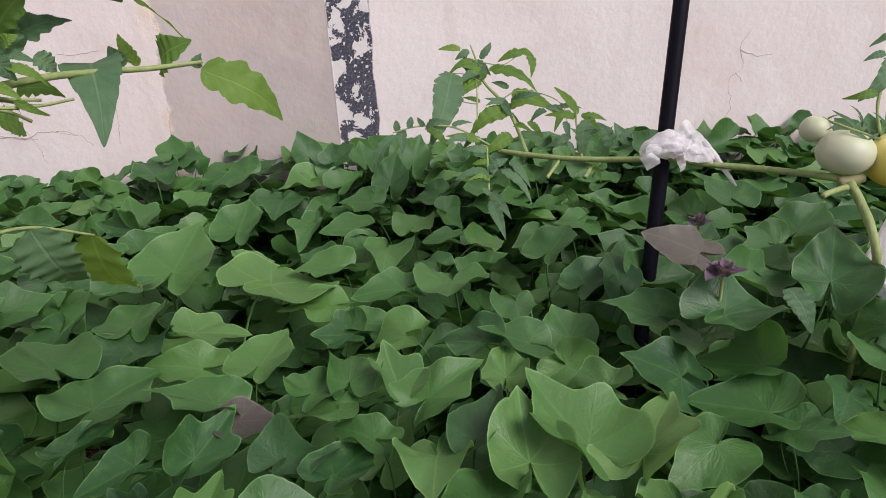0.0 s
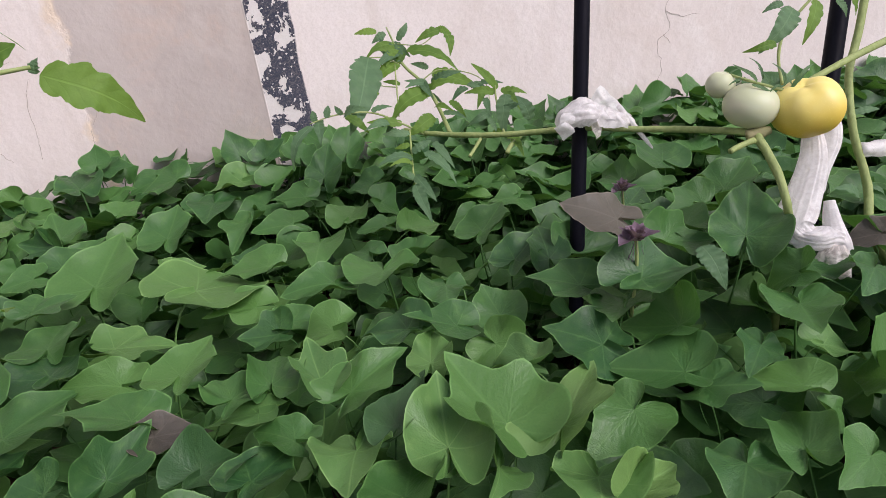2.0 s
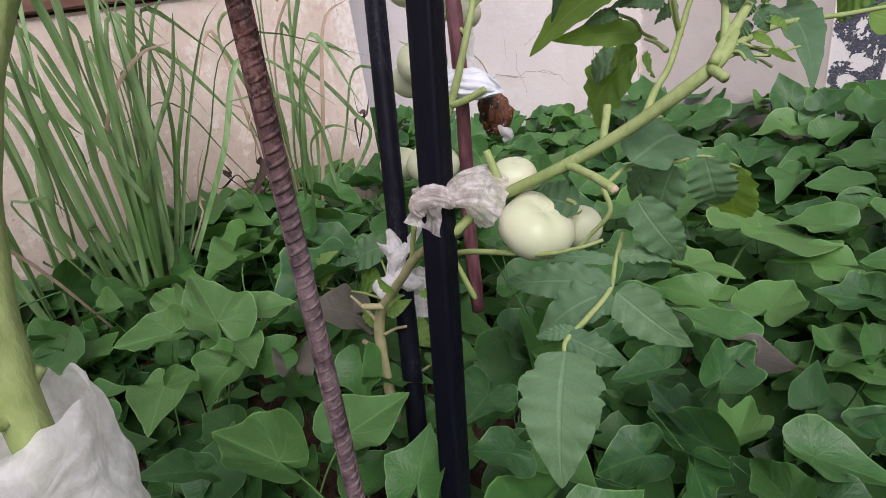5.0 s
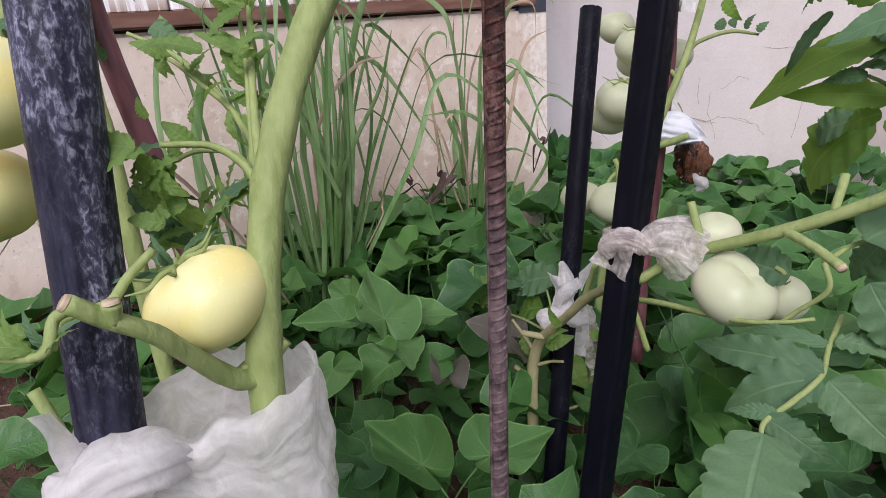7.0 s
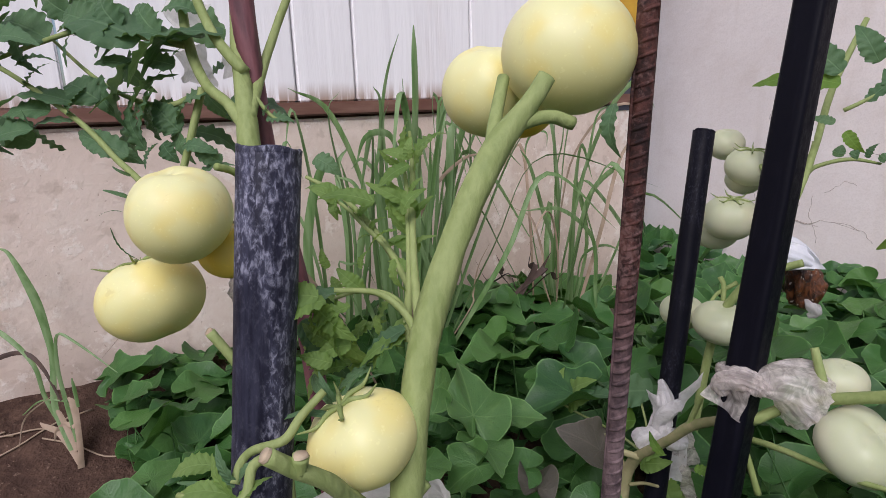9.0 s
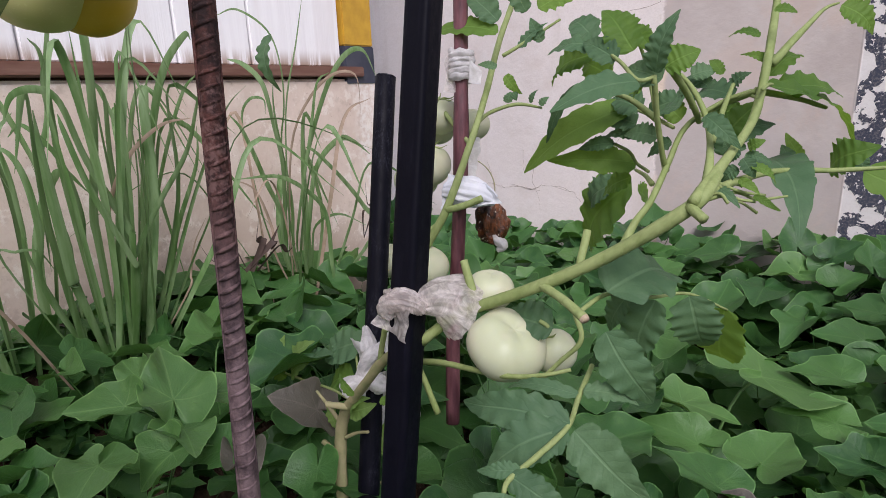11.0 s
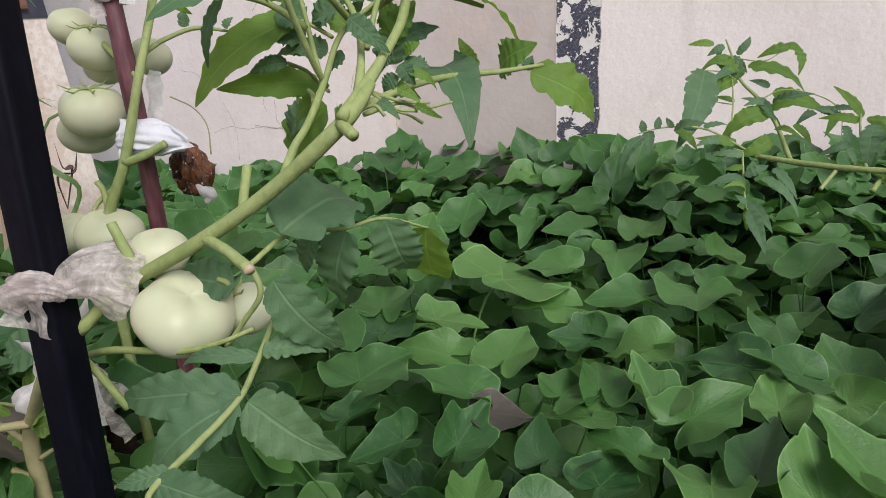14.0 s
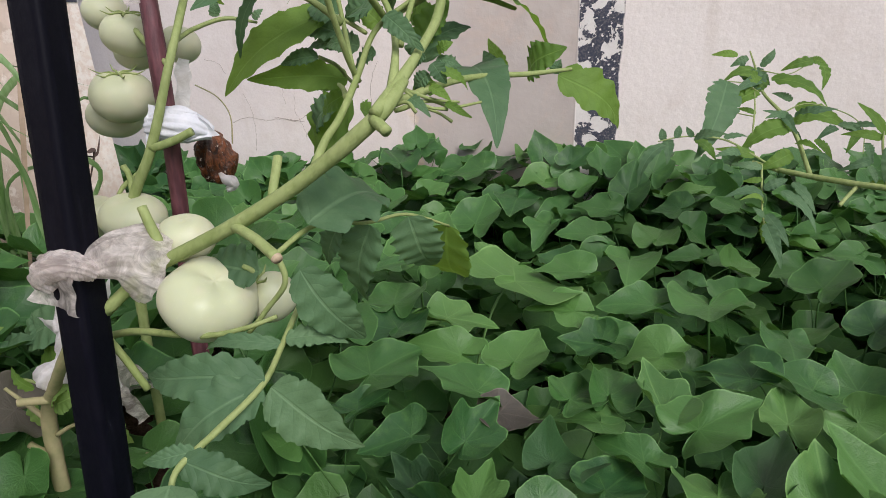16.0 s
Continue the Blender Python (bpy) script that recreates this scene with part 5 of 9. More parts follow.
leaflet(lf, (-0.402, 0.215, 0.428), (-0.425, 0.205, 0.424), 0.3, TLEAF)
tomato(p1, (-0.489, 0.342, 0.434), 0.0329, GREEN_TOM, 0.78, ribs=0.05, axis=(0.55, -0.15, 1.0), dimple=0.30)
tomato(p1, (-0.466, 0.378, 0.420), 0.0193, GREEN_TOM, 0.98, calyx=True, axis=(-0.5, -0.6, 1.0))
tomato(p1, (-0.522, 0.368, 0.467), 0.0205, GREEN_TOM, 0.85)
stem(p1, [(-0.431, 0.343, 0.472, 0.0022), (-0.424, 0.338, 0.455, 0.0020), (-0.440, 0.335, 0.434, 0.0018), (-0.453, 0.330, 0.418, 0.0016)], STEM, "truss")
stem(p1, [(-0.466, 0.353, 0.456, 0.0016), (-0.460, 0.354, 0.453, 0.0018), (-0.459, 0.357, 0.447, 0.0016)], STEM, "truss")
stem(p1, [(-0.862, 0.821, 0.522, 0.0011), (-0.841, 0.841, 0.501, 0.0010), (-0.826, 0.845, 0.471, 0.0010), (-0.819, 0.829, 0.430, 0.0012)], STEM_DRY, "dry_tendril")
# leaves of the crown
stem(p1, [(-0.393, 0.370, 0.638, 0.0020), (-0.394, 0.385, 0.610, 0.0020), (-0.394, 0.400, 0.585, 0.0020), (-0.393, 0.410, 0.571, 0.0020)], STEM, "leaf_stalk")
stem(p1, [(-0.386, 0.380, 0.643, 0.0024), (-0.381, 0.400, 0.628, 0.0024), (-0.380, 0.425, 0.613, 0.0024), (-0.381, 0.440, 0.605, 0.0024)], STEM, "leaf_stalk")
stem(p1, [(-0.382, 0.440, 0.609, 0.0021), (-0.365, 0.455, 0.618, 0.0021), (-0.344, 0.440, 0.626, 0.0021)], STEM, "leaf_stalk")
stem(p1, [(-0.452, 0.420, 0.662, 0.0014), (-0.424, 0.390, 0.649, 0.0014), (-0.402, 0.365, 0.636, 0.0014), (-0.393, 0.370, 0.637, 0.0014)], STEM, "leaf_stalk")
stem(p1, [(-0.456, 0.500, 0.614, 0.0016), (-0.430, 0.475, 0.608, 0.0016), (-0.401, 0.445, 0.600, 0.0016)], STEM, "leaf_stalk")
stem(p1, [(-0.470, 0.500, 0.581, 0.0016), (-0.459, 0.510, 0.573, 0.0016), (-0.457, 0.525, 0.561, 0.0016), (-0.437, 0.500, 0.557, 0.0016)], STEM, "leaf_stalk")
stem(p1, [(-0.337, 0.480, 0.627, 0.0013), (-0.338, 0.450, 0.630, 0.0013), (-0.337, 0.420, 0.627, 0.0013)], STEM, "leaf_stalk")
stem(p1, [(-0.367, 0.480, 0.622, 0.0012), (-0.351, 0.450, 0.623, 0.0012), (-0.341, 0.430, 0.621, 0.0012)], STEM, "leaf_stalk")
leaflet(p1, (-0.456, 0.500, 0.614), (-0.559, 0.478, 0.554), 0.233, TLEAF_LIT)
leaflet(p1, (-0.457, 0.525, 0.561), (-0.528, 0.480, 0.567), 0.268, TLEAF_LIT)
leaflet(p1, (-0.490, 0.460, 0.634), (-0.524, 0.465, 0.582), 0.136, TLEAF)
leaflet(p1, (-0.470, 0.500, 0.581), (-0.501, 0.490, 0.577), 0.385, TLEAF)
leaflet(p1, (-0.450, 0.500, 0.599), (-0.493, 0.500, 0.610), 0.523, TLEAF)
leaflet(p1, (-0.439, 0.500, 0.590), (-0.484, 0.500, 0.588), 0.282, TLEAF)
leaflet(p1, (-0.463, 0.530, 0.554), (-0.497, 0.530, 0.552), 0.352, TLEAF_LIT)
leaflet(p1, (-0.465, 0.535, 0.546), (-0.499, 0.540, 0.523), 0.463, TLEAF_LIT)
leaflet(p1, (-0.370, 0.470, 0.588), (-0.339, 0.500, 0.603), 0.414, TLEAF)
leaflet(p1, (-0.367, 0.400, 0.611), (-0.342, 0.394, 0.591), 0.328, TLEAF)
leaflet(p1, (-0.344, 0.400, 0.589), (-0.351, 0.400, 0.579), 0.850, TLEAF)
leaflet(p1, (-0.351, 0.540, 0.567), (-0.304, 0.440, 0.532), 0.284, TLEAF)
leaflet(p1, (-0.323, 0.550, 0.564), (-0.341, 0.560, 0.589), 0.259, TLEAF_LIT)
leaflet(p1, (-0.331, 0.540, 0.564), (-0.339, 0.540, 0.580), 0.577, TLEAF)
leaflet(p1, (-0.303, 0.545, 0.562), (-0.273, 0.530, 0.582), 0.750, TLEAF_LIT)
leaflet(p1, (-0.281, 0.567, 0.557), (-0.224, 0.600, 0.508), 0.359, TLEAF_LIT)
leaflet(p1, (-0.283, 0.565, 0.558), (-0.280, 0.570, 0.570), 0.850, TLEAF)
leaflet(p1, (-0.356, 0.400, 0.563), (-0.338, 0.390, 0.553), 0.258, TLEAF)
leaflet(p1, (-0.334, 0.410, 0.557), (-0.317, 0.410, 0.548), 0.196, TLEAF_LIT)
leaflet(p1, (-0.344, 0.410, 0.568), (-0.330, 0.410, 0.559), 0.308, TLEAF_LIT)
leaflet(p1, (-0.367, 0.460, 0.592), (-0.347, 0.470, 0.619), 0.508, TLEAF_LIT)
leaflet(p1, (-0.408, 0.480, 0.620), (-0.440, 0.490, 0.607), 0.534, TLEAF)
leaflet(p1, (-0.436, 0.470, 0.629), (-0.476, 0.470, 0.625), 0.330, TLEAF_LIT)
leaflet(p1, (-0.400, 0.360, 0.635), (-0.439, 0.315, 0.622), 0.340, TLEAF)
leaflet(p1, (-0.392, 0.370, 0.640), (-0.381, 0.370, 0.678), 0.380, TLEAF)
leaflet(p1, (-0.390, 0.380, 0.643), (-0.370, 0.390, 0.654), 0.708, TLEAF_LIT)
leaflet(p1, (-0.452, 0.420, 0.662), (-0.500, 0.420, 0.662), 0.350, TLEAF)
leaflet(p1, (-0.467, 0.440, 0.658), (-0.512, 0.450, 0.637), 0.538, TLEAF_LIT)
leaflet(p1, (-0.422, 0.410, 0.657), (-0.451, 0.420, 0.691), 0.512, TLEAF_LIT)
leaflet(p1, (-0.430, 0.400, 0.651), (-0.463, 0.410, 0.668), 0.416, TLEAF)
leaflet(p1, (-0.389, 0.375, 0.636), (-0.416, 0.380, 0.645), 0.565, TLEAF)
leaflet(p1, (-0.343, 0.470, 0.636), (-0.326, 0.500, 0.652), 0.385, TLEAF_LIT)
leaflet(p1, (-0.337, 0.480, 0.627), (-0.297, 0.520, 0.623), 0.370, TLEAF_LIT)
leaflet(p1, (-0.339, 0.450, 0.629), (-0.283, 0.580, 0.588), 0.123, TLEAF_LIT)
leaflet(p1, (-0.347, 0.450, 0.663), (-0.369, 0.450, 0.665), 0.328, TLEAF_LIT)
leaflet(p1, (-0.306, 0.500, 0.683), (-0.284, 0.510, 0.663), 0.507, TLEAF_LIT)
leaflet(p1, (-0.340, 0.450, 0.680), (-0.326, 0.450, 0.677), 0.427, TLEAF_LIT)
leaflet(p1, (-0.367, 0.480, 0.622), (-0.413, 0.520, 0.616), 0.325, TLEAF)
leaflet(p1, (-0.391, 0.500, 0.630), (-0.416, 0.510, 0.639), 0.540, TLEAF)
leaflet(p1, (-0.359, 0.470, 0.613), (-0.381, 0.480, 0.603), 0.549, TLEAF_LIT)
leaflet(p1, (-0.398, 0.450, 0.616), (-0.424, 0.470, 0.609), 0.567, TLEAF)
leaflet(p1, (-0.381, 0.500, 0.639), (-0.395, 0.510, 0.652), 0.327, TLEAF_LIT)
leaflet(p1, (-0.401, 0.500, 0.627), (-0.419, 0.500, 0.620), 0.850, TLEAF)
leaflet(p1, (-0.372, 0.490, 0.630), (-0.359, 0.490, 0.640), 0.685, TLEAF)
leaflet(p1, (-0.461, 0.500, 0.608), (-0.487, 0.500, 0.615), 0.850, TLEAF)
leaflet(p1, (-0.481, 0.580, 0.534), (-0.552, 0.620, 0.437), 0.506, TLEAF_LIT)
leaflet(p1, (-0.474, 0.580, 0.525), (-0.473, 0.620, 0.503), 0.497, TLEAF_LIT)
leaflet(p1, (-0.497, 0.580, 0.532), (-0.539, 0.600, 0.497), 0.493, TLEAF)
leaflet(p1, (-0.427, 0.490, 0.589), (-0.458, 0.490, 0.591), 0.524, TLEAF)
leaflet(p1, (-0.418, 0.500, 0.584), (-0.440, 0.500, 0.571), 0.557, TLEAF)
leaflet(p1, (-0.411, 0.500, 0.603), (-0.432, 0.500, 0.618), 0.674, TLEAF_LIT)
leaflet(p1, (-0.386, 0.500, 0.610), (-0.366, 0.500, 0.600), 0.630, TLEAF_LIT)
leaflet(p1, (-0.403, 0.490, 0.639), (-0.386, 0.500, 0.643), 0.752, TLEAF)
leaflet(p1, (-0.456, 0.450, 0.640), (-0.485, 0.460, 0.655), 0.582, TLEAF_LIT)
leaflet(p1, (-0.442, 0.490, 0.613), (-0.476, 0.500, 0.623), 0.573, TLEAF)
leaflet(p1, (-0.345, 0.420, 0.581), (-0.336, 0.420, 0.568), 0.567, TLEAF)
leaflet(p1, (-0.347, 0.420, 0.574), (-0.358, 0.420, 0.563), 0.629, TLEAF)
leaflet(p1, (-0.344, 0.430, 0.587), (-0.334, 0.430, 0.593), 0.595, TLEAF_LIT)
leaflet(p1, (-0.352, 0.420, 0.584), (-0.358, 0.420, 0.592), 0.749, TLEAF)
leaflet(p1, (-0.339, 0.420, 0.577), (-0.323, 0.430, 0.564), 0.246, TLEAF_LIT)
leaflet(p1, (-0.345, 0.430, 0.583), (-0.328, 0.430, 0.578), 0.277, TLEAF)
leaflet(p1, (-0.466, 0.440, 0.669), (-0.492, 0.450, 0.688), 0.597, TLEAF)
leaflet(p1, (-0.430, 0.430, 0.674), (-0.410, 0.420, 0.656), 0.442, TLEAF_LIT)
leaflet(p1, (-0.342, 0.460, 0.646), (-0.361, 0.460, 0.653), 0.333, TLEAF_LIT)
leaflet(p1, (-0.400, 0.380, 0.637), (-0.415, 0.390, 0.624), 0.601, TLEAF_LIT)
leaflet(p1, (-0.362, 0.460, 0.578), (-0.366, 0.470, 0.607), 0.827, TLEAF)
leaflet(p1, (-0.353, 0.470, 0.579), (-0.346, 0.480, 0.566), 0.657, TLEAF)
leaflet(p1, (-0.385, 0.490, 0.556), (-0.358, 0.500, 0.550), 0.476, TLEAF_LIT)

# tomato plant on the maroon stick
p2 = empty("tomato_plant", "tomato plant with clusters of green fruit tied to a maroon stick", "tomato plant", (-0.745, 0.515, 0.18))
stem(p2, [(-0.750, 0.500, 0.100, 0.0060), (-0.742, 0.512, 0.300, 0.0056), (-0.728, 0.518, 0.420, 0.0056), (-0.696, 0.535, 0.492, 0.0052), (-0.679, 0.568, 0.575, 0.0044), (-0.689, 0.616, 0.629, 0.0042), (-0.711, 0.686, 0.701, 0.0042), (-0.705, 0.733, 0.781, 0.0035)], STEM, "main_stem")
stem(p2, [(-0.696, 0.534, 0.491, 0.0044), (-0.672, 0.541, 0.498, 0.0043), (-0.652, 0.549, 0.507, 0.0043)], STEM, "stub")
stem(p2, [(-0.687, 0.577, 0.568, 0.0033), (-0.715, 0.585, 0.588, 0.0028), (-0.755, 0.606, 0.614, 0.0035)], STEM, "truss")
stem(p2, [(-0.685, 0.592, 0.595, 0.0027), (-0.696, 0.638, 0.605, 0.0026), (-0.670, 0.662, 0.614, 0.0024), (-0.648, 0.689, 0.608, 0.0016)], STEM, "side_shoot")
leaflet(p2, (-0.682, 0.658, 0.616), (-0.682, 0.665, 0.631), 0.8, TLEAF)
leaflet(p2, (-0.658, 0.677, 0.615), (-0.653, 0.686, 0.633), 0.4, TLEAF)
leaflet(p2, (-0.645, 0.680, 0.611), (-0.637, 0.687, 0.623), 0.6, TLEAF)
stem(p2, [(-0.733, 0.532, 0.440, 0.0032), (-0.739, 0.539, 0.460, 0.0030), (-0.746, 0.541, 0.469, 0.0035)], STEM, "stub")
stem(p2, [(-0.731, 0.554, 0.463, 0.0030), (-0.743, 0.533, 0.449, 0.0025), (-0.742, 0.517, 0.437, 0.0020)], STEM, "truss")
tomato(p2, (-0.766, 0.614, 0.602), 0.0306, GREEN_TOM, 0.82, calyx=True)
tomato(p2, (-0.820, 0.641, 0.627), 0.0253, GREEN_TOM, 0.85)
tomato(p2, (-0.790, 0.642, 0.580), 0.0244, GREEN_TOM, 0.8)
tomato(p2, (-0.748, 0.670, 0.587), 0.0247, GREEN_TOM, 0.9)
tomato(p2, (-0.768, 0.585, 0.537), 0.0338, GREEN_TOM, 0.86, ribs=0.05, calyx=True)
tomato(p2, (-0.799, 0.599, 0.513), 0.0313, GREEN_TOM, 0.8)
tomato(p2, (-0.723, 0.516, 0.420), 0.0341, GREEN_TOM, 0.74)
tomato(p2, (-0.787, 0.526, 0.414), 0.0281, GREEN_TOM, 0.8)
lf = stem(p2, [(-0.659, 0.609, 0.673, 0.0026), (-0.638, 0.627, 0.688, 0.0020), (-0.605, 0.654, 0.713, 0.0015)], STEM, "compound_leaf")
leaflet(lf, (-0.668, 0.614, 0.702), (-0.758, 0.587, 0.709), 0.28, TLEAF_LIT)
leaflet(lf, (-0.643, 0.622, 0.682), (-0.620, 0.646, 0.713), 0.3, TLEAF)
leaflet(lf, (-0.663, 0.602, 0.660), (-0.691, 0.600, 0.666), 0.3, TLEAF)
leaflet(lf, (-0.653, 0.605, 0.650), (-0.633, 0.609, 0.627), 0.35, TLEAF_LIT)
leaflet(lf, (-0.620, 0.637, 0.688), (-0.638, 0.637, 0.717), 0.4, TLEAF)
leaflet(lf, (-0.670, 0.617, 0.715), (-0.715, 0.604, 0.756), 0.4, TLEAF)
leaflet(lf, (-0.642, 0.637, 0.724), (-0.670, 0.634, 0.767), 0.4, TLEAF)
leaflet(lf, (-0.630, 0.644, 0.727), (-0.581, 0.682, 0.751), 0.4, TLEAF_LIT)
leaflet(lf, (-0.642, 0.605, 0.630), (-0.637, 0.605, 0.620), 0.8, TLEAF)

# tomato plant with large yellow fruit, its stem in a plastic bag
p3 = empty("tomato_plant", "tomato plant with large pale yellow fruit, stem wrapped in plastic", "tomato plant", (-0.55, -0.01, 0.12))
stem(p3, [(-0.550, -0.035, 0.100, 0.0085), (-0.540, -0.030, 0.360, 0.0082), (-0.531, -0.022, 0.490, 0.0082), (-0.533, -0.015, 0.536, 0.0080), (-0.538, -0.008, 0.558, 0.0078), (-0.545, 0.002, 0.585, 0.0080), (-0.550, 0.014, 0.609, 0.0077), (-0.553, 0.028, 0.634, 0.0075), (-0.556, 0.044, 0.658, 0.0078), (-0.557, 0.058, 0.676, 0.0072), (-0.554, 0.072, 0.692, 0.0056), (-0.552, 0.082, 0.706, 0.0048)], STEM, "main_stem")
stem(p3, [(-0.556, 0.040, 0.652, 0.0040), (-0.563, 0.055, 0.670, 0.0042), (-0.572, 0.064, 0.684, 0.0038), (-0.586, 0.080, 0.707, 0.0034)], STEM, "branch")
stem(p3, [(-0.556, 0.062, 0.682, 0.0046), (-0.551, 0.082, 0.686, 0.0036), (-0.548, 0.097, 0.682, 0.0036)], STEM, "stub")
tomato(p3, (-0.578, 0.121, 0.720), 0.0387, YELLOW_TOM, 0.93, ribs=0.02)
tomato(p3, (-0.640, 0.108, 0.701), 0.0308, YELLOW_TOM, 0.98, ribs=0.02)
tomato(p3, (-0.637, 0.132, 0.694), 0.0257, RIPE_TOM, 0.95)
stem(p3, [(-0.532, -0.022, 0.506, 0.0050), (-0.529, -0.034, 0.510, 0.0048), (-0.520, -0.050, 0.532, 0.0040), (-0.512, -0.063, 0.551, 0.0037), (-0.510, -0.075, 0.562, 0.0035), (-0.509, -0.085, 0.572, 0.0034)], STEM, "side_branch")
stem(p3, [(-0.509, -0.085, 0.572, 0.0031), (-0.509, -0.086, 0.573, 0.0028)], CUT, "cut_end")
stem(p3, [(-0.510, -0.074, 0.561, 0.0034), (-0.508, -0.073, 0.568, 0.0034)], STEM, "stub")
stem(p3, [(-0.508, -0.073, 0.568, 0.0031), (-0.508, -0.073, 0.569, 0.0027)], CUT, "cut_end")
stem(p3, [(-0.531, -0.016, 0.513, 0.0040), (-0.530, -0.009, 0.519, 0.0035)], STEM, "stub")
stem(p3, [(-0.533, -0.027, 0.508, 0.0040), (-0.534, -0.029, 0.512, 0.0042)], STEM, "stub")
stem(p3, [(-0.530, -0.018, 0.511, 0.0040), (-0.530, -0.017, 0.517, 0.0045)], CUT, "cut_end")
tomato(p3, (-0.545, -0.034, 0.543), 0.0275, YELLOW_TOM, 0.80, ribs=0.03, calyx=True, axis=(-0.25, -0.45, 1.0))
stem(p3, [(-0.549, -0.049, 0.570, 0.0018), (-0.547, -0.061, 0.562, 0.0020), (-0.544, -0.070, 0.555, 0.0021), (-0.545, -0.083, 0.554, 0.0020), (-0.542, -0.089, 0.552, 0.0019), (-0.538, -0.093, 0.546, 0.0021)], STEM, "flower_stalk")
leaflet(p3, (-0.538, -0.093, 0.546), (-0.546, -0.098, 0.561), 0.22, TLEAF)
leaflet(p3, (-0.538, -0.092, 0.546), (-0.534, -0.079, 0.557), 0.16, TLEAF)
leaflet(p3, (-0.549, -0.098, 0.550), (-0.560, -0.115, 0.546), 0.42, TLEAF_YOUNG)
leaflet(p3, (-0.538, -0.093, 0.545), (-0.553, -0.114, 0.546), 0.06, TLEAF)
leaflet(p3, (-0.556, -0.039, 0.554), (-0.564, -0.047, 0.572), 0.2, TLEAF)
leaflet(p3, (-0.556, -0.039, 0.554), (-0.556, -0.028, 0.572), 0.16, TLEAF)
leaflet(p3, (-0.550, -0.045, 0.556), (-0.557, -0.070, 0.559), 0.1, TLEAF)
leaflet(p3, (-0.558, -0.038, 0.553), (-0.555, -0.018, 0.569), 0.12, TLEAF)
leaflet(p3, (-0.556, -0.042, 0.557), (-0.559, -0.047, 0.566), 0.3, TLEAF)
leaflet(p3, (-0.575, -0.030, 0.606), (-0.584, -0.058, 0.599), 0.4, TLEAF)
leaflet(p3, (-0.582, -0.034, 0.602), (-0.577, -0.022, 0.578), 0.35, TLEAF)
leaflet(p3, (-0.595, -0.043, 0.588), (-0.581, -0.028, 0.564), 0.35, TLEAF)
leaflet(p3, (-0.594, -0.042, 0.573), (-0.580, -0.022, 0.555), 0.3, TLEAF)
leaflet(p3, (-0.568, -0.016, 0.566), (-0.572, -0.037, 0.556), 0.3, TLEAF)
leaflet(p3, (-0.558, -0.002, 0.586), (-0.573, -0.022, 0.566), 0.32, TLEAF)
leaflet(p3, (-0.580, -0.044, 0.564), (-0.558, -0.039, 0.551), 0.16, TLEAF)
sh = stem(p3, [(-0.571, 0.006, 0.585, 0.0024), (-0.580, 0.013, 0.608, 0.0020), (-0.602, 0.025, 0.640, 0.0016), (-0.612, 0.029, 0.661, 0.0009)], STEM, "side_shoot")
leaflet(sh, (-0.607, 0.026, 0.659), (-0.607, 0.029, 0.674), 0.3, TLEAF_YOUNG)
leaflet(sh, (-0.608, 0.025, 0.661), (-0.614, 0.014, 0.670), 0.25, TLEAF_YOUNG)
leaflet(sh, (-0.602, 0.026, 0.645), (-0.599, 0.032, 0.655), 0.3, TLEAF_YOUNG)
leaflet(sh, (-0.602, 0.025, 0.640), (-0.613, 0.005, 0.653), 0.2, TLEAF_YOUNG)
leaflet(sh, (-0.597, 0.024, 0.624), (-0.605, 0.013, 0.640), 0.2, TLEAF_YOUNG)
leaflet(sh, (-0.598, 0.025, 0.630), (-0.594, 0.036, 0.645), 0.22, TLEAF_YOUNG)
leaflet(sh, (-0.595, 0.022, 0.615), (-0.588, 0.034, 0.624), 0.25, TLEAF_YOUNG)
sh = stem(p3, [(-0.578, 0.011, 0.600, 0.0019), (-0.597, 0.010, 0.616, 0.0016), (-0.611, 0.002, 0.629, 0.0013), (-0.624, -0.005, 0.640, 0.0010), (-0.638, -0.015, 0.647, 0.0007)], STEM, "side_shoot")
leaflet(sh, (-0.624, -0.008, 0.642), (-0.631, -0.021, 0.651), 0.35, TLEAF_YOUNG)
leaflet(sh, (-0.617, 0.000, 0.633), (-0.612, 0.007, 0.642), 0.4, TLEAF_YOUNG)
leaflet(sh, (-0.617, 0.000, 0.633), (-0.617, -0.002, 0.642), 0.4, TLEAF_YOUNG)
leaflet(sh, (-0.609, 0.008, 0.623), (-0.612, -0.006, 0.619), 0.3, TLEAF_YOUNG)
leaflet(sh, (-0.605, 0.012, 0.615), (-0.597, 0.024, 0.624), 0.3, TLEAF_YOUNG)
leaflet(sh, (-0.611, 0.005, 0.625), (-0.607, 0.012, 0.634), 0.3, TLEAF_YOUNG)
leaflet(sh, (-0.626, -0.010, 0.643), (-0.619, -0.011, 0.633), 0.4, TLEAF_YOUNG)
sh = stem(p3, [(-0.560, -0.000, 0.578, 0.0022), (-0.568, 0.003, 0.591, 0.0018), (-0.579, -0.001, 0.598, 0.0016), (-0.591, -0.012, 0.599, 0.0013), (-0.601, -0.022, 0.594, 0.0009)], STEM, "side_shoot")
leaflet(sh, (-0.605, -0.020, 0.593), (-0.621, -0.045, 0.579), 0.42, TLEAF_YOUNG)
leaflet(sh, (-0.605, -0.019, 0.592), (-0.610, -0.031, 0.570), 0.45, TLEAF_YOUNG)
leaflet(sh, (-0.604, -0.016, 0.594), (-0.614, -0.019, 0.603), 0.4, TLEAF_YOUNG)
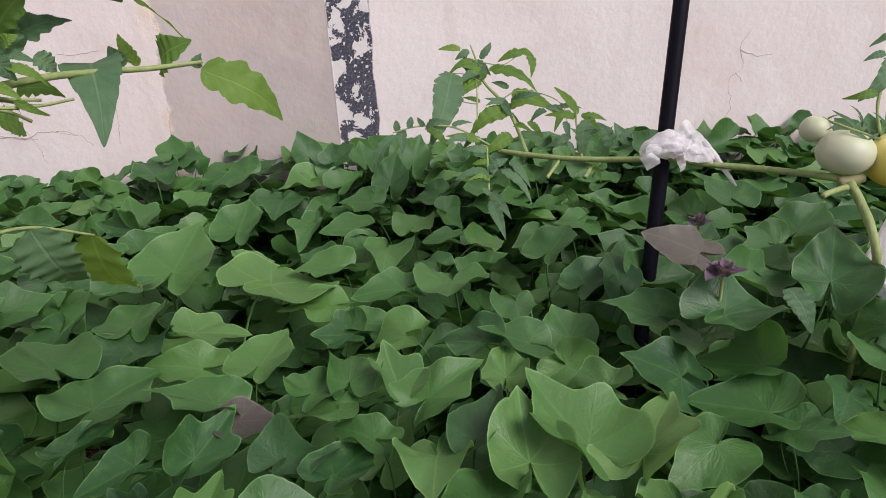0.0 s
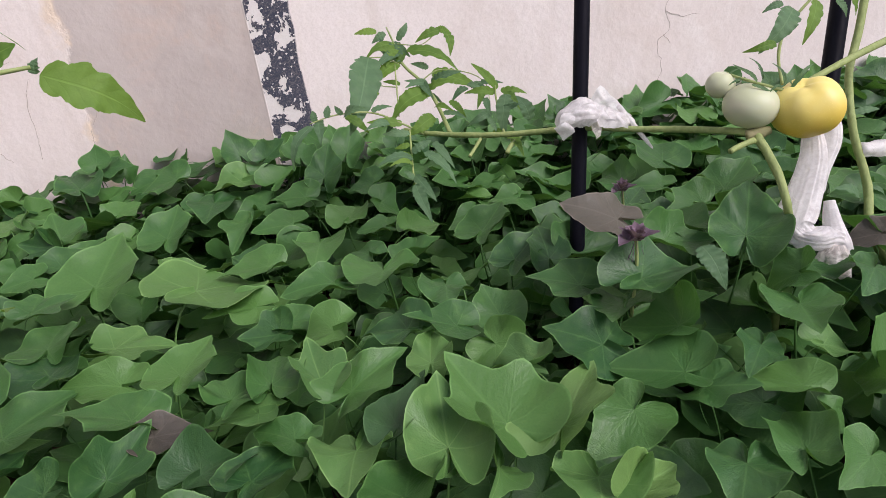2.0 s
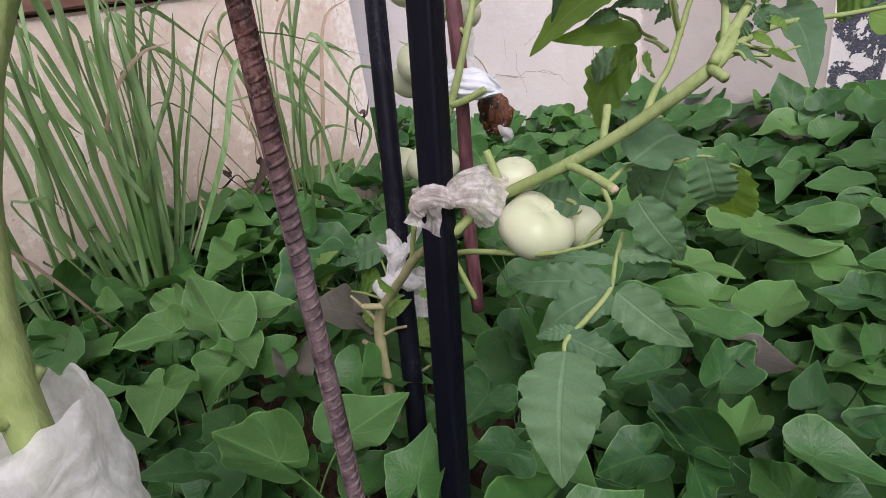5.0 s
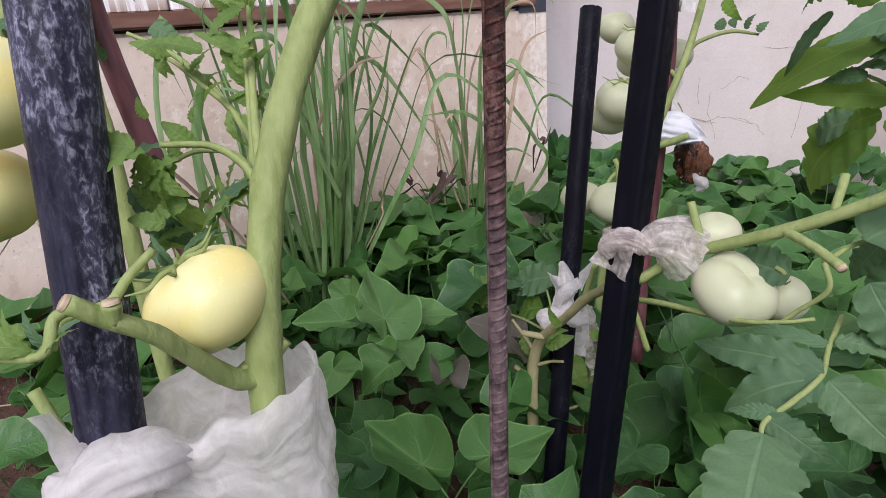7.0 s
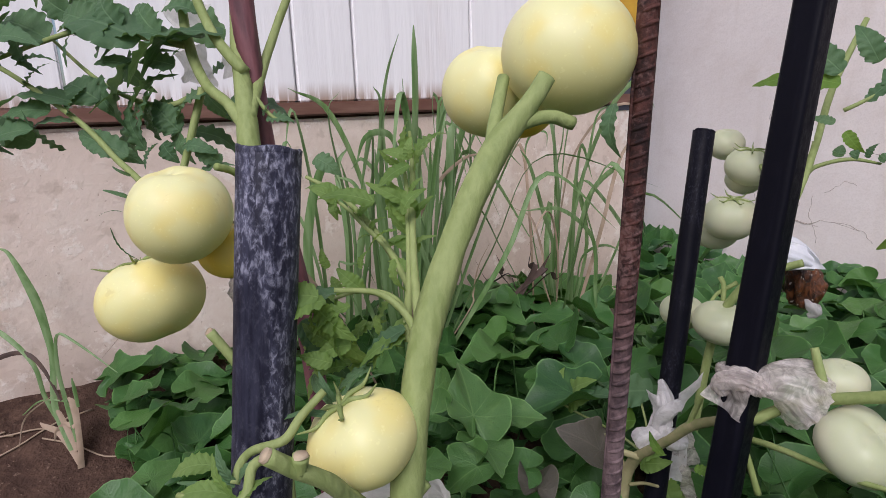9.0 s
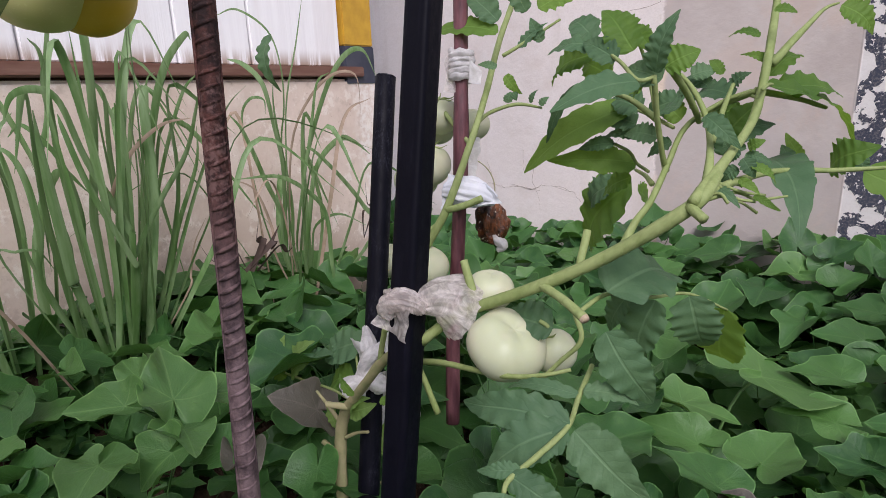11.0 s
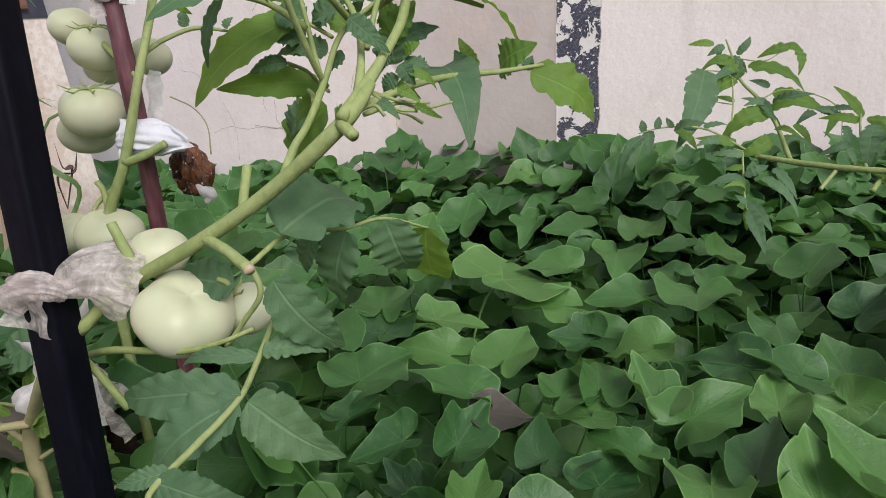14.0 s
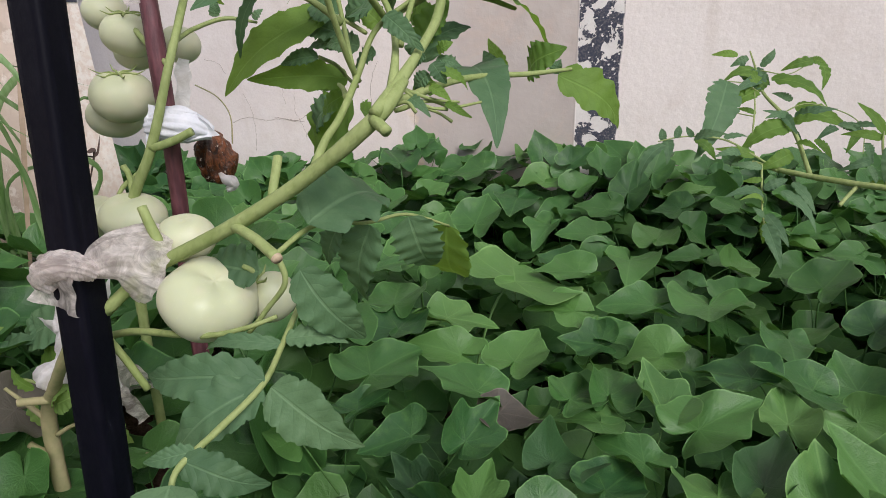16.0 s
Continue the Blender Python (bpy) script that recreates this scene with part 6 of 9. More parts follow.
leaflet(sh, (-0.603, -0.037, 0.557), (-0.601, -0.017, 0.565), 0.35, TLEAF_YOUNG)
leaflet(sh, (-0.608, -0.037, 0.570), (-0.600, -0.025, 0.549), 0.4, TLEAF_YOUNG)
leaflet(sh, (-0.600, -0.024, 0.570), (-0.593, -0.008, 0.554), 0.35, TLEAF_YOUNG)
leaflet(sh, (-0.595, -0.013, 0.572), (-0.594, 0.004, 0.579), 0.4, TLEAF_YOUNG)
leaflet(sh, (-0.589, -0.010, 0.557), (-0.599, -0.027, 0.541), 0.35, TLEAF_YOUNG)
leaflet(sh, (-0.599, -0.029, 0.558), (-0.606, -0.042, 0.538), 0.3, TLEAF_YOUNG)
leaflet(sh, (-0.594, -0.007, 0.580), (-0.598, -0.014, 0.561), 0.35, TLEAF_YOUNG)
leaflet(sh, (-0.591, 0.006, 0.591), (-0.594, -0.002, 0.569), 0.4, TLEAF_YOUNG)
sh = stem(p3, [(-0.540, -0.003, 0.570, 0.0028), (-0.550, -0.001, 0.586, 0.0022), (-0.559, -0.003, 0.596, 0.0020), (-0.569, -0.012, 0.604, 0.0017), (-0.576, -0.031, 0.607, 0.0014)], STEM, "side_shoot")
leaflet(sh, (-0.576, -0.042, 0.605), (-0.580, -0.059, 0.601), 0.45, TLEAF_YOUNG)
leaflet(sh, (-0.575, -0.041, 0.603), (-0.574, -0.041, 0.585), 0.5, TLEAF_YOUNG)
leaflet(sh, (-0.581, -0.032, 0.587), (-0.573, -0.015, 0.564), 0.3, TLEAF_YOUNG)
leaflet(sh, (-0.565, 0.003, 0.588), (-0.573, -0.011, 0.569), 0.3, TLEAF_YOUNG)
leaflet(sh, (-0.579, -0.034, 0.579), (-0.590, -0.045, 0.588), 0.4, TLEAF_YOUNG)
leaflet(sh, (-0.579, -0.024, 0.565), (-0.591, -0.043, 0.564), 0.3, TLEAF_YOUNG)
leaflet(sh, (-0.579, -0.009, 0.588), (-0.567, -0.001, 0.571), 0.28, TLEAF_YOUNG)
sh = stem(p3, [(-0.541, -0.002, 0.569, 0.0030), (-0.566, 0.009, 0.601, 0.0024), (-0.588, 0.020, 0.625, 0.0020), (-0.617, 0.037, 0.661, 0.0016), (-0.623, 0.039, 0.679, 0.0010)], STEM, "side_shoot")
leaflet(sh, (-0.598, 0.026, 0.630), (-0.614, 0.017, 0.653), 0.5, TLEAF_YOUNG)
leaflet(sh, (-0.615, 0.035, 0.655), (-0.614, 0.053, 0.680), 0.25, TLEAF_YOUNG)
leaflet(sh, (-0.618, 0.036, 0.664), (-0.629, 0.023, 0.669), 0.3, TLEAF_YOUNG)
leaflet(sh, (-0.617, 0.037, 0.664), (-0.626, 0.038, 0.686), 0.5, TLEAF_YOUNG)
leaflet(sh, (-0.592, 0.026, 0.615), (-0.604, 0.013, 0.622), 0.5, TLEAF_YOUNG)
leaflet(sh, (-0.599, 0.029, 0.635), (-0.610, 0.017, 0.643), 0.5, TLEAF_YOUNG)
leaflet(sh, (-0.581, 0.018, 0.606), (-0.601, 0.010, 0.611), 0.2, TLEAF_YOUNG)
sh = stem(p3, [(-0.578, 0.016, 0.595, 0.0022), (-0.606, 0.009, 0.622, 0.0020), (-0.634, -0.001, 0.643, 0.0016), (-0.649, -0.017, 0.655, 0.0010)], STEM, "side_shoot")
leaflet(sh, (-0.634, -0.001, 0.643), (-0.648, -0.018, 0.650), 0.3, TLEAF_YOUNG)
leaflet(sh, (-0.640, -0.008, 0.646), (-0.632, -0.004, 0.633), 0.3, TLEAF_YOUNG)
leaflet(sh, (-0.621, 0.005, 0.634), (-0.622, 0.020, 0.647), 0.25, TLEAF_YOUNG)
leaflet(sh, (-0.602, 0.027, 0.662), (-0.608, 0.009, 0.651), 0.35, TLEAF_YOUNG)
leaflet(sh, (-0.602, 0.031, 0.670), (-0.595, 0.049, 0.680), 0.4, TLEAF_YOUNG)
leaflet(sh, (-0.603, 0.028, 0.665), (-0.605, 0.030, 0.677), 0.4, TLEAF_YOUNG)
leaflet(sh, (-0.598, 0.003, 0.644), (-0.614, -0.023, 0.649), 0.3, TLEAF_YOUNG)
leaflet(sh, (-0.590, 0.015, 0.637), (-0.587, 0.028, 0.651), 0.35, TLEAF_YOUNG)
leaflet(sh, (-0.589, 0.011, 0.629), (-0.595, -0.004, 0.621), 0.35, TLEAF_YOUNG)
leaflet(sh, (-0.566, -0.027, 0.601), (-0.572, -0.046, 0.589), 0.4, TLEAF_YOUNG)
leaflet(sh, (-0.563, -0.040, 0.607), (-0.567, -0.062, 0.600), 0.5, TLEAF_YOUNG)
leaflet(sh, (-0.568, -0.032, 0.599), (-0.561, -0.034, 0.572), 0.35, TLEAF_YOUNG)
leaflet(sh, (-0.559, -0.002, 0.582), (-0.567, -0.025, 0.570), 0.3, TLEAF_YOUNG)
leaflet(sh, (-0.564, -0.039, 0.575), (-0.573, -0.052, 0.579), 0.4, TLEAF_YOUNG)
leaflet(sh, (-0.573, -0.017, 0.605), (-0.582, -0.027, 0.616), 0.4, TLEAF_YOUNG)
leaflet(sh, (-0.578, 0.003, 0.617), (-0.572, 0.005, 0.600), 0.3, TLEAF_YOUNG)
leaflet(sh, (-0.564, -0.043, 0.609), (-0.577, -0.059, 0.609), 0.5, TLEAF_YOUNG)
leaflet(sh, (-0.574, -0.042, 0.603), (-0.557, -0.030, 0.586), 0.4, TLEAF_YOUNG)
leaflet(sh, (-0.566, -0.028, 0.581), (-0.576, -0.044, 0.576), 0.4, TLEAF_YOUNG)
leaflet(sh, (-0.561, -0.001, 0.584), (-0.566, -0.019, 0.566), 0.35, TLEAF_YOUNG)
leaflet(sh, (-0.575, -0.033, 0.619), (-0.580, -0.035, 0.628), 0.4, TLEAF_YOUNG)
leaflet(sh, (-0.584, -0.013, 0.613), (-0.585, -0.009, 0.622), 0.4, TLEAF_YOUNG)
leaflet(sh, (-0.574, -0.029, 0.567), (-0.582, -0.043, 0.561), 0.4, TLEAF_YOUNG)
sh = stem(p3, [(-0.516, -0.080, 0.567, 0.0022), (-0.515, -0.089, 0.566, 0.0020), (-0.510, -0.096, 0.557, 0.0018), (-0.523, -0.115, 0.559, 0.0012)], STEM, "side_shoot")
leaflet(sh, (-0.511, -0.097, 0.557), (-0.521, -0.103, 0.572), 0.22, TLEAF_YOUNG)
leaflet(sh, (-0.512, -0.098, 0.559), (-0.524, -0.116, 0.559), 0.3, TLEAF_YOUNG)
leaflet(sh, (-0.510, -0.096, 0.558), (-0.511, -0.084, 0.563), 0.3, TLEAF_YOUNG)
stem(p3, [(-0.592, -0.097, 0.447, 0.0030), (-0.605, -0.100, 0.475, 0.0030), (-0.617, -0.105, 0.496, 0.0032)], STEM, "stub")

# tomato plant behind the lime-stained pipe
p4 = empty("tomato_plant", "bushy tomato plant with yellow-green fruit cluster", "tomato plant", (-0.70, -0.03, 0.12))
stem(p4, [(-0.680, -0.030, 0.100, 0.0055), (-0.700, -0.035, 0.400, 0.0055), (-0.714, -0.030, 0.580, 0.0060), (-0.734, -0.028, 0.627, 0.0075), (-0.751, -0.024, 0.669, 0.0085), (-0.771, -0.019, 0.703, 0.0070), (-0.792, -0.015, 0.740, 0.0060), (-0.815, -0.006, 0.790, 0.0050), (-0.852, 0.008, 0.854, 0.0040)], STEM, "main_stem")
stem(p4, [(-0.757, -0.023, 0.680, 0.0054), (-0.776, -0.030, 0.698, 0.0042), (-0.797, -0.040, 0.713, 0.0038), (-0.822, -0.045, 0.743, 0.0040), (-0.849, -0.043, 0.794, 0.0030)], STEM, "branch")
stem(p4, [(-0.757, -0.020, 0.688, 0.0042), (-0.779, -0.005, 0.715, 0.0038), (-0.792, 0.012, 0.748, 0.0034), (-0.805, 0.037, 0.794, 0.0030)], STEM, "branch")
stem(p4, [(-0.775, -0.016, 0.721, 0.0045), (-0.790, -0.029, 0.743, 0.0040), (-0.813, -0.035, 0.769, 0.0036), (-0.824, -0.039, 0.798, 0.0030)], STEM, "branch")
stem(p4, [(-0.664, -0.057, 0.525, 0.0032), (-0.670, -0.067, 0.546, 0.0030), (-0.675, -0.077, 0.563, 0.0031)], STEM, "stub")
stem(p4, [(-0.675, -0.077, 0.563, 0.0029), (-0.675, -0.078, 0.564, 0.0026)], CUT, "cut_end")
tomato(p4, (-0.713, -0.080, 0.631), 0.0324, YELLOW_TOM, 0.95, ribs=0.02)
tomato(p4, (-0.755, -0.101, 0.568), 0.0352, YELLOW_TOM, 0.84, ribs=0.03, calyx=True, axis=(-0.3, -0.2, 1.0))
tomato(p4, (-0.731, -0.050, 0.599), 0.0213, RIPE_TOM, 0.9)
stem(p4, [(-0.747, -0.030, 0.646, 0.0030), (-0.743, -0.040, 0.653, 0.0026), (-0.738, -0.051, 0.657, 0.0026)], STEM, "truss")
lf = stem(p4, [(-0.810, -0.041, 0.711, 0.0030), (-0.803, -0.074, 0.633, 0.0028), (-0.835, -0.100, 0.652, 0.0026), (-0.872, -0.125, 0.687, 0.0024), (-0.917, -0.164, 0.724, 0.0020), (-0.958, -0.200, 0.751, 0.0016), (-0.991, -0.227, 0.772, 0.0010)], STEM, "compound_leaf")
leaflet(lf, (-0.928, -0.178, 0.733), (-0.927, -0.207, 0.680), 0.4, TLEAF)
leaflet(lf, (-0.926, -0.174, 0.735), (-0.936, -0.166, 0.779), 0.4, TLEAF)
leaflet(lf, (-0.914, -0.161, 0.717), (-0.909, -0.142, 0.738), 0.6, TLEAF)
leaflet(lf, (-0.893, -0.145, 0.698), (-0.920, -0.185, 0.696), 0.4, TLEAF)
leaflet(lf, (-0.879, -0.134, 0.694), (-0.879, -0.120, 0.717), 0.6, TLEAF)
leaflet(lf, (-0.871, -0.118, 0.695), (-0.842, -0.077, 0.712), 0.12, TLEAF)
leaflet(lf, (-0.951, -0.194, 0.742), (-0.957, -0.224, 0.707), 0.4, TLEAF)
leaflet(lf, (-0.951, -0.188, 0.750), (-0.936, -0.154, 0.762), 0.3, TLEAF)
leaflet(lf, (-0.848, -0.097, 0.661), (-0.886, -0.132, 0.682), 0.3, TLEAF)
leaflet(lf, (-0.842, -0.084, 0.665), (-0.859, -0.088, 0.713), 0.4, TLEAF)
leaflet(lf, (-0.827, -0.073, 0.673), (-0.842, -0.069, 0.728), 0.4, TLEAF)
leaflet(lf, (-0.822, -0.060, 0.679), (-0.838, -0.075, 0.703), 0.6, TLEAF)
leaflet(lf, (-0.808, -0.062, 0.671), (-0.796, -0.042, 0.668), 0.4, TLEAF)
leaflet(lf, (-0.888, -0.131, 0.689), (-0.905, -0.168, 0.680), 0.25, TLEAF)
lf = stem(p4, [(-0.822, -0.045, 0.743, 0.0028), (-0.850, -0.070, 0.751, 0.0026), (-0.884, -0.102, 0.763, 0.0024), (-0.915, -0.143, 0.753, 0.0020), (-0.942, -0.178, 0.741, 0.0016)], STEM, "compound_leaf")
leaflet(lf, (-0.789, -0.025, 0.749), (-0.838, -0.083, 0.726), 0.32, TLEAF)
leaflet(lf, (-0.834, -0.045, 0.744), (-0.879, -0.105, 0.744), 0.3, TLEAF)
leaflet(lf, (-0.884, -0.102, 0.763), (-0.914, -0.127, 0.777), 0.6, TLEAF)
leaflet(lf, (-0.906, -0.121, 0.761), (-0.902, -0.131, 0.733), 0.3, TLEAF)
leaflet(lf, (-0.866, -0.088, 0.732), (-0.838, -0.052, 0.744), 0.16, TLEAF)
leaflet(lf, (-0.913, -0.138, 0.755), (-0.950, -0.171, 0.776), 0.5, TLEAF)
leaflet(lf, (-0.931, -0.151, 0.753), (-0.957, -0.189, 0.768), 0.4, TLEAF)
leaflet(lf, (-0.847, -0.062, 0.753), (-0.875, -0.075, 0.781), 0.5, TLEAF)
leaflet(lf, (-0.863, -0.088, 0.759), (-0.890, -0.097, 0.791), 0.5, TLEAF)
leaflet(lf, (-0.824, -0.035, 0.767), (-0.840, -0.060, 0.772), 0.7, TLEAF)
leaflet(lf, (-0.861, -0.081, 0.729), (-0.880, -0.111, 0.735), 0.3, TLEAF)
leaflet(lf, (-0.939, -0.169, 0.745), (-0.953, -0.204, 0.729), 0.4, TLEAF)
leaflet(lf, (-0.807, -0.038, 0.709), (-0.825, -0.063, 0.686), 0.6, TLEAF)
lf = stem(p4, [(-0.767, -0.012, 0.703, 0.0016), (-0.758, -0.004, 0.689, 0.0014), (-0.751, 0.006, 0.684, 0.0010)], STEM, "compound_leaf")
leaflet(lf, (-0.759, -0.008, 0.687), (-0.749, 0.010, 0.686), 0.5, TLEAF)
leaflet(lf, (-0.761, -0.009, 0.689), (-0.761, -0.004, 0.699), 0.5, TLEAF)
leaflet(lf, (-0.716, 0.012, 0.660), (-0.704, 0.026, 0.648), 0.5, TLEAF)
leaflet(lf, (-0.758, -0.009, 0.643), (-0.771, -0.019, 0.667), 0.4, TLEAF)
leaflet(lf, (-0.796, -0.053, 0.648), (-0.785, -0.029, 0.655), 0.35, TLEAF)
leaflet(lf, (-0.789, -0.037, 0.655), (-0.805, -0.056, 0.671), 0.4, TLEAF)
leaflet(lf, (-0.731, 0.323, 0.689), (-0.719, 0.316, 0.638), 0.3, TLEAF)
leaflet(lf, (-0.852, -0.075, 0.750), (-0.914, -0.132, 0.769), 0.42, TLEAF)
leaflet(lf, (-0.811, -0.034, 0.749), (-0.847, -0.093, 0.720), 0.42, TLEAF)
leaflet(lf, (-0.827, -0.073, 0.712), (-0.825, -0.091, 0.675), 0.5, TLEAF)
leaflet(lf, (-0.940, -0.192, 0.745), (-0.927, -0.208, 0.679), 0.42, TLEAF)
leaflet(lf, (-0.884, -0.126, 0.703), (-0.931, -0.189, 0.704), 0.26, TLEAF)
leaflet(lf, (-0.816, -0.077, 0.671), (-0.818, -0.090, 0.653), 0.5, TLEAF)
leaflet(lf, (-0.801, -0.061, 0.669), (-0.783, -0.042, 0.664), 0.36, TLEAF)
leaflet(lf, (-0.815, -0.074, 0.671), (-0.806, -0.066, 0.656), 0.6, TLEAF)
leaflet(lf, (-0.865, -0.087, 0.731), (-0.851, -0.095, 0.673), 0.5, TLEAF)
leaflet(lf, (-0.948, -0.197, 0.763), (-0.939, -0.178, 0.767), 0.4, TLEAF)
leaflet(lf, (-0.875, -0.110, 0.705), (-0.899, -0.133, 0.720), 0.6, TLEAF)
leaflet(lf, (-0.886, -0.108, 0.723), (-0.867, -0.103, 0.692), 0.5, TLEAF)
lf = stem(p4, [(-0.818, -0.035, 0.712, 0.0026), (-0.843, -0.067, 0.699, 0.0022), (-0.895, -0.105, 0.719, 0.0018), (-0.960, -0.148, 0.774, 0.0012)], STEM, "compound_leaf")
leaflet(lf, (-0.903, -0.153, 0.785), (-0.906, -0.179, 0.770), 0.48, TLEAF)
leaflet(lf, (-0.842, -0.054, 0.688), (-0.810, -0.057, 0.655), 0.32, TLEAF)
leaflet(lf, (-0.970, -0.184, 0.668), (-0.943, -0.152, 0.707), 0.36, TLEAF)
leaflet(lf, (-0.842, -0.091, 0.695), (-0.840, -0.056, 0.726), 0.43, TLEAF)
leaflet(lf, (-0.974, -0.094, 0.787), (-1.019, -0.128, 0.787), 0.41, TLEAF)
leaflet(lf, (-0.965, -0.164, 0.670), (-0.998, -0.209, 0.694), 0.38, TLEAF)
leaflet(lf, (-0.938, -0.081, 0.743), (-0.890, -0.070, 0.712), 0.31, TLEAF)
leaflet(lf, (-0.886, -0.077, 0.760), (-0.945, -0.112, 0.774), 0.34, TLEAF)
leaflet(lf, (-0.915, -0.119, 0.774), (-0.952, -0.139, 0.801), 0.36, TLEAF)
leaflet(lf, (-0.861, -0.108, 0.671), (-0.862, -0.086, 0.653), 0.42, TLEAF)
leaflet(lf, (-0.893, -0.159, 0.754), (-0.892, -0.148, 0.725), 0.48, TLEAF)
leaflet(lf, (-0.826, -0.021, 0.691), (-0.840, 0.016, 0.695), 0.46, TLEAF)
leaflet(lf, (-0.885, -0.139, 0.667), (-0.888, -0.167, 0.697), 0.39, TLEAF)
leaflet(lf, (-0.899, -0.179, 0.748), (-0.848, -0.145, 0.749), 0.33, TLEAF)
leaflet(lf, (-0.935, -0.033, 0.753), (-0.928, -0.048, 0.724), 0.34, TLEAF)
leaflet(lf, (-0.936, -0.188, 0.795), (-0.882, -0.171, 0.758), 0.4, TLEAF)
leaflet(lf, (-1.020, -0.196, 0.734), (-1.023, -0.183, 0.771), 0.35, TLEAF)
leaflet(lf, (-0.987, -0.113, 0.810), (-1.027, -0.149, 0.799), 0.4, TLEAF)
leaflet(lf, (-0.944, -0.200, 0.769), (-0.965, -0.206, 0.743), 0.33, TLEAF)
leaflet(lf, (-0.942, -0.216, 0.672), (-1.005, -0.266, 0.693), 0.43, TLEAF)
leaflet(lf, (-0.837, -0.056, 0.691), (-0.878, -0.083, 0.691), 0.48, TLEAF)
leaflet(lf, (-0.880, -0.007, 0.752), (-0.925, -0.024, 0.794), 0.41, TLEAF)
leaflet(lf, (-0.938, -0.074, 0.701), (-0.902, -0.092, 0.654), 0.49, TLEAF)
leaflet(lf, (-0.810, -0.022, 0.700), (-0.810, 0.031, 0.685), 0.43, TLEAF)
leaflet(lf, (-1.010, -0.197, 0.791), (-1.069, -0.226, 0.828), 0.34, TLEAF)
leaflet(lf, (-0.911, -0.221, 0.675), (-0.907, -0.176, 0.668), 0.46, TLEAF)
leaflet(lf, (-0.882, -0.023, 0.720), (-0.862, 0.003, 0.739), 0.48, TLEAF)
leaflet(lf, (-0.828, -0.056, 0.729), (-0.850, -0.081, 0.735), 0.4, TLEAF)
leaflet(lf, (-0.892, -0.026, 0.711), (-0.873, -0.005, 0.683), 0.3, TLEAF)
leaflet(lf, (-0.847, -0.046, 0.678), (-0.840, -0.009, 0.656), 0.36, TLEAF)
leaflet(lf, (-0.898, -0.163, 0.733), (-0.892, -0.134, 0.738), 0.48, TLEAF)
leaflet(lf, (-0.862, -0.107, 0.737), (-0.880, -0.071, 0.769), 0.34, TLEAF)
leaflet(lf, (-0.886, -0.159, 0.684), (-0.932, -0.205, 0.666), 0.34, TLEAF)
leaflet(p4, (-0.716, -0.106, 0.644), (-0.720, -0.120, 0.650), 0.1, TLEAF)
leaflet(p4, (-0.717, -0.112, 0.636), (-0.718, -0.124, 0.636), 0.1, TLEAF)
leaflet(p4, (-0.706, -0.107, 0.607), (-0.713, -0.121, 0.626), 0.1, TLEAF)
leaflet(p4, (-0.719, -0.104, 0.657), (-0.720, -0.113, 0.663), 0.1, TLEAF)

# tomato plant lying along the bed by the cream wall
p5 = empty("tomato_plant", "trailing tomato plant with golden and green fruit by the wall", "tomato plant", (0.52, 0.80, 0.0))
stem(p5, [(0.530, 0.800, 0.000, 0.0060), (0.525, 0.800, 0.200, 0.0060), (0.500, 0.767, 0.250, 0.0058), (0.494, 0.787, 0.294, 0.0058), (0.479, 0.813, 0.337, 0.0062), (0.474, 0.833, 0.345, 0.0056), (0.414, 0.901, 0.343, 0.0052), (0.349, 0.958, 0.340, 0.0050), (0.285, 0.985, 0.345, 0.0050), (0.177, 1.057, 0.333, 0.0050), (0.100, 1.120, 0.328, 0.0050), (0.036, 1.178, 0.328, 0.0045), (0.000, 1.200, 0.335, 0.0030)], STEM, "main_stem")
stem(p5, [(0.471, 0.814, 0.339, 0.0045), (0.448, 0.808, 0.336, 0.0040), (0.428, 0.797, 0.334, 0.0040)], STEM, "stub")
stem(p5, [(0.467, 0.827, 0.343, 0.0075), (0.484, 0.822, 0.346, 0.0080), (0.497, 0.822, 0.348, 0.0060)], STEM_DRY, "graft_knot")
stem(p5, [(0.202, 1.077, 0.322, 0.0040), (0.181, 1.053, 0.316, 0.0040), (0.168, 1.038, 0.306, 0.0040)], STEM, "stub")
stem(p5, [(0.133, 1.089, 0.325, 0.0030), (0.115, 1.072, 0.309, 0.0030), (0.106, 1.059, 0.303, 0.0030)], STEM, "stub")
sh = stem(p5, [(0.086, 1.164, 0.323, 0.0042), (0.069, 1.219, 0.376, 0.0036), (0.049, 1.255, 0.410, 0.0034), (0.016, 1.292, 0.446, 0.0028), (0.004, 1.331, 0.487, 0.0020), (-0.005, 1.354, 0.514, 0.0014)], STEM, "side_shoot")
leaflet(sh, (-0.048, 1.280, 0.467), (-0.092, 1.146, 0.355), 0.281, TLEAF)
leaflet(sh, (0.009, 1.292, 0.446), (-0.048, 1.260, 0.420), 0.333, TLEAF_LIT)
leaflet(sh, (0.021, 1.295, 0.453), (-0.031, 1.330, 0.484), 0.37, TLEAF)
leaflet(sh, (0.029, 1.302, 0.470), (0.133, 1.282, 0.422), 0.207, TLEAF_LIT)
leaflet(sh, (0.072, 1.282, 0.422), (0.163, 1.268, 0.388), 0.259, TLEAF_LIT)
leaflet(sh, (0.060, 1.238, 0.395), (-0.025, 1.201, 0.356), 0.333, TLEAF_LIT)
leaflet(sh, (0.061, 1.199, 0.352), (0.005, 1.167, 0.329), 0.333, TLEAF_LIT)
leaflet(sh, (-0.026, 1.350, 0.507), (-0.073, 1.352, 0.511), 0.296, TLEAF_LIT)
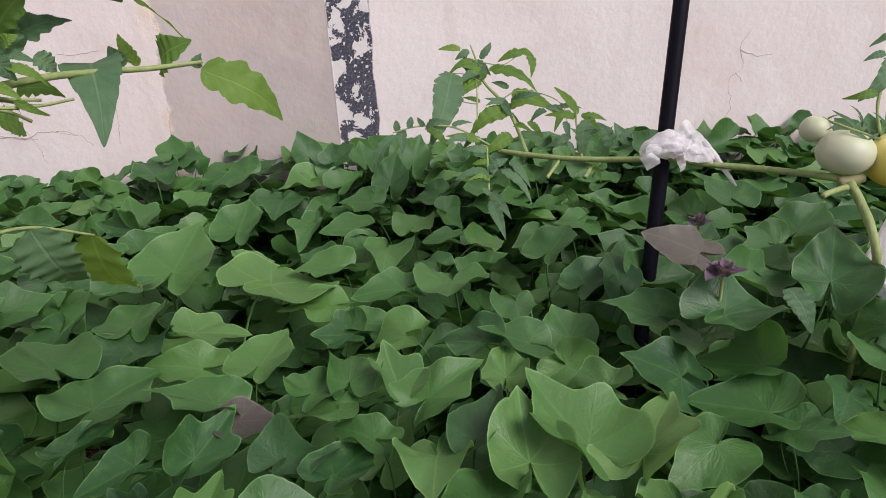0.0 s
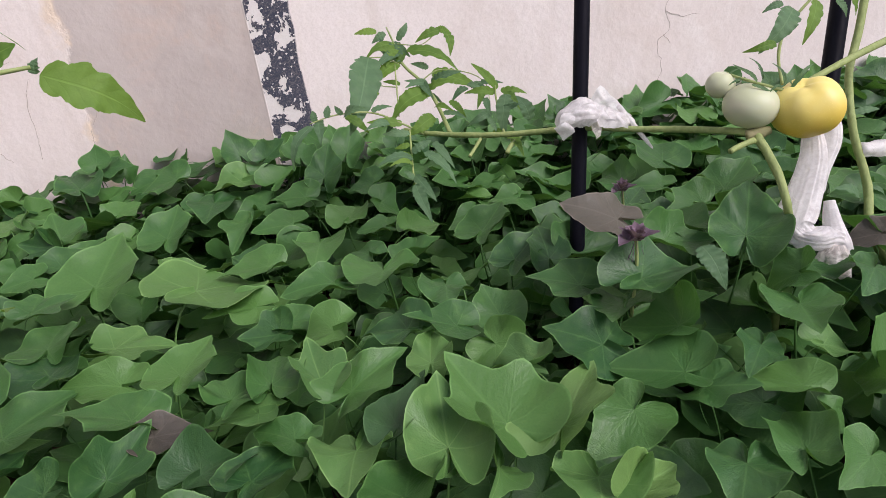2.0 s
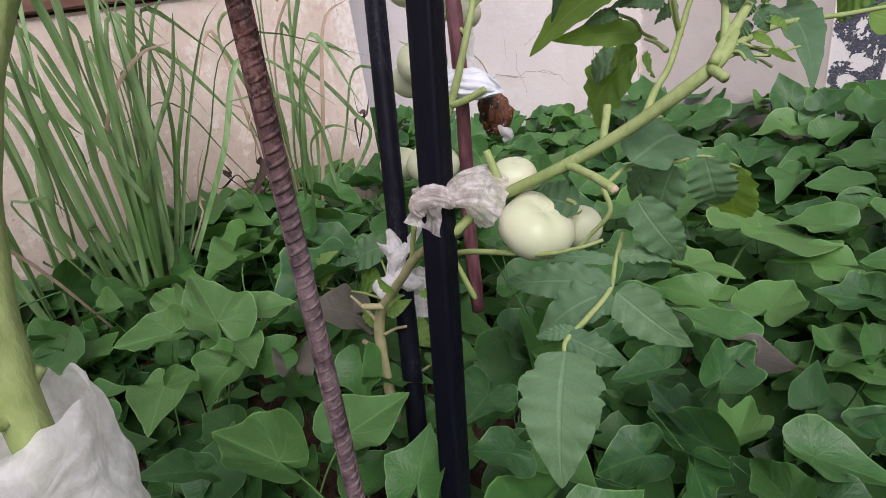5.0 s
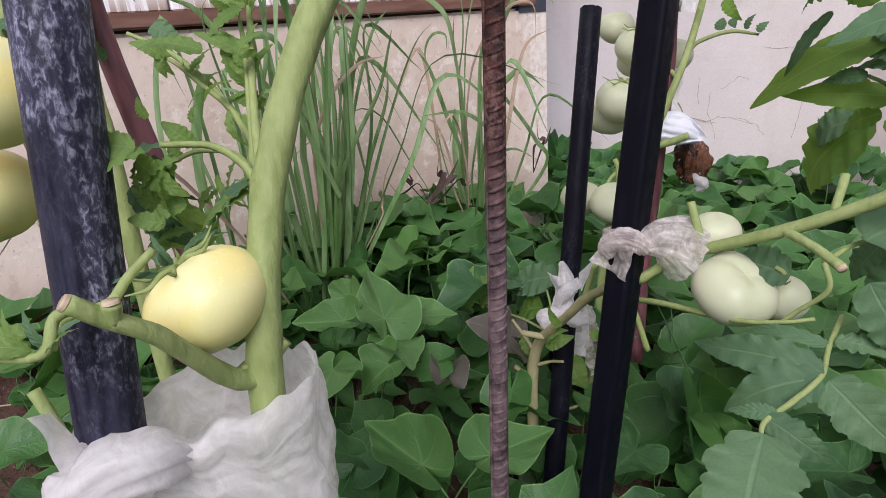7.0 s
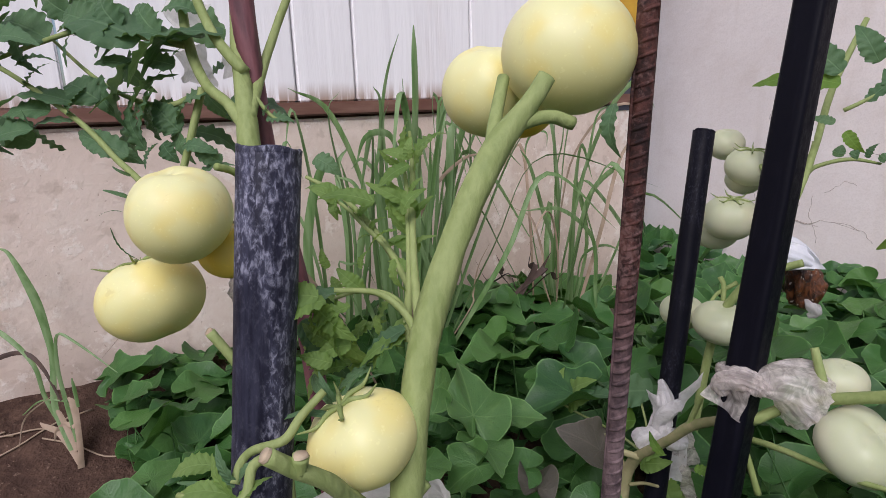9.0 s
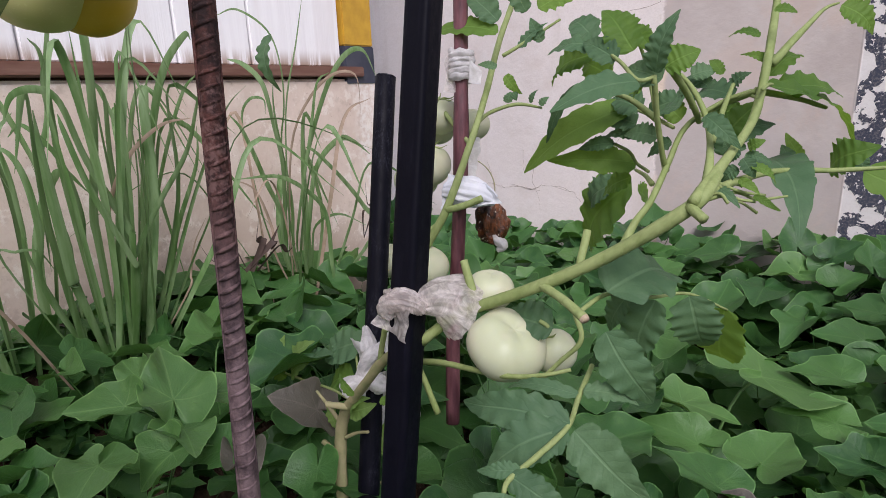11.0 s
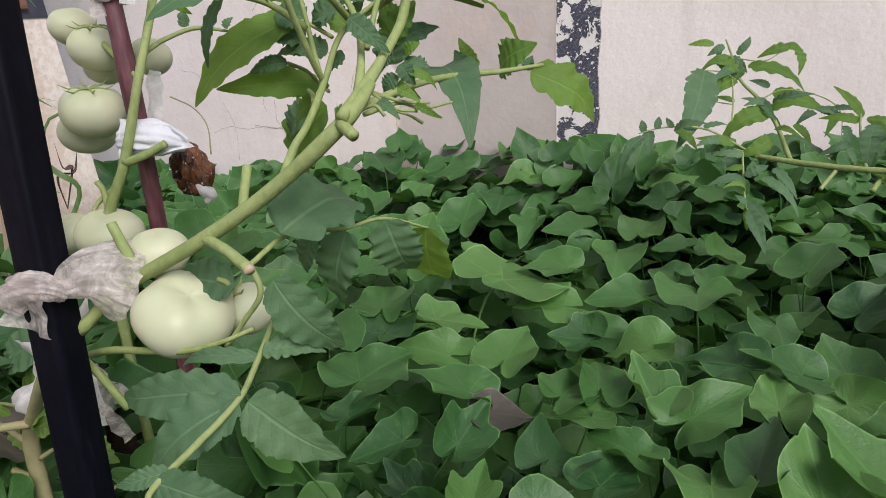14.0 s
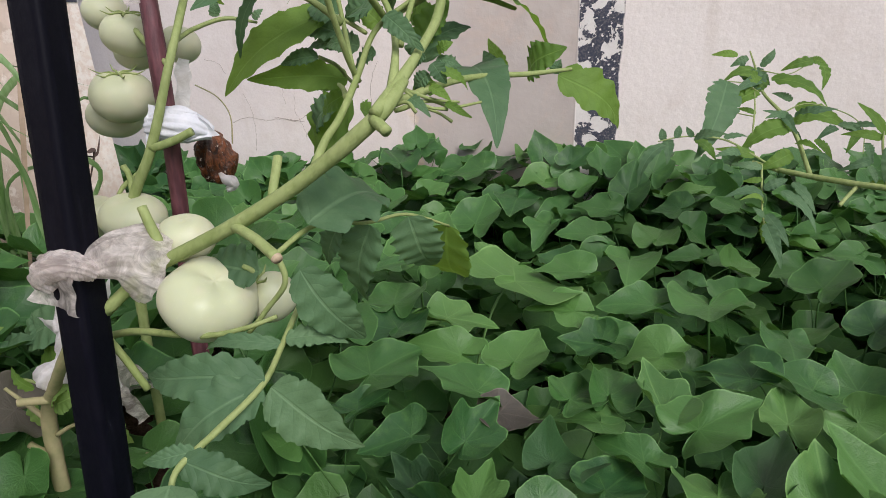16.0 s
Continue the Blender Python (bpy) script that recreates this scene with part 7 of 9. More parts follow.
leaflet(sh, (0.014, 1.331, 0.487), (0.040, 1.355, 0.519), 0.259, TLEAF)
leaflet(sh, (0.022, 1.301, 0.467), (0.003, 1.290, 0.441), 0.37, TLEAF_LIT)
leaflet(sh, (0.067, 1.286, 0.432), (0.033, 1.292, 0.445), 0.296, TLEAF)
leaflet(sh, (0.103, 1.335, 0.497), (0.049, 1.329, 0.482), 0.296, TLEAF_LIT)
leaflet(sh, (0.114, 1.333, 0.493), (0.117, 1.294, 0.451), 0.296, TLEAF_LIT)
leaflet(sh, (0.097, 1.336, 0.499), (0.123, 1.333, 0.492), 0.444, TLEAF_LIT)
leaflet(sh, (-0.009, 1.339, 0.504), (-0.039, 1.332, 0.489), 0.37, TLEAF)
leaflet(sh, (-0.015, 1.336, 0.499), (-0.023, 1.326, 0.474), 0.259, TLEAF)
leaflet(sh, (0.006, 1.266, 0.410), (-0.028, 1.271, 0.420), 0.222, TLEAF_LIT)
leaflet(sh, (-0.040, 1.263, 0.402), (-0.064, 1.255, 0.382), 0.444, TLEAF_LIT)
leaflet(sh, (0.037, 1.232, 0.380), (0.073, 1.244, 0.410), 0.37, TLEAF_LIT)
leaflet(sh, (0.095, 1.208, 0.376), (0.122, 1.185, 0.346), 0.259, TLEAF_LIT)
leaflet(sh, (0.078, 1.200, 0.356), (0.123, 1.175, 0.348), 0.222, TLEAF)
leaflet(sh, (0.142, 1.249, 0.395), (0.171, 1.223, 0.386), 0.296, TLEAF)
leaflet(sh, (0.136, 1.247, 0.390), (0.100, 1.218, 0.374), 0.259, TLEAF)
stem(sh, [(0.046, 1.256, 0.412, 0.0014), (0.088, 1.273, 0.427, 0.0012), (0.150, 1.267, 0.412, 0.0011), (0.176, 1.246, 0.388, 0.0009), (0.172, 1.209, 0.353, 0.0008)], STEM, "leaf_stalk")
stem(sh, [(0.009, 1.292, 0.446, 0.0015), (-0.019, 1.288, 0.462, 0.0013), (-0.048, 1.280, 0.467, 0.0010)], STEM, "leaf_stalk")
stem(sh, [(0.012, 1.318, 0.482, 0.0012), (0.059, 1.315, 0.475, 0.0010), (0.097, 1.334, 0.494, 0.0008)], STEM, "leaf_stalk")
stem(sh, [(-0.000, 1.254, 0.407, 0.0012), (-0.029, 1.257, 0.413, 0.0010), (-0.056, 1.262, 0.425, 0.0008)], STEM, "leaf_stalk")
stem(sh, [(-0.006, 1.202, 0.360, 0.0012), (-0.002, 1.236, 0.415, 0.0016), (0.001, 1.282, 0.448, 0.0010)], STEM, "leaf_stalk")
sh = stem(p5, [(0.176, 1.088, 0.323, 0.0026), (0.176, 1.122, 0.351, 0.0022), (0.175, 1.146, 0.383, 0.0018), (0.179, 1.164, 0.401, 0.0012)], STEM, "side_shoot")
leaflet(sh, (0.181, 1.161, 0.394), (0.141, 1.183, 0.445), 0.207, TLEAF_LIT)
leaflet(sh, (0.178, 1.159, 0.389), (0.120, 1.162, 0.396), 0.222, TLEAF_LIT)
leaflet(sh, (0.187, 1.160, 0.391), (0.236, 1.156, 0.382), 0.222, TLEAF_LIT)
leaflet(sh, (0.191, 1.160, 0.391), (0.221, 1.123, 0.354), 0.222, TLEAF_LIT)
leaflet(sh, (0.194, 1.147, 0.385), (0.174, 1.088, 0.322), 0.266, TLEAF)
leaflet(sh, (0.163, 1.136, 0.360), (0.113, 1.119, 0.343), 0.222, TLEAF)
leaflet(sh, (0.155, 1.122, 0.352), (0.167, 1.100, 0.325), 0.222, TLEAF)
leaflet(sh, (0.156, 1.157, 0.382), (0.159, 1.124, 0.357), 0.259, TLEAF)
leaflet(sh, (0.224, 1.087, 0.346), (0.206, 1.105, 0.389), 0.444, TLEAF)
sh = stem(p5, [(0.041, 1.175, 0.323, 0.0026), (-0.002, 1.177, 0.351, 0.0020), (-0.056, 1.178, 0.379, 0.0017), (-0.120, 1.159, 0.387, 0.0014), (-0.167, 1.136, 0.382, 0.0010)], STEM, "side_shoot")
leaflet(sh, (-0.150, 1.147, 0.383), (-0.150, 1.102, 0.353), 0.296, TLEAF)
leaflet(sh, (-0.136, 1.148, 0.386), (-0.132, 1.168, 0.406), 0.37, TLEAF)
leaflet(sh, (-0.157, 1.146, 0.380), (-0.162, 1.165, 0.401), 0.37, TLEAF)
leaflet(sh, (-0.109, 1.159, 0.386), (-0.121, 1.166, 0.403), 0.37, TLEAF)
leaflet(sh, (-0.002, 1.177, 0.351), (-0.067, 1.172, 0.365), 0.222, TLEAF_LIT)
leaflet(sh, (-0.056, 1.179, 0.382), (-0.013, 1.191, 0.385), 0.222, TLEAF)
leaflet(sh, (-0.160, 1.104, 0.384), (-0.201, 1.048, 0.328), 0.207, TLEAF)
sh = stem(p5, [(0.010, 1.170, 0.337, 0.0020), (0.006, 1.111, 0.299, 0.0018), (0.005, 1.066, 0.269, 0.0015), (0.016, 1.013, 0.245, 0.0010)], STEM, "side_shoot")
leaflet(sh, (0.031, 1.095, 0.313), (0.079, 1.034, 0.270), 0.185, TLEAF)
leaflet(sh, (0.005, 1.068, 0.274), (-0.012, 1.075, 0.289), 0.37, TLEAF)
leaflet(sh, (0.005, 1.045, 0.271), (0.022, 0.982, 0.224), 0.222, TLEAF)
leaflet(sh, (0.007, 1.061, 0.282), (0.036, 1.014, 0.248), 0.222, TLEAF)
leaflet(sh, (0.008, 1.115, 0.309), (0.047, 1.132, 0.324), 0.296, TLEAF)
leaflet(sh, (0.006, 1.131, 0.321), (-0.023, 1.130, 0.317), 0.296, TLEAF_LIT)
leaflet(sh, (0.049, 1.111, 0.324), (0.078, 1.063, 0.288), 0.185, TLEAF)
tomato(p5, (0.546, 0.820, 0.373), 0.0452, LEMON_TOM, 0.90, ribs=0.045, axis=(-0.35, -0.1, 1.0), dimple=0.22)
tomato(p5, (0.479, 0.843, 0.380), 0.0362, GREEN_TOM, 0.86)
tomato(p5, (0.453, 0.879, 0.407), 0.0202, GREEN_TOM, 0.95)
tr = stem(p5, [(0.583, 0.865, 0.402, 0.0032), (0.528, 0.832, 0.397, 0.0024), (0.491, 0.839, 0.408, 0.0022), (0.466, 0.867, 0.419, 0.0018), (0.461, 0.880, 0.423, 0.0014)], STEM, "truss")
leaflet(tr, (0.478, 0.832, 0.415), (0.448, 0.839, 0.440), 0.104, TLEAF)
leaflet(tr, (0.486, 0.832, 0.417), (0.472, 0.841, 0.447), 0.104, TLEAF)
leaflet(tr, (0.496, 0.828, 0.409), (0.481, 0.834, 0.432), 0.104, TLEAF)
leaflet(tr, (0.456, 0.835, 0.421), (0.437, 0.829, 0.417), 0.104, TLEAF)
leaflet(tr, (0.507, 0.827, 0.408), (0.487, 0.819, 0.400), 0.104, TLEAF)
leaflet(tr, (0.522, 0.824, 0.402), (0.554, 0.830, 0.431), 0.104, TLEAF)
leaflet(tr, (0.515, 0.826, 0.407), (0.501, 0.835, 0.437), 0.104, TLEAF)
leaflet(tr, (0.470, 0.831, 0.412), (0.495, 0.818, 0.399), 0.104, TLEAF)
leaflet(tr, (0.523, 0.825, 0.406), (0.511, 0.829, 0.425), 0.104, TLEAF)
leaflet(tr, (0.442, 0.840, 0.429), (0.455, 0.837, 0.435), 0.104, TLEAF)
stem(p5, [(0.524, 0.846, 0.403, 0.0020), (0.531, 0.872, 0.437, 0.0022), (0.553, 0.897, 0.470, 0.0022), (0.588, 0.916, 0.491, 0.0020), (0.643, 0.940, 0.526, 0.0020)], STEM, "branch")
stem(p5, [(0.578, 0.864, 0.399, 0.0045), (0.633, 0.879, 0.414, 0.0050), (0.717, 0.905, 0.432, 0.0055), (0.817, 0.931, 0.452, 0.0055)], STEM, "branch")
stem(p5, [(0.761, 1.013, 0.530, 0.0060), (0.726, 0.972, 0.436, 0.0060), (0.695, 0.939, 0.384, 0.0060), (0.681, 0.894, 0.307, 0.0060), (0.690, 0.856, 0.226, 0.0065), (0.687, 0.824, 0.154, 0.0065), (0.820, 0.870, 0.000, 0.0065)], STEM, "branch")
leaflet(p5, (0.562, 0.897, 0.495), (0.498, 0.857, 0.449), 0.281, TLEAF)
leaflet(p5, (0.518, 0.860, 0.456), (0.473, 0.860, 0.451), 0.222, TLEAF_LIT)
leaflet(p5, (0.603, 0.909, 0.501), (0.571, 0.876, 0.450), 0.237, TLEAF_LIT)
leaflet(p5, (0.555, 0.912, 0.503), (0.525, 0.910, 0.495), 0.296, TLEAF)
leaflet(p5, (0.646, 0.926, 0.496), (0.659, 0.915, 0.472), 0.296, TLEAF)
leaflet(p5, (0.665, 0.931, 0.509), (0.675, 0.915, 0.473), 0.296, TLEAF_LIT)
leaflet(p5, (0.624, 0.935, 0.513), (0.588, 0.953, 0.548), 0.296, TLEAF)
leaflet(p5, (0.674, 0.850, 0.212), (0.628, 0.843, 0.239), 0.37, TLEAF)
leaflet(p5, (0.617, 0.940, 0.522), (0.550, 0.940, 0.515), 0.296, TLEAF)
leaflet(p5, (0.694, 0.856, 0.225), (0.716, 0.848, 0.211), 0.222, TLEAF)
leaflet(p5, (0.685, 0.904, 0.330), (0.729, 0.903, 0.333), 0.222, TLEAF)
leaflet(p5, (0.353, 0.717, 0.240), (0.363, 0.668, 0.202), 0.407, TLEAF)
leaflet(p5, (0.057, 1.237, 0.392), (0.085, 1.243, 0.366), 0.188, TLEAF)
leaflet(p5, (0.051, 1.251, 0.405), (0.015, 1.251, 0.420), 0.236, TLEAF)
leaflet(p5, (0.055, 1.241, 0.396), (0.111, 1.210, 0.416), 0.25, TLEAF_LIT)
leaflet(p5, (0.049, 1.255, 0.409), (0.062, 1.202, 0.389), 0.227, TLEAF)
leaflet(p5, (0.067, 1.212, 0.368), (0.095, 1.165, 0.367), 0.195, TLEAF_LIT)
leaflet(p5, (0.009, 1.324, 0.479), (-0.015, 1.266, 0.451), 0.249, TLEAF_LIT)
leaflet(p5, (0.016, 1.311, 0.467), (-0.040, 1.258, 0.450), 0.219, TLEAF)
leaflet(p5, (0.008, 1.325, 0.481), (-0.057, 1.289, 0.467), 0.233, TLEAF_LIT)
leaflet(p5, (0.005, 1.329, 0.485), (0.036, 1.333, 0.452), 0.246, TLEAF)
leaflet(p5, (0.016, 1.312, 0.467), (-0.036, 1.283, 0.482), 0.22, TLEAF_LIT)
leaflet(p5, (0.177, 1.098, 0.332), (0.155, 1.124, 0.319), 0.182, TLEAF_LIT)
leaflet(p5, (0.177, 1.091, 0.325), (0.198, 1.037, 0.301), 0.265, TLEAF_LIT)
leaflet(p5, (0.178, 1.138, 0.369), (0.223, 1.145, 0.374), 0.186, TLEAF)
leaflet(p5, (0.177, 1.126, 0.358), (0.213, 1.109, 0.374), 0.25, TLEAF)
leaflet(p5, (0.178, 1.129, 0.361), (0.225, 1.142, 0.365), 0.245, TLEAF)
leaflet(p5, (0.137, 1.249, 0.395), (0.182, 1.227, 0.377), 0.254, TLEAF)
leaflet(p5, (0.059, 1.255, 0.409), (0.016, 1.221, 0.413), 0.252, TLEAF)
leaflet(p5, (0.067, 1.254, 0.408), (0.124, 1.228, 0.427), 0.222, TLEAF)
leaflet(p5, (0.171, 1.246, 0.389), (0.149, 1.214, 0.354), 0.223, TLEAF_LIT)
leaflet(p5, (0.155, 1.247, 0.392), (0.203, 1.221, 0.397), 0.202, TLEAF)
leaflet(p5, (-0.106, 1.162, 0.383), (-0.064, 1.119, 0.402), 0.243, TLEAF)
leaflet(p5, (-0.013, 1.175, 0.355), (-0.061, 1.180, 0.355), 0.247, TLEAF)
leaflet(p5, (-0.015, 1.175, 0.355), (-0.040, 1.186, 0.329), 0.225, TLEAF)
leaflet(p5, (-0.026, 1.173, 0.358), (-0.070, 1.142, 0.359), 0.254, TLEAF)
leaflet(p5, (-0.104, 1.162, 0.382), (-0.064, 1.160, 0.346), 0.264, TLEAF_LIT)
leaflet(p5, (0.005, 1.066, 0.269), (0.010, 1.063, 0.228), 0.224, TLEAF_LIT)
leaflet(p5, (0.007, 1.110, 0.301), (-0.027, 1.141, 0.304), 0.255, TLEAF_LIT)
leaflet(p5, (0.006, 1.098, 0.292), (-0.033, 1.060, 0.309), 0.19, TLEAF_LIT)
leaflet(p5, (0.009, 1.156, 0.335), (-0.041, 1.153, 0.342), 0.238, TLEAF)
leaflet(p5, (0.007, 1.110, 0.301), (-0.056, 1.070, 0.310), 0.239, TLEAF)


# ---------------------------------------------------------------- plastic bags tied on


def pleated(bm, pts, seg=40, n=7, pleats=9, depth=0.22, crumple=0.25, flat=1.0, seed=0.0):
    """Gathered thin plastic: a tube along (x, y, z, r) with folds running along it."""
    line = curve_points(pts, n)
    ps, fr = frames_along(line)
    rings = []
    for i, (p, (t, a, b)) in enumerate(zip(ps, fr)):
        r = max(0.0008, line[i][3])
        ring = []
        for k in range(seg):
            th = 2 * math.pi * k / seg
            q = noise.noise(Vector((math.cos(th) * 1.7, math.sin(th) * 1.7, i / n * 0.5 + seed)))
            f = 1 + depth * (abs(math.sin(pleats * th / 2 + 3 * q)) - 0.5) + crumple * noise.noise(Vector((math.cos(th) * 2.5, math.sin(th) * 2.5, i / n * 1.3 + seed * 3)))
            f += 0.7 * crumple * (abs(noise.noise(Vector((math.cos(th) * 4, math.sin(th) * 4, i / n * 1.8 + seed)))) - 0.2) + 0.45 * crumple * abs(noise.noise(Vector((math.cos(th) * 9, math.sin(th) * 9, i / n * 4.0 + seed))))
            ring.append(bm.verts.new(p + a * (r * f * math.cos(th)) + b * (r * f * flat * math.sin(th))))
        rings.append(ring)
    for r0, r1 in zip(rings, rings[1:]):
        for k in range(seg):
            bm.faces.new((r0[k], r0[(k + 1) % seg], r1[(k + 1) % seg], r1[k]))
    bm.faces.new(rings[0][::-1])
    bm.faces.new(rings[-1])


def film_cone(bm, pts, seg=120, n=10, fine=0.05, broad=0.16, flat=0.85, seed=0.0):
    """A gathered cone of thin film: long creases that fan out along it."""
    line = curve_points(pts, n)
    ps, fr = frames_along(line)
    rings = []
    for i, (p, (t, a, b)) in enumerate(zip(ps, fr)):
        r, v = max(0.0008, line[i][3]), i / (len(ps) - 1)
        ring = []
        for k in range(seg):
            th = 2 * math.pi * k / seg
            c, s = math.cos(th), math.sin(th)
            f = 1 + broad * noise.noise(Vector((c * 1.6, s * 1.6, seed + v * 0.8))) + 1.3 * fine * noise.noise(Vector((c * 5, s * 5, seed * 2 + v * 0.5)))
            f += fine * abs(noise.noise(Vector((c * 11, s * 11, seed + v * 0.9)))) + 0.5 * fine * noise.noise(Vector((c * 4, s * 4, seed + v * 9)))
            edge = 0.0035 * noise.noise(Vector((c * 3, s * 3, seed + 7))) * v
            ring.append(bm.verts.new(p + t * edge + a * (r * f * c) + b * (r * f * flat * s)))
        rings.append(ring)
    for r0, r1 in zip(rings, rings[1:]):
        for k in range(seg):
            bm.faces.new((r0[k], r0[(k + 1) % seg], r1[(k + 1) % seg], r1[k]))


def sheet(bm, corners, nu=16, nv=10, crumple=0.006, seed=0.0):
    """A crumpled piece of thin plastic between four corners."""
    a, b, c, d = (Vector(q) for q in corners)
    nrm = (b - a).cross(d - a).normalized()
    side = (b - a).normalized()
    grid = []
    for j in range(nv + 1):
        row = []
        for i in range(nu + 1):
            u, v = i / nu, j / nv
            p = (a * (1 - u) + b * u) * (1 - v) + (d * (1 - u) + c * u) * v
            q = p * 90 + Vector((seed, 0, 0))
            p = p + nrm * crumple * (noise.noise(q * 0.45) * 1.6 + 0.7 * abs(noise.noise(q))) + side * crumple * 0.8 * noise.noise(q * 0.7 + Vector((9, 0, 0)))
            row.append(bm.verts.new(p))
        grid.append(row)
    for r0, r1 in zip(grid, grid[1:]):
        for i in range(nu):
            bm.faces.new((r0[i], r0[i + 1], r1[i + 1], r1[i]))


def ring_wrap(bm, axis0, axis1, z, r, thick, height, turns=2.5, seed=0.0):
    """A strip wound round a stake."""
    c, up = Vector(along(axis0, axis1, z)), (Vector(axis1) - Vector(axis0)).normalized()
    a = up.orthogonal().normalized()
    b = up.cross(a)
    n = int(14 * turns)
    pts = []
    for i in range(n + 1):
        th = 6.283 * turns * i / n
        p = c + a * (r * math.cos(th)) + b * (r * math.sin(th)) + up * (height * (i / n - 0.5) + 0.004 * noise.noise(Vector((th, seed, 0))))
        pts.append((*p, thick * (1 + 0.4 * noise.noise(Vector((th * 1.3, seed, 5))))))
    pleated(bm, pts, 18, 2, 5, 0.25, 0.4, 1.0, seed)


def bag(label, at):
    return empty("plastic_bag", label, "plastic bag", at, "bags used as ties")


def bag_part(e, name, build, material):
    bm = bmesh.new()
    build(bm)
    return hang(part(name, bm, material), e)


e = bag("crumpled dusty white plastic bag tying a branch to stake", (-0.57, 0.31, 0.46))
bag_part(e, "funnel", lambda bm: film_cone(bm, [(-0.566, 0.312, 0.461, 0.0050), (-0.558, 0.319, 0.464, 0.0110), (-0.548, 0.329, 0.466, 0.0185), (-0.541, 0.339, 0.461, 0.0270), (-0.535, 0.347, 0.454, 0.0310)], 140, 12, 0.06, 0.13, 0.80, 1.0), BAG_DIRTY)
bag_part(e, "knot", lambda bm: pleated(bm, [(-0.552, 0.314, 0.461, 0.0050), (-0.556, 0.305, 0.469, 0.0072), (-0.565, 0.299, 0.471, 0.0076), (-0.580, 0.299, 0.461, 0.0066), (-0.576, 0.302, 0.452, 0.0040)], 48, 9, 13, 0.36, 0.34, 1.0, 2.0), BAG_DIRTY)
bag_part(e, "wrap", lambda bm: ring_wrap(bm, A0, A1, 0.462, 0.0175, 0.0045, 0.012, 1.6, 3.0), BAG_DIRTY)
bag_part(e, "drape", lambda bm: sheet(bm, [(-0.588, 0.298, 0.463), (-0.556, 0.301, 0.466), (-0.557, 0.302, 0.433), (-0.594, 0.293, 0.446)], 30, 20, 0.006, 2.0), BAG_DIRTY)
e = bag("twisted torn white plastic strip knotted round pipe and stem", (-0.715, 0.40, 0.33))
bag_part(e, "twist", lambda bm: pleated(bm, [(-0.722, 0.408, 0.373, 0.0030), (-0.703, 0.393, 0.359, 0.0080), (-0.699, 0.392, 0.343, 0.0060), (-0.699, 0.385, 0.325, 0.0070), (-0.708, 0.372, 0.316, 0.0120), (-0.709, 0.368, 0.306, 0.0080)], 30, 6, 7, 0.3, 0.5, 1.0, 5.0), BAG)
bag_part(e, "twist", lambda bm: pleated(bm, [(-0.693, 0.403, 0.358, 0.0050), (-0.693, 0.387, 0.354, 0.0070), (-0.703, 0.384, 0.334, 0.0060), (-0.689, 0.393, 0.318, 0.0090), (-0.678, 0.403, 0.315, 0.0050)], 30, 6, 7, 0.3, 0.5, 1.0, 6.0), BAG)
bag_part(e, "tail", lambda bm: sheet(bm, [(-0.704, 0.403, 0.309), (-0.689, 0.419, 0.308), (-0.682, 0.407, 0.257), (-0.693, 0.397, 0.260)], 10, 12, 0.007, 4.0), BAG)
bag_part(e, "tail", lambda bm: sheet(bm, [(-0.703, 0.416, 0.361), (-0.695, 0.444, 0.385), (-0.693, 0.437, 0.369), (-0.697, 0.414, 0.342)], 10, 8, 0.006, 7.0), BAG)
bag_part(e, "flap", lambda bm: sheet(bm, [(-0.700, 0.404, 0.322), (-0.688, 0.424, 0.318), (-0.707, 0.476, 0.229), (-0.712, 0.440, 0.246)], 22, 20, 0.008, 17.0), BAG_DIRTY)
bag_part(e, "flap", lambda bm: sheet(bm, [(-0.703, 0.402, 0.300), (-0.688, 0.414, 0.292), (-0.676, 0.428, 0.232), (-0.690, 0.424, 0.222)], 22, 22, 0.007, 18.0), BAG_DIRTY)
bag_part(e, "wrap", lambda bm: sheet(bm, [(-0.722, 0.392, 0.366), (-0.697, 0.388, 0.362), (-0.690, 0.382, 0.318), (-0.716, 0.376, 0.310)], 24, 22, 0.009, 19.0), BAG)
e = bag("clear plastic tape wound round a maroon stick", (-0.703, 0.59, 0.664))
bag_part(e, "wrap", lambda bm: ring_wrap(bm, C0, C1, 0.664, 0.0125, 0.0042, 0.036, 5.5, 1.0), BAG)
bag_part(e, "tail", lambda bm: sheet(bm, [(-0.724, 0.584, 0.676), (-0.709, 0.581, 0.678), (-0.712, 0.576, 0.633), (-0.724, 0.570, 0.633)], 8, 12, 0.005, 3.0), BAG_DIRTY)
bag_part(e, "tail", lambda bm: sheet(bm, [(-0.687, 0.580, 0.671), (-0.673, 0.584, 0.657), (-0.672, 0.579, 0.641), (-0.685, 0.572, 0.644)], 8, 8, 0.005, 5.0), BAG)
e = bag("white crinkled cloth wrap over a stem stub", (-0.69, 0.57, 0.51))
bag_part(e, "wrap", lambda bm: sheet(bm, [(-0.709, 0.554, 0.534), (-0.656, 0.569, 0.521), (-0.638, 0.570, 0.499), (-0.710, 0.543, 0.488)], 26, 16, 0.007, 1.0), CLOTH)
bag_part(e, "fold", lambda bm: pleated(bm, [(-0.715, 0.559, 0.510, 0.0120), (-0.692, 0.563, 0.511, 0.0200), (-0.671, 0.570, 0.508, 0.0170), (-0.655, 0.583, 0.498, 0.0070)], 56, 9, 13, 0.16, 0.14, 0.8, 9.0), CLOTH)
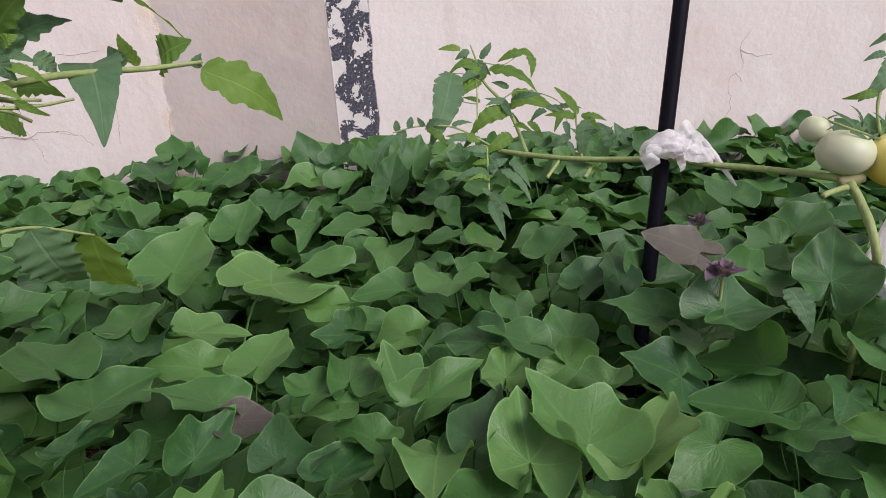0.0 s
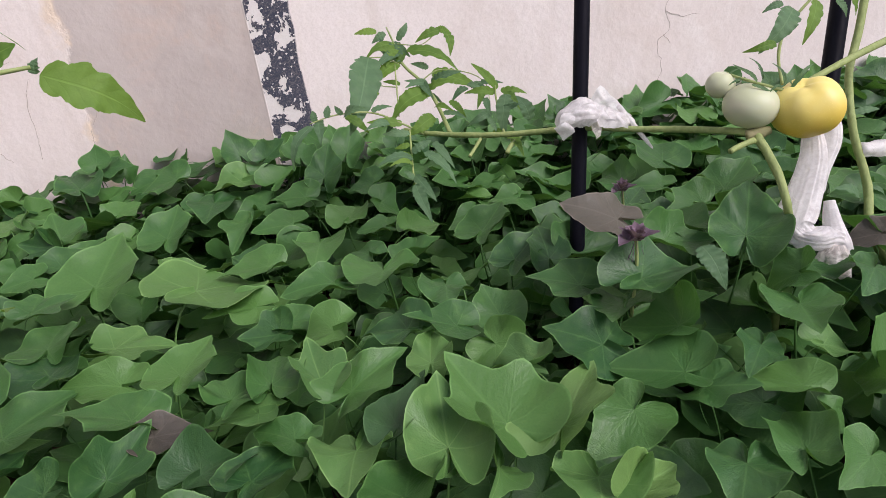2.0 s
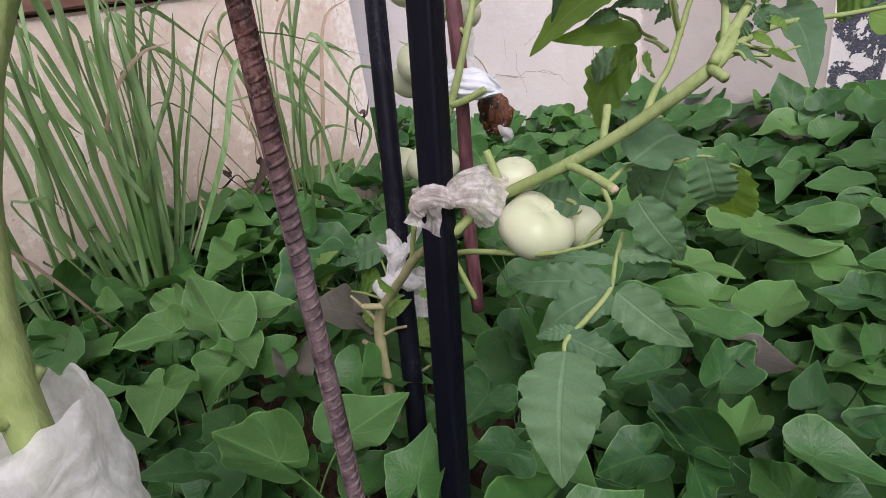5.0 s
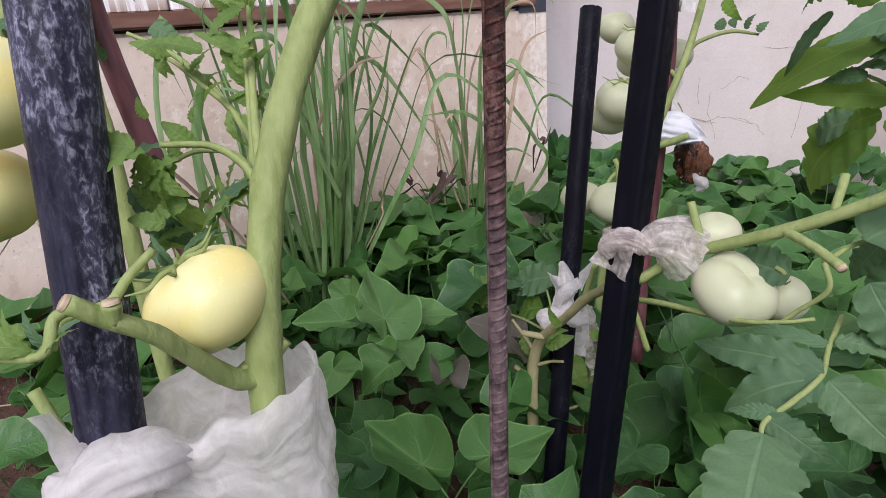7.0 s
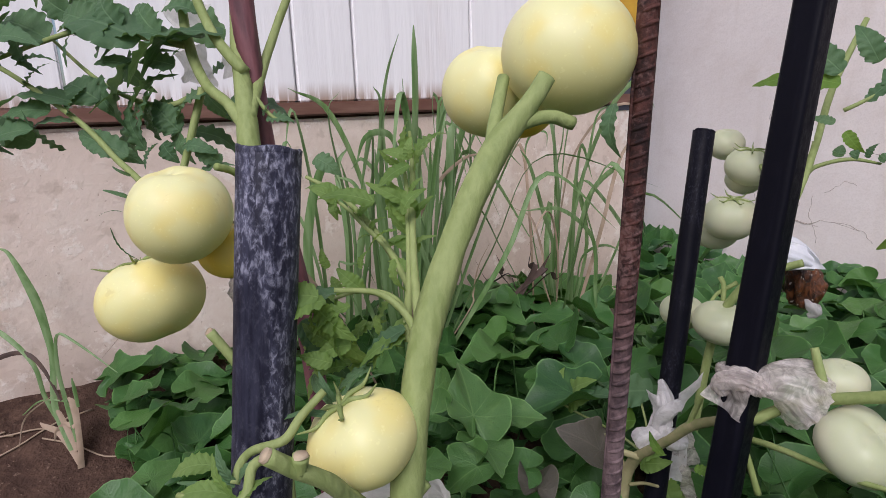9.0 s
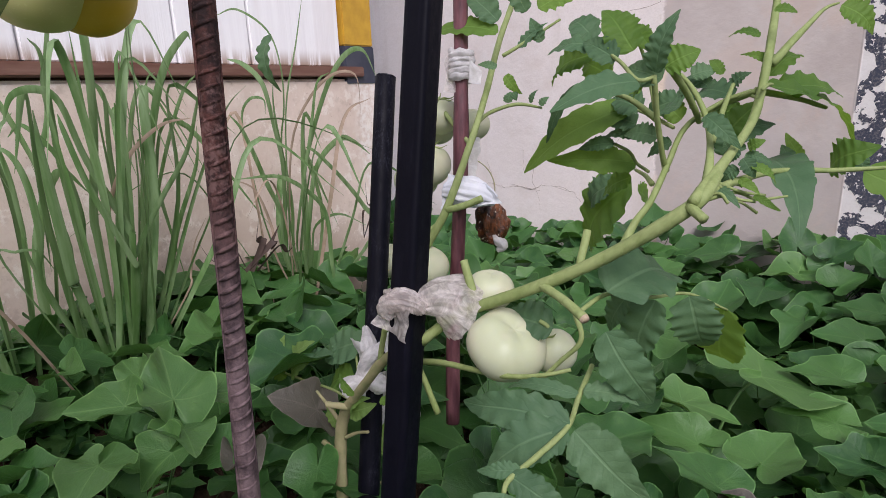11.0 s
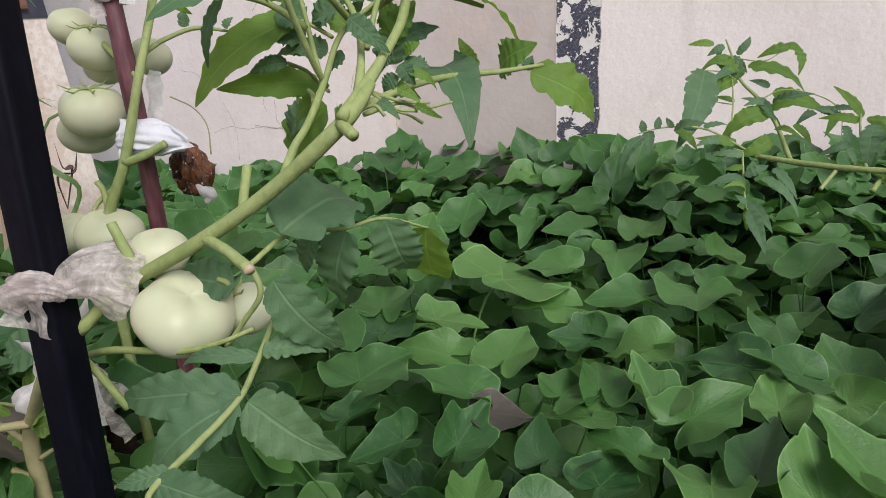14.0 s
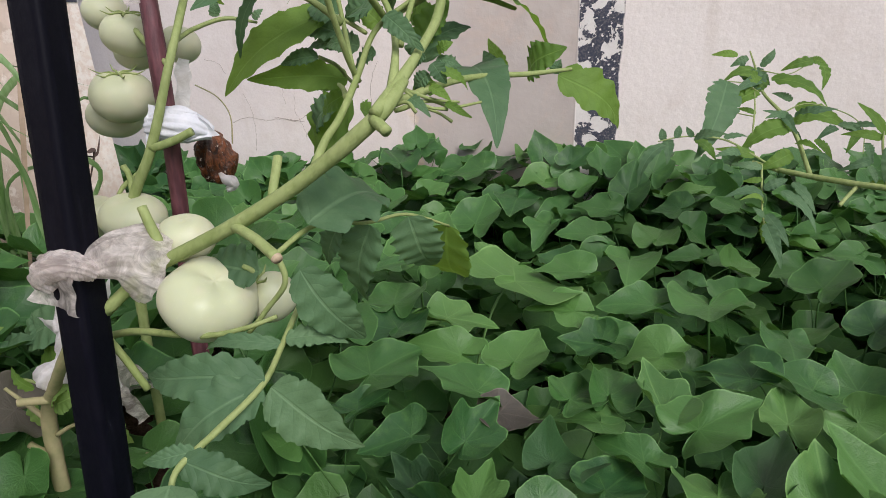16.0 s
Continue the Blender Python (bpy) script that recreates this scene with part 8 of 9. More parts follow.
bag_part(e, "tail", lambda bm: sheet(bm, [(-0.736, 0.646, 0.575), (-0.721, 0.649, 0.571), (-0.715, 0.628, 0.518), (-0.734, 0.623, 0.521)], 8, 14, 0.006, 8.0), BAG)
e = bag("white plastic strip knotted round a black pipe", (0.284, 0.985, 0.361))
bag_part(e, "knot", lambda bm: pleated(bm, [(0.240, 0.973, 0.358, 0.0060), (0.258, 0.962, 0.371, 0.0160), (0.278, 0.958, 0.375, 0.0190), (0.298, 0.961, 0.369, 0.0120), (0.306, 0.962, 0.359, 0.0050)], 44, 7, 11, 0.3, 0.4, 0.9, 11.0), BAG)
bag_part(e, "lobe", lambda bm: pleated(bm, [(0.300, 0.964, 0.363, 0.0060), (0.318, 0.963, 0.362, 0.0120), (0.342, 0.965, 0.354, 0.0110), (0.364, 0.968, 0.347, 0.0040)], 36, 6, 9, 0.3, 0.4, 0.8, 12.0), BAG)
bag_part(e, "wing", lambda bm: sheet(bm, [(0.300, 1.005, 0.384), (0.329, 1.023, 0.401), (0.366, 0.981, 0.353), (0.323, 0.978, 0.370)], 14, 10, 0.009, 13.0), BAG)
bag_part(e, "tail", lambda bm: pleated(bm, [(0.344, 0.984, 0.373, 0.0040), (0.356, 0.958, 0.349, 0.0040), (0.372, 0.942, 0.324, 0.0030), (0.380, 0.931, 0.311, 0.0012)], 14, 6, 4, 0.3, 0.3, 0.6, 14.0), BAG)
bag_part(e, "stained_scrap", lambda bm: sheet(bm, [(0.287, 0.952, 0.360), (0.305, 0.953, 0.363), (0.300, 0.943, 0.339), (0.292, 0.941, 0.335)], 8, 8, 0.006, 15.0), BAG_DIRTY)
bag_part(e, "scrap", lambda bm: sheet(bm, [(0.246, 0.955, 0.380), (0.291, 0.949, 0.393), (0.299, 0.941, 0.374), (0.236, 0.946, 0.358)], 18, 12, 0.011, 51.0), BAG)
bag_part(e, "scrap", lambda bm: sheet(bm, [(0.296, 0.954, 0.391), (0.334, 0.953, 0.375), (0.345, 0.945, 0.345), (0.297, 0.939, 0.356)], 16, 12, 0.012, 52.0), BAG)
bag_part(e, "scrap", lambda bm: sheet(bm, [(0.225, 0.942, 0.361), (0.248, 0.940, 0.371), (0.254, 0.933, 0.353), (0.240, 0.934, 0.343)], 10, 8, 0.008, 53.0), BAG)
bag_part(e, "wrap", lambda bm: ring_wrap(bm, E0, E1, 0.352, 0.0165, 0.0048, 0.012, 1.5, 16.0), BAG)
e = bag("long torn white plastic bag hanging from a stake", (0.66, 0.90, 0.16))
bag_part(e, "strip", lambda bm: film_cone(bm, [(0.565, 0.830, 0.336, 0.0042), (0.557, 0.810, 0.303, 0.0059), (0.541, 0.795, 0.268, 0.0071), (0.520, 0.777, 0.239, 0.0084), (0.509, 0.765, 0.224, 0.0076), (0.521, 0.753, 0.211, 0.0059)], 80, 8, 0.10, 0.30, 2.6, 21.0), BAG)
bag_part(e, "strip", lambda bm: film_cone(bm, [(0.609, 0.854, 0.346, 0.0042), (0.597, 0.835, 0.315, 0.0059), (0.575, 0.816, 0.282, 0.0050), (0.563, 0.799, 0.255, 0.0034)], 70, 8, 0.10, 0.30, 2.6, 22.0), BAG)
bag_part(e, "knot", lambda bm: pleated(bm, [(0.509, 0.771, 0.224, 0.0080), (0.517, 0.759, 0.211, 0.0140), (0.534, 0.750, 0.206, 0.0150), (0.561, 0.754, 0.204, 0.0140), (0.583, 0.751, 0.189, 0.0060)], 54, 8, 11, 0.30, 0.30, 0.9, 23.0), BAG)
bag_part(e, "tail", lambda bm: film_cone(bm, [(0.572, 0.783, 0.246, 0.0025), (0.568, 0.767, 0.223, 0.0042), (0.567, 0.750, 0.196, 0.0059), (0.571, 0.743, 0.183, 0.0050)], 60, 8, 0.10, 0.25, 2.6, 24.0), BAG)
bag_part(e, "tail", lambda bm: film_cone(bm, [(0.554, 0.740, 0.197, 0.0050), (0.548, 0.728, 0.183, 0.0076), (0.539, 0.716, 0.167, 0.0088)], 60, 8, 0.10, 0.25, 2.6, 25.0), BAG_DIRTY)
bag_part(e, "strap", lambda bm: pleated(bm, [(0.687, 0.880, 0.278, 0.0100), (0.720, 0.878, 0.277, 0.0110), (0.764, 0.876, 0.277, 0.0110)], 24, 6, 7, 0.2, 0.3, 0.8, 26.0), BAG)
e = bag("torn white plastic bag caught on a tomato branch", (-0.78, 0.0, 0.72))
bag_part(e, "scrap", lambda bm: sheet(bm, [(-0.848, -0.052, 0.739), (-0.828, -0.033, 0.745), (-0.816, -0.031, 0.713), (-0.843, -0.053, 0.719)], 16, 14, 0.010, 31.0), BAG)
bag_part(e, "scrap", lambda bm: sheet(bm, [(-0.870, -0.046, 0.781), (-0.844, -0.021, 0.778), (-0.844, -0.035, 0.755), (-0.865, -0.049, 0.759)], 16, 12, 0.010, 32.0), BAG)
bag_part(e, "scrap", lambda bm: sheet(bm, [(-0.842, -0.017, 0.744), (-0.837, -0.007, 0.746), (-0.831, -0.009, 0.722), (-0.836, -0.020, 0.718)], 10, 12, 0.008, 33.0), BAG)
e = bag("knotted plastic scrap on a maroon stick", (-0.76, 0.0, 0.50))
bag_part(e, "knot", lambda bm: pleated(bm, [(-0.766, -0.044, 0.569, 0.0040), (-0.762, -0.040, 0.565, 0.0080), (-0.759, -0.039, 0.558, 0.0080), (-0.756, -0.037, 0.552, 0.0040)], 26, 6, 6, 0.3, 0.5, 1.0, 34.0), BAG_DIRTY)
# wide bag looped round the yellow-fruited stem and the stained pipe
e = bag("crumpled white plastic bag looped round stem and pipe", (-0.556, -0.045, 0.45))


def loop_bag(bm):
    nu, nv = 180, 60
    grid = []
    for j in range(nv + 1):
        row = []
        for i in range(nu):
            a = 2 * math.pi * i / nu
            k = 0.5 + 0.5 * math.sin(a)
            ry = 0.046 if math.sin(a) > 0 else 0.058
            lo, hi = 0.455 - 0.085 * k, 0.494 + 0.010 * k
            z = lo + (hi - lo) * j / nv
            q = Vector((math.cos(a) * 1.6, math.sin(a) * 1.6, 0))
            way = ((a + 1.05 + math.pi) % (2 * math.pi)) - math.pi
            s = abs(way) * 0.055
            phi = math.atan2(z - 0.482, s + 0.004)
            far = min(1.0, s / 0.035)
            bend = noise.noise(q * 1.1 + Vector((0, 0, z * 18)))
            f = 1 + 0.07 * bend + far * 0.24 * (abs(noise.noise(Vector((phi * 2.6, way * 0.45, 2.0)))) - 0.2)
            f += far * 0.08 * abs(noise.noise(Vector((phi * 8.0 + bend, way * 0.9, 5.0)))) + far * 0.022 * abs(noise.noise(Vector((phi * 19.0, way * 1.6, 8.0))))
            f += 0.03 * noise.noise(q * 2.0 + Vector((3, 0, z * 40)))
            row.append(bm.verts.new((-0.548 + 0.010 * math.sin(a) + 0.034 * f * (0.6 + 0.4 * k) * math.cos(a), -0.040 + ry * f * math.sin(a), z + 0.006 * noise.noise(q * 3 + Vector((5, 0, 0))))))
        grid.append(row)
    for r0, r1 in zip(grid, grid[1:]):
        for i in range(nu):
            bm.faces.new((r0[i], r0[(i + 1) % nu], r1[(i + 1) % nu], r1[i]))


bag_part(e, "loop", loop_bag, BAG)
bag_part(e, "knot", lambda bm: pleated(bm, [(-0.538, -0.055, 0.476, 0.005), (-0.531, -0.072, 0.488, 0.0115), (-0.530, -0.087, 0.492, 0.012), (-0.537, -0.101, 0.485, 0.009), (-0.548, -0.108, 0.488, 0.003)], 34, 7, 9, 0.34, 0.2, 1.0, 41.0), BAG)
bag_part(e, "knot", lambda bm: pleated(bm, [(-0.536, -0.080, 0.484, 0.004), (-0.531, -0.090, 0.474, 0.008), (-0.533, -0.102, 0.469, 0.007), (-0.540, -0.112, 0.472, 0.003)], 30, 6, 9, 0.34, 0.2, 1.0, 42.0), BAG)
bag_part(e, "tail", lambda bm: sheet(bm, [(-0.545, -0.108, 0.520), (-0.552, -0.100, 0.515), (-0.538, -0.088, 0.478), (-0.536, -0.100, 0.474)], 8, 12, 0.004, 43.0), BAG)


# rotten fruit under the white wrap
e = empty("rotten_tomato", "rotten brown split tomato with white mould rim", "tomato", (-0.679, 0.61, 0.46))
bag_part(e, "skin", lambda bm: pleated(bm, [(-0.690, 0.612, 0.493, 0.006), (-0.684, 0.611, 0.482, 0.0155), (-0.679, 0.610, 0.462, 0.019), (-0.675, 0.612, 0.445, 0.0165), (-0.672, 0.614, 0.435, 0.008)], 32, 6, 7, 0.22, 0.35, 0.8, 4.0), ROT)
bag_part(e, "mould_rim", lambda bm: pleated(bm, [(-0.672, 0.603, 0.448, 0.003), (-0.664, 0.604, 0.440, 0.006), (-0.660, 0.610, 0.432, 0.005), (-0.668, 0.606, 0.426, 0.003)], 16, 4, 4, 0.2, 0.4, 1.0, 8.0), BAG)

# ---------------------------------------------------------------- lemongrass and weeds


def blade(parent, base, top, tip, width, material, seed, name="blade"):
    """A grass blade: keeled strip from base over its bend (top) to its tip."""
    sway = random.Random(seed + 7)
    pts = curve_points([(*base, width * 0.75), (*[b + (t - b) * 0.55 + o for b, t, o in zip(base, top, (sway.uniform(0, 0.03), sway.gauss(0, 0.022), 0.03))], width), (*top, width * 0.85), (*tip, width * 0.03)], 6)
    ps, fr = frames_along(pts)
    rr = random.Random(seed)
    turn = rr.uniform(0, 6.28)
    vs, fs, uv = [], [], []
    for i, (p, (t, a, b)) in enumerate(zip(ps, fr)):
        th = turn + 0.06 * i
        s = a * math.cos(th) + b * math.sin(th)
        n = t.cross(s)
        w = pts[i][3]
        vs += [tuple(p - s * w + n * w * 0.35), tuple(p), tuple(p + s * w + n * w * 0.35)]
        uv += [(0, i / len(ps)), (0.5, i / len(ps)), (1, i / len(ps))]
    for i in range(len(ps) - 1):
        k = 3 * i
        fs += [(k, k + 1, k + 4, k + 3), (k + 1, k + 2, k + 5, k + 4)]
    return hang(new(name, mesh_of(name, (vs, fs, uv), material)), parent)


def ribbon(parent, pts, material, seed, name="blade"):
    """A keeled strip along (x, y, z, half width), turned to the open side."""
    line = curve_points(pts, 5)
    ps, fr = frames_along(line)
    vs, fs, uv = [], [], []
    for i, (p, (t, a, b)) in enumerate(zip(ps, fr)):
        s = t.cross(Vector((1.0, 0.25 + 0.2 * math.sin(seed + 0.2 * i), 0.15))).normalized()
        n = t.cross(s)
        w = max(0.0003, line[i][3])
        vs += [tuple(p - s * w + n * w * 0.3), tuple(p), tuple(p + s * w + n * w * 0.3)]
        uv += [(0, i / len(ps)), (0.5, i / len(ps)), (1, i / len(ps))]
    for i in range(len(ps) - 1):
        k = 3 * i
        fs += [(k, k + 1, k + 4, k + 3), (k + 1, k + 2, k + 5, k + 4)]
    return hang(new(name, mesh_of(name, (vs, fs, uv), material)), parent)


def lemongrass(label, x, y, z, n, spread, height, seed):
    e = empty("lemongrass_clump", label, "grass", (x, y, soil_height(x, y)), "grass clumps")
    rr = random.Random(seed)
    for i in range(n):
        a = rr.uniform(0, 6.283)
        q = rr.random() ** 0.7
        bx, by = x + 0.045 * q * math.cos(a), y + 0.07 * q * math.sin(a)
        h = height * rr.uniform(0.55, 1.0)
        out = spread * rr.uniform(0.15, 1.0) * (1.2 - h / height * 0.6)
        a += rr.gauss(0, 0.8)
        dx, dy = math.cos(a) * out * 0.7, math.sin(a) * out
        if x + dx < -1.36:
            dx = -1.36 - x + rr.uniform(0, 0.05)
        top = (bx + dx, by + dy, z + h)
        bend = rr.random() ** 0.5
        tip = (top[0] + dx * 0.5 * bend + rr.uniform(-0.03, 0.03), top[1] + dy * (1.1 * bend + 0.15) + rr.gauss(0, 0.03), top[2] + (0.10 if bend < 0.45 else -0.46 * bend * rr.uniform(0.3, 1.3)) * height)
        tip = (max(tip[0], -1.375), tip[1], tip[2])
        dry = rr.random() < 0.12
        blade(e, (bx, by, soil_height(bx, by) - 0.01), top, tip, rr.uniform(0.003, 0.0042 if dry else 0.0080), GRASS_DRY if dry else GRASS, seed * 100 + i)
    return e


clump_a = lemongrass("tall clump of blue-green lemongrass against the low wall", -1.22, 0.325, 0.25, 20, 0.36, 0.50, 3)
clump_b = lemongrass("smaller clump of lemongrass near the wall end", -1.22, 0.70, 0.25, 9, 0.30, 0.38, 4)
lemongrass("slender lemongrass tuft against the low wall", -1.27, 0.20, 0.25, 9, 0.09, 0.44, 9)

# the broad blades that arch out of the two clumps
ribbon(clump_a, [(-1.180, 0.306, 0.230, 0.0045), (-1.160, 0.271, 0.378, 0.0065), (-1.150, 0.265, 0.396, 0.0080), (-1.149, 0.261, 0.492, 0.0077), (-1.158, 0.261, 0.573, 0.0057), (-1.169, 0.264, 0.628, 0.0009)], GRASS, 600)
ribbon(clump_a, [(-1.170, 0.333, 0.230, 0.0035), (-1.140, 0.348, 0.431, 0.0050), (-1.150, 0.351, 0.452, 0.0062), (-1.160, 0.315, 0.557, 0.0059), (-1.161, 0.296, 0.636, 0.0057), (-1.152, 0.270, 0.654, 0.0054), (-1.141, 0.236, 0.647, 0.0039), (-1.138, 0.218, 0.611, 0.0006)], GRASS, 601)
ribbon(clump_a, [(-1.205, 0.326, 0.230, 0.0045), (-1.210, 0.329, 0.426, 0.0065), (-1.211, 0.331, 0.473, 0.0081), (-1.201, 0.348, 0.591, 0.0079), (-1.190, 0.352, 0.682, 0.0076), (-1.189, 0.353, 0.774, 0.0056), (-1.197, 0.357, 0.819, 0.0009)], GRASS, 602)
ribbon(clump_a, [(-1.215, 0.336, 0.230, 0.0024), (-1.230, 0.357, 0.411, 0.0034), (-1.220, 0.353, 0.444, 0.0042), (-1.219, 0.347, 0.619, 0.0030), (-1.229, 0.349, 0.737, 0.0005)], GRASS, 603)
ribbon(clump_a, [(-1.185, 0.335, 0.230, 0.0046), (-1.170, 0.353, 0.395, 0.0066), (-1.180, 0.360, 0.423, 0.0082), (-1.190, 0.373, 0.538, 0.0061), (-1.191, 0.378, 0.634, 0.0010)], GRASS, 604)
ribbon(clump_a, [(-1.211, 0.352, 0.230, 0.0038), (-1.221, 0.403, 0.401, 0.0055), (-1.221, 0.405, 0.433, 0.0069), (-1.211, 0.437, 0.585, 0.0067), (-1.200, 0.467, 0.684, 0.0067), (-1.199, 0.510, 0.737, 0.0051), (-1.208, 0.523, 0.730, 0.0008)], GRASS, 605)
ribbon(clump_a, [(-1.230, 0.358, 0.230, 0.0015), (-1.260, 0.418, 0.426, 0.0021), (-1.250, 0.416, 0.454, 0.0026), (-1.249, 0.449, 0.614, 0.0025), (-1.259, 0.466, 0.669, 0.0019), (-1.269, 0.486, 0.682, 0.0003)], GRASS, 606)
ribbon(clump_a, [(-1.180, 0.334, 0.230, 0.0026), (-1.160, 0.351, 0.391, 0.0037), (-1.170, 0.365, 0.411, 0.0047), (-1.180, 0.417, 0.479, 0.0049), (-1.181, 0.474, 0.552, 0.0050), (-1.172, 0.495, 0.618, 0.0037), (-1.161, 0.497, 0.647, 0.0006)], GRASS, 607)
ribbon(clump_a, [(-1.225, 0.321, 0.230, 0.0032), (-1.251, 0.313, 0.520, 0.0046), (-1.250, 0.313, 0.604, 0.0056), (-1.241, 0.312, 0.700, 0.0041), (-1.230, 0.295, 0.724, 0.0006)], GRASS, 608)
ribbon(clump_a, [(-1.169, 0.333, 0.230, 0.0032), (-1.139, 0.349, 0.383, 0.0046), (-1.130, 0.340, 0.411, 0.0056), (-1.129, 0.301, 0.519, 0.0052), (-1.139, 0.286, 0.597, 0.0038), (-1.149, 0.285, 0.622, 0.0006)], GRASS, 609)
ribbon(clump_a, [(-1.195, 0.293, 0.230, 0.0021), (-1.190, 0.233, 0.417, 0.0030), (-1.200, 0.233, 0.471, 0.0037), (-1.210, 0.234, 0.533, 0.0036), (-1.211, 0.229, 0.575, 0.0027), (-1.202, 0.217, 0.611, 0.0004)], GRASS, 610)
ribbon(clump_a, [(-1.216, 0.364, 0.230, 0.0026), (-1.231, 0.436, 0.317, 0.0037), (-1.230, 0.441, 0.343, 0.0046), (-1.220, 0.459, 0.422, 0.0046), (-1.210, 0.504, 0.528, 0.0034), (-1.209, 0.513, 0.592, 0.0005)], GRASS, 611)
ribbon(clump_a, [(-1.195, 0.281, 0.230, 0.0011), (-1.189, 0.200, 0.431, 0.0016), (-1.179, 0.213, 0.445, 0.0020), (-1.179, 0.239, 0.439, 0.0016), (-1.189, 0.259, 0.402, 0.0003)], GRASS, 612)
ribbon(clump_a, [(-1.175, 0.360, 0.230, 0.0012), (-1.150, 0.426, 0.334, 0.0017), (-1.160, 0.439, 0.356, 0.0022), (-1.170, 0.458, 0.402, 0.0017), (-1.171, 0.485, 0.442, 0.0003)], GRASS_DRY, 613)
ribbon(clump_a, [(-1.230, 0.345, 0.230, 0.0032), (-1.261, 0.382, 0.407, 0.0046), (-1.260, 0.387, 0.458, 0.0056), (-1.250, 0.385, 0.558, 0.0055), (-1.240, 0.387, 0.640, 0.0040), (-1.239, 0.378, 0.657, 0.0006)], GRASS, 614)
ribbon(clump_a, [(-1.210, 0.320, 0.230, 0.0026), (-1.219, 0.312, 0.404, 0.0037), (-1.209, 0.313, 0.477, 0.0045), (-1.210, 0.299, 0.557, 0.0044), (-1.219, 0.265, 0.608, 0.0032), (-1.230, 0.247, 0.593, 0.0005)], GRASS, 615)
ribbon(clump_a, [(-1.230, 0.361, 0.230, 0.0022), (-1.260, 0.429, 0.383, 0.0032), (-1.271, 0.448, 0.446, 0.0040), (-1.280, 0.495, 0.560, 0.0040), (-1.281, 0.538, 0.650, 0.0031), (-1.271, 0.566, 0.682, 0.0005)], GRASS, 616)
ribbon(clump_a, [(-1.206, 0.332, 0.230, 0.0020), (-1.211, 0.344, 0.385, 0.0029), (-1.210, 0.350, 0.470, 0.0035), (-1.200, 0.385, 0.548, 0.0035), (-1.190, 0.441, 0.597, 0.0027), (-1.189, 0.494, 0.606, 0.0005)], GRASS_DRY, 617)
ribbon(clump_a, [(-1.190, 0.294, 0.230, 0.0027), (-1.179, 0.237, 0.384, 0.0038), (-1.169, 0.242, 0.462, 0.0047), (-1.170, 0.240, 0.535, 0.0046), (-1.180, 0.229, 0.576, 0.0034), (-1.190, 0.201, 0.588, 0.0005)], GRASS, 618)
ribbon(clump_a, [(-1.215, 0.309, 0.230, 0.0022), (-1.230, 0.279, 0.514, 0.0031), (-1.241, 0.305, 0.621, 0.0039), (-1.250, 0.321, 0.701, 0.0038), (-1.251, 0.336, 0.759, 0.0029), (-1.241, 0.352, 0.810, 0.0005)], GRASS, 619)
ribbon(clump_b, [(-1.196, 0.685, 0.230, 0.0043), (-1.191, 0.657, 0.323, 0.0061), (-1.190, 0.657, 0.370, 0.0075), (-1.180, 0.661, 0.498, 0.0072), (-1.170, 0.643, 0.584, 0.0070), (-1.169, 0.627, 0.658, 0.0068), (-1.179, 0.599, 0.691, 0.0050), (-1.189, 0.574, 0.700, 0.0008)], GRASS, 620)
ribbon(clump_b, [(-1.210, 0.695, 0.230, 0.0017), (-1.219, 0.685, 0.328, 0.0025), (-1.209, 0.682, 0.378, 0.0031), (-1.210, 0.701, 0.602, 0.0030), (-1.220, 0.748, 0.730, 0.0022), (-1.230, 0.781, 0.818, 0.0004)], GRASS, 621)
ribbon(clump_b, [(-1.195, 0.699, 0.230, 0.0033), (-1.190, 0.698, 0.313, 0.0047), (-1.201, 0.712, 0.357, 0.0059), (-1.211, 0.735, 0.487, 0.0058), (-1.211, 0.802, 0.635, 0.0059), (-1.201, 0.854, 0.711, 0.0059), (-1.190, 0.901, 0.726, 0.0046), (-1.189, 0.935, 0.672, 0.0008)], GRASS, 622)
ribbon(clump_b, [(-1.191, 0.680, 0.230, 0.0033), (-1.181, 0.644, 0.359, 0.0047), (-1.180, 0.646, 0.419, 0.0058), (-1.170, 0.613, 0.483, 0.0056), (-1.160, 0.571, 0.576, 0.0040), (-1.159, 0.545, 0.609, 0.0006)], GRASS, 623)
ribbon(clump_b, [(-1.194, 0.700, 0.230, 0.0035), (-1.188, 0.701, 0.313, 0.0050), (-1.179, 0.706, 0.377, 0.0061), (-1.180, 0.740, 0.495, 0.0061), (-1.190, 0.816, 0.546, 0.0064), (-1.200, 0.869, 0.536, 0.0050), (-1.201, 0.914, 0.504, 0.0008)], GRASS, 624)
ribbon(clump_b, [(-1.111, 0.704, 0.276, 0.0045), (-1.121, 0.709, 0.321, 0.0057), (-1.131, 0.716, 0.396, 0.0056), (-1.130, 0.692, 0.445, 0.0055), (-1.121, 0.611, 0.497, 0.0038), (-1.110, 0.513, 0.507, 0.0006)], GRASS, 625)
ribbon(clump_b, [(-1.180, 0.762, 0.230, 0.0038), (-1.161, 0.877, 0.344, 0.0054), (-1.160, 0.845, 0.402, 0.0066), (-1.149, 0.781, 0.469, 0.0062), (-1.140, 0.710, 0.530, 0.0044), (-1.139, 0.683, 0.543, 0.0007)], GRASS, 626)
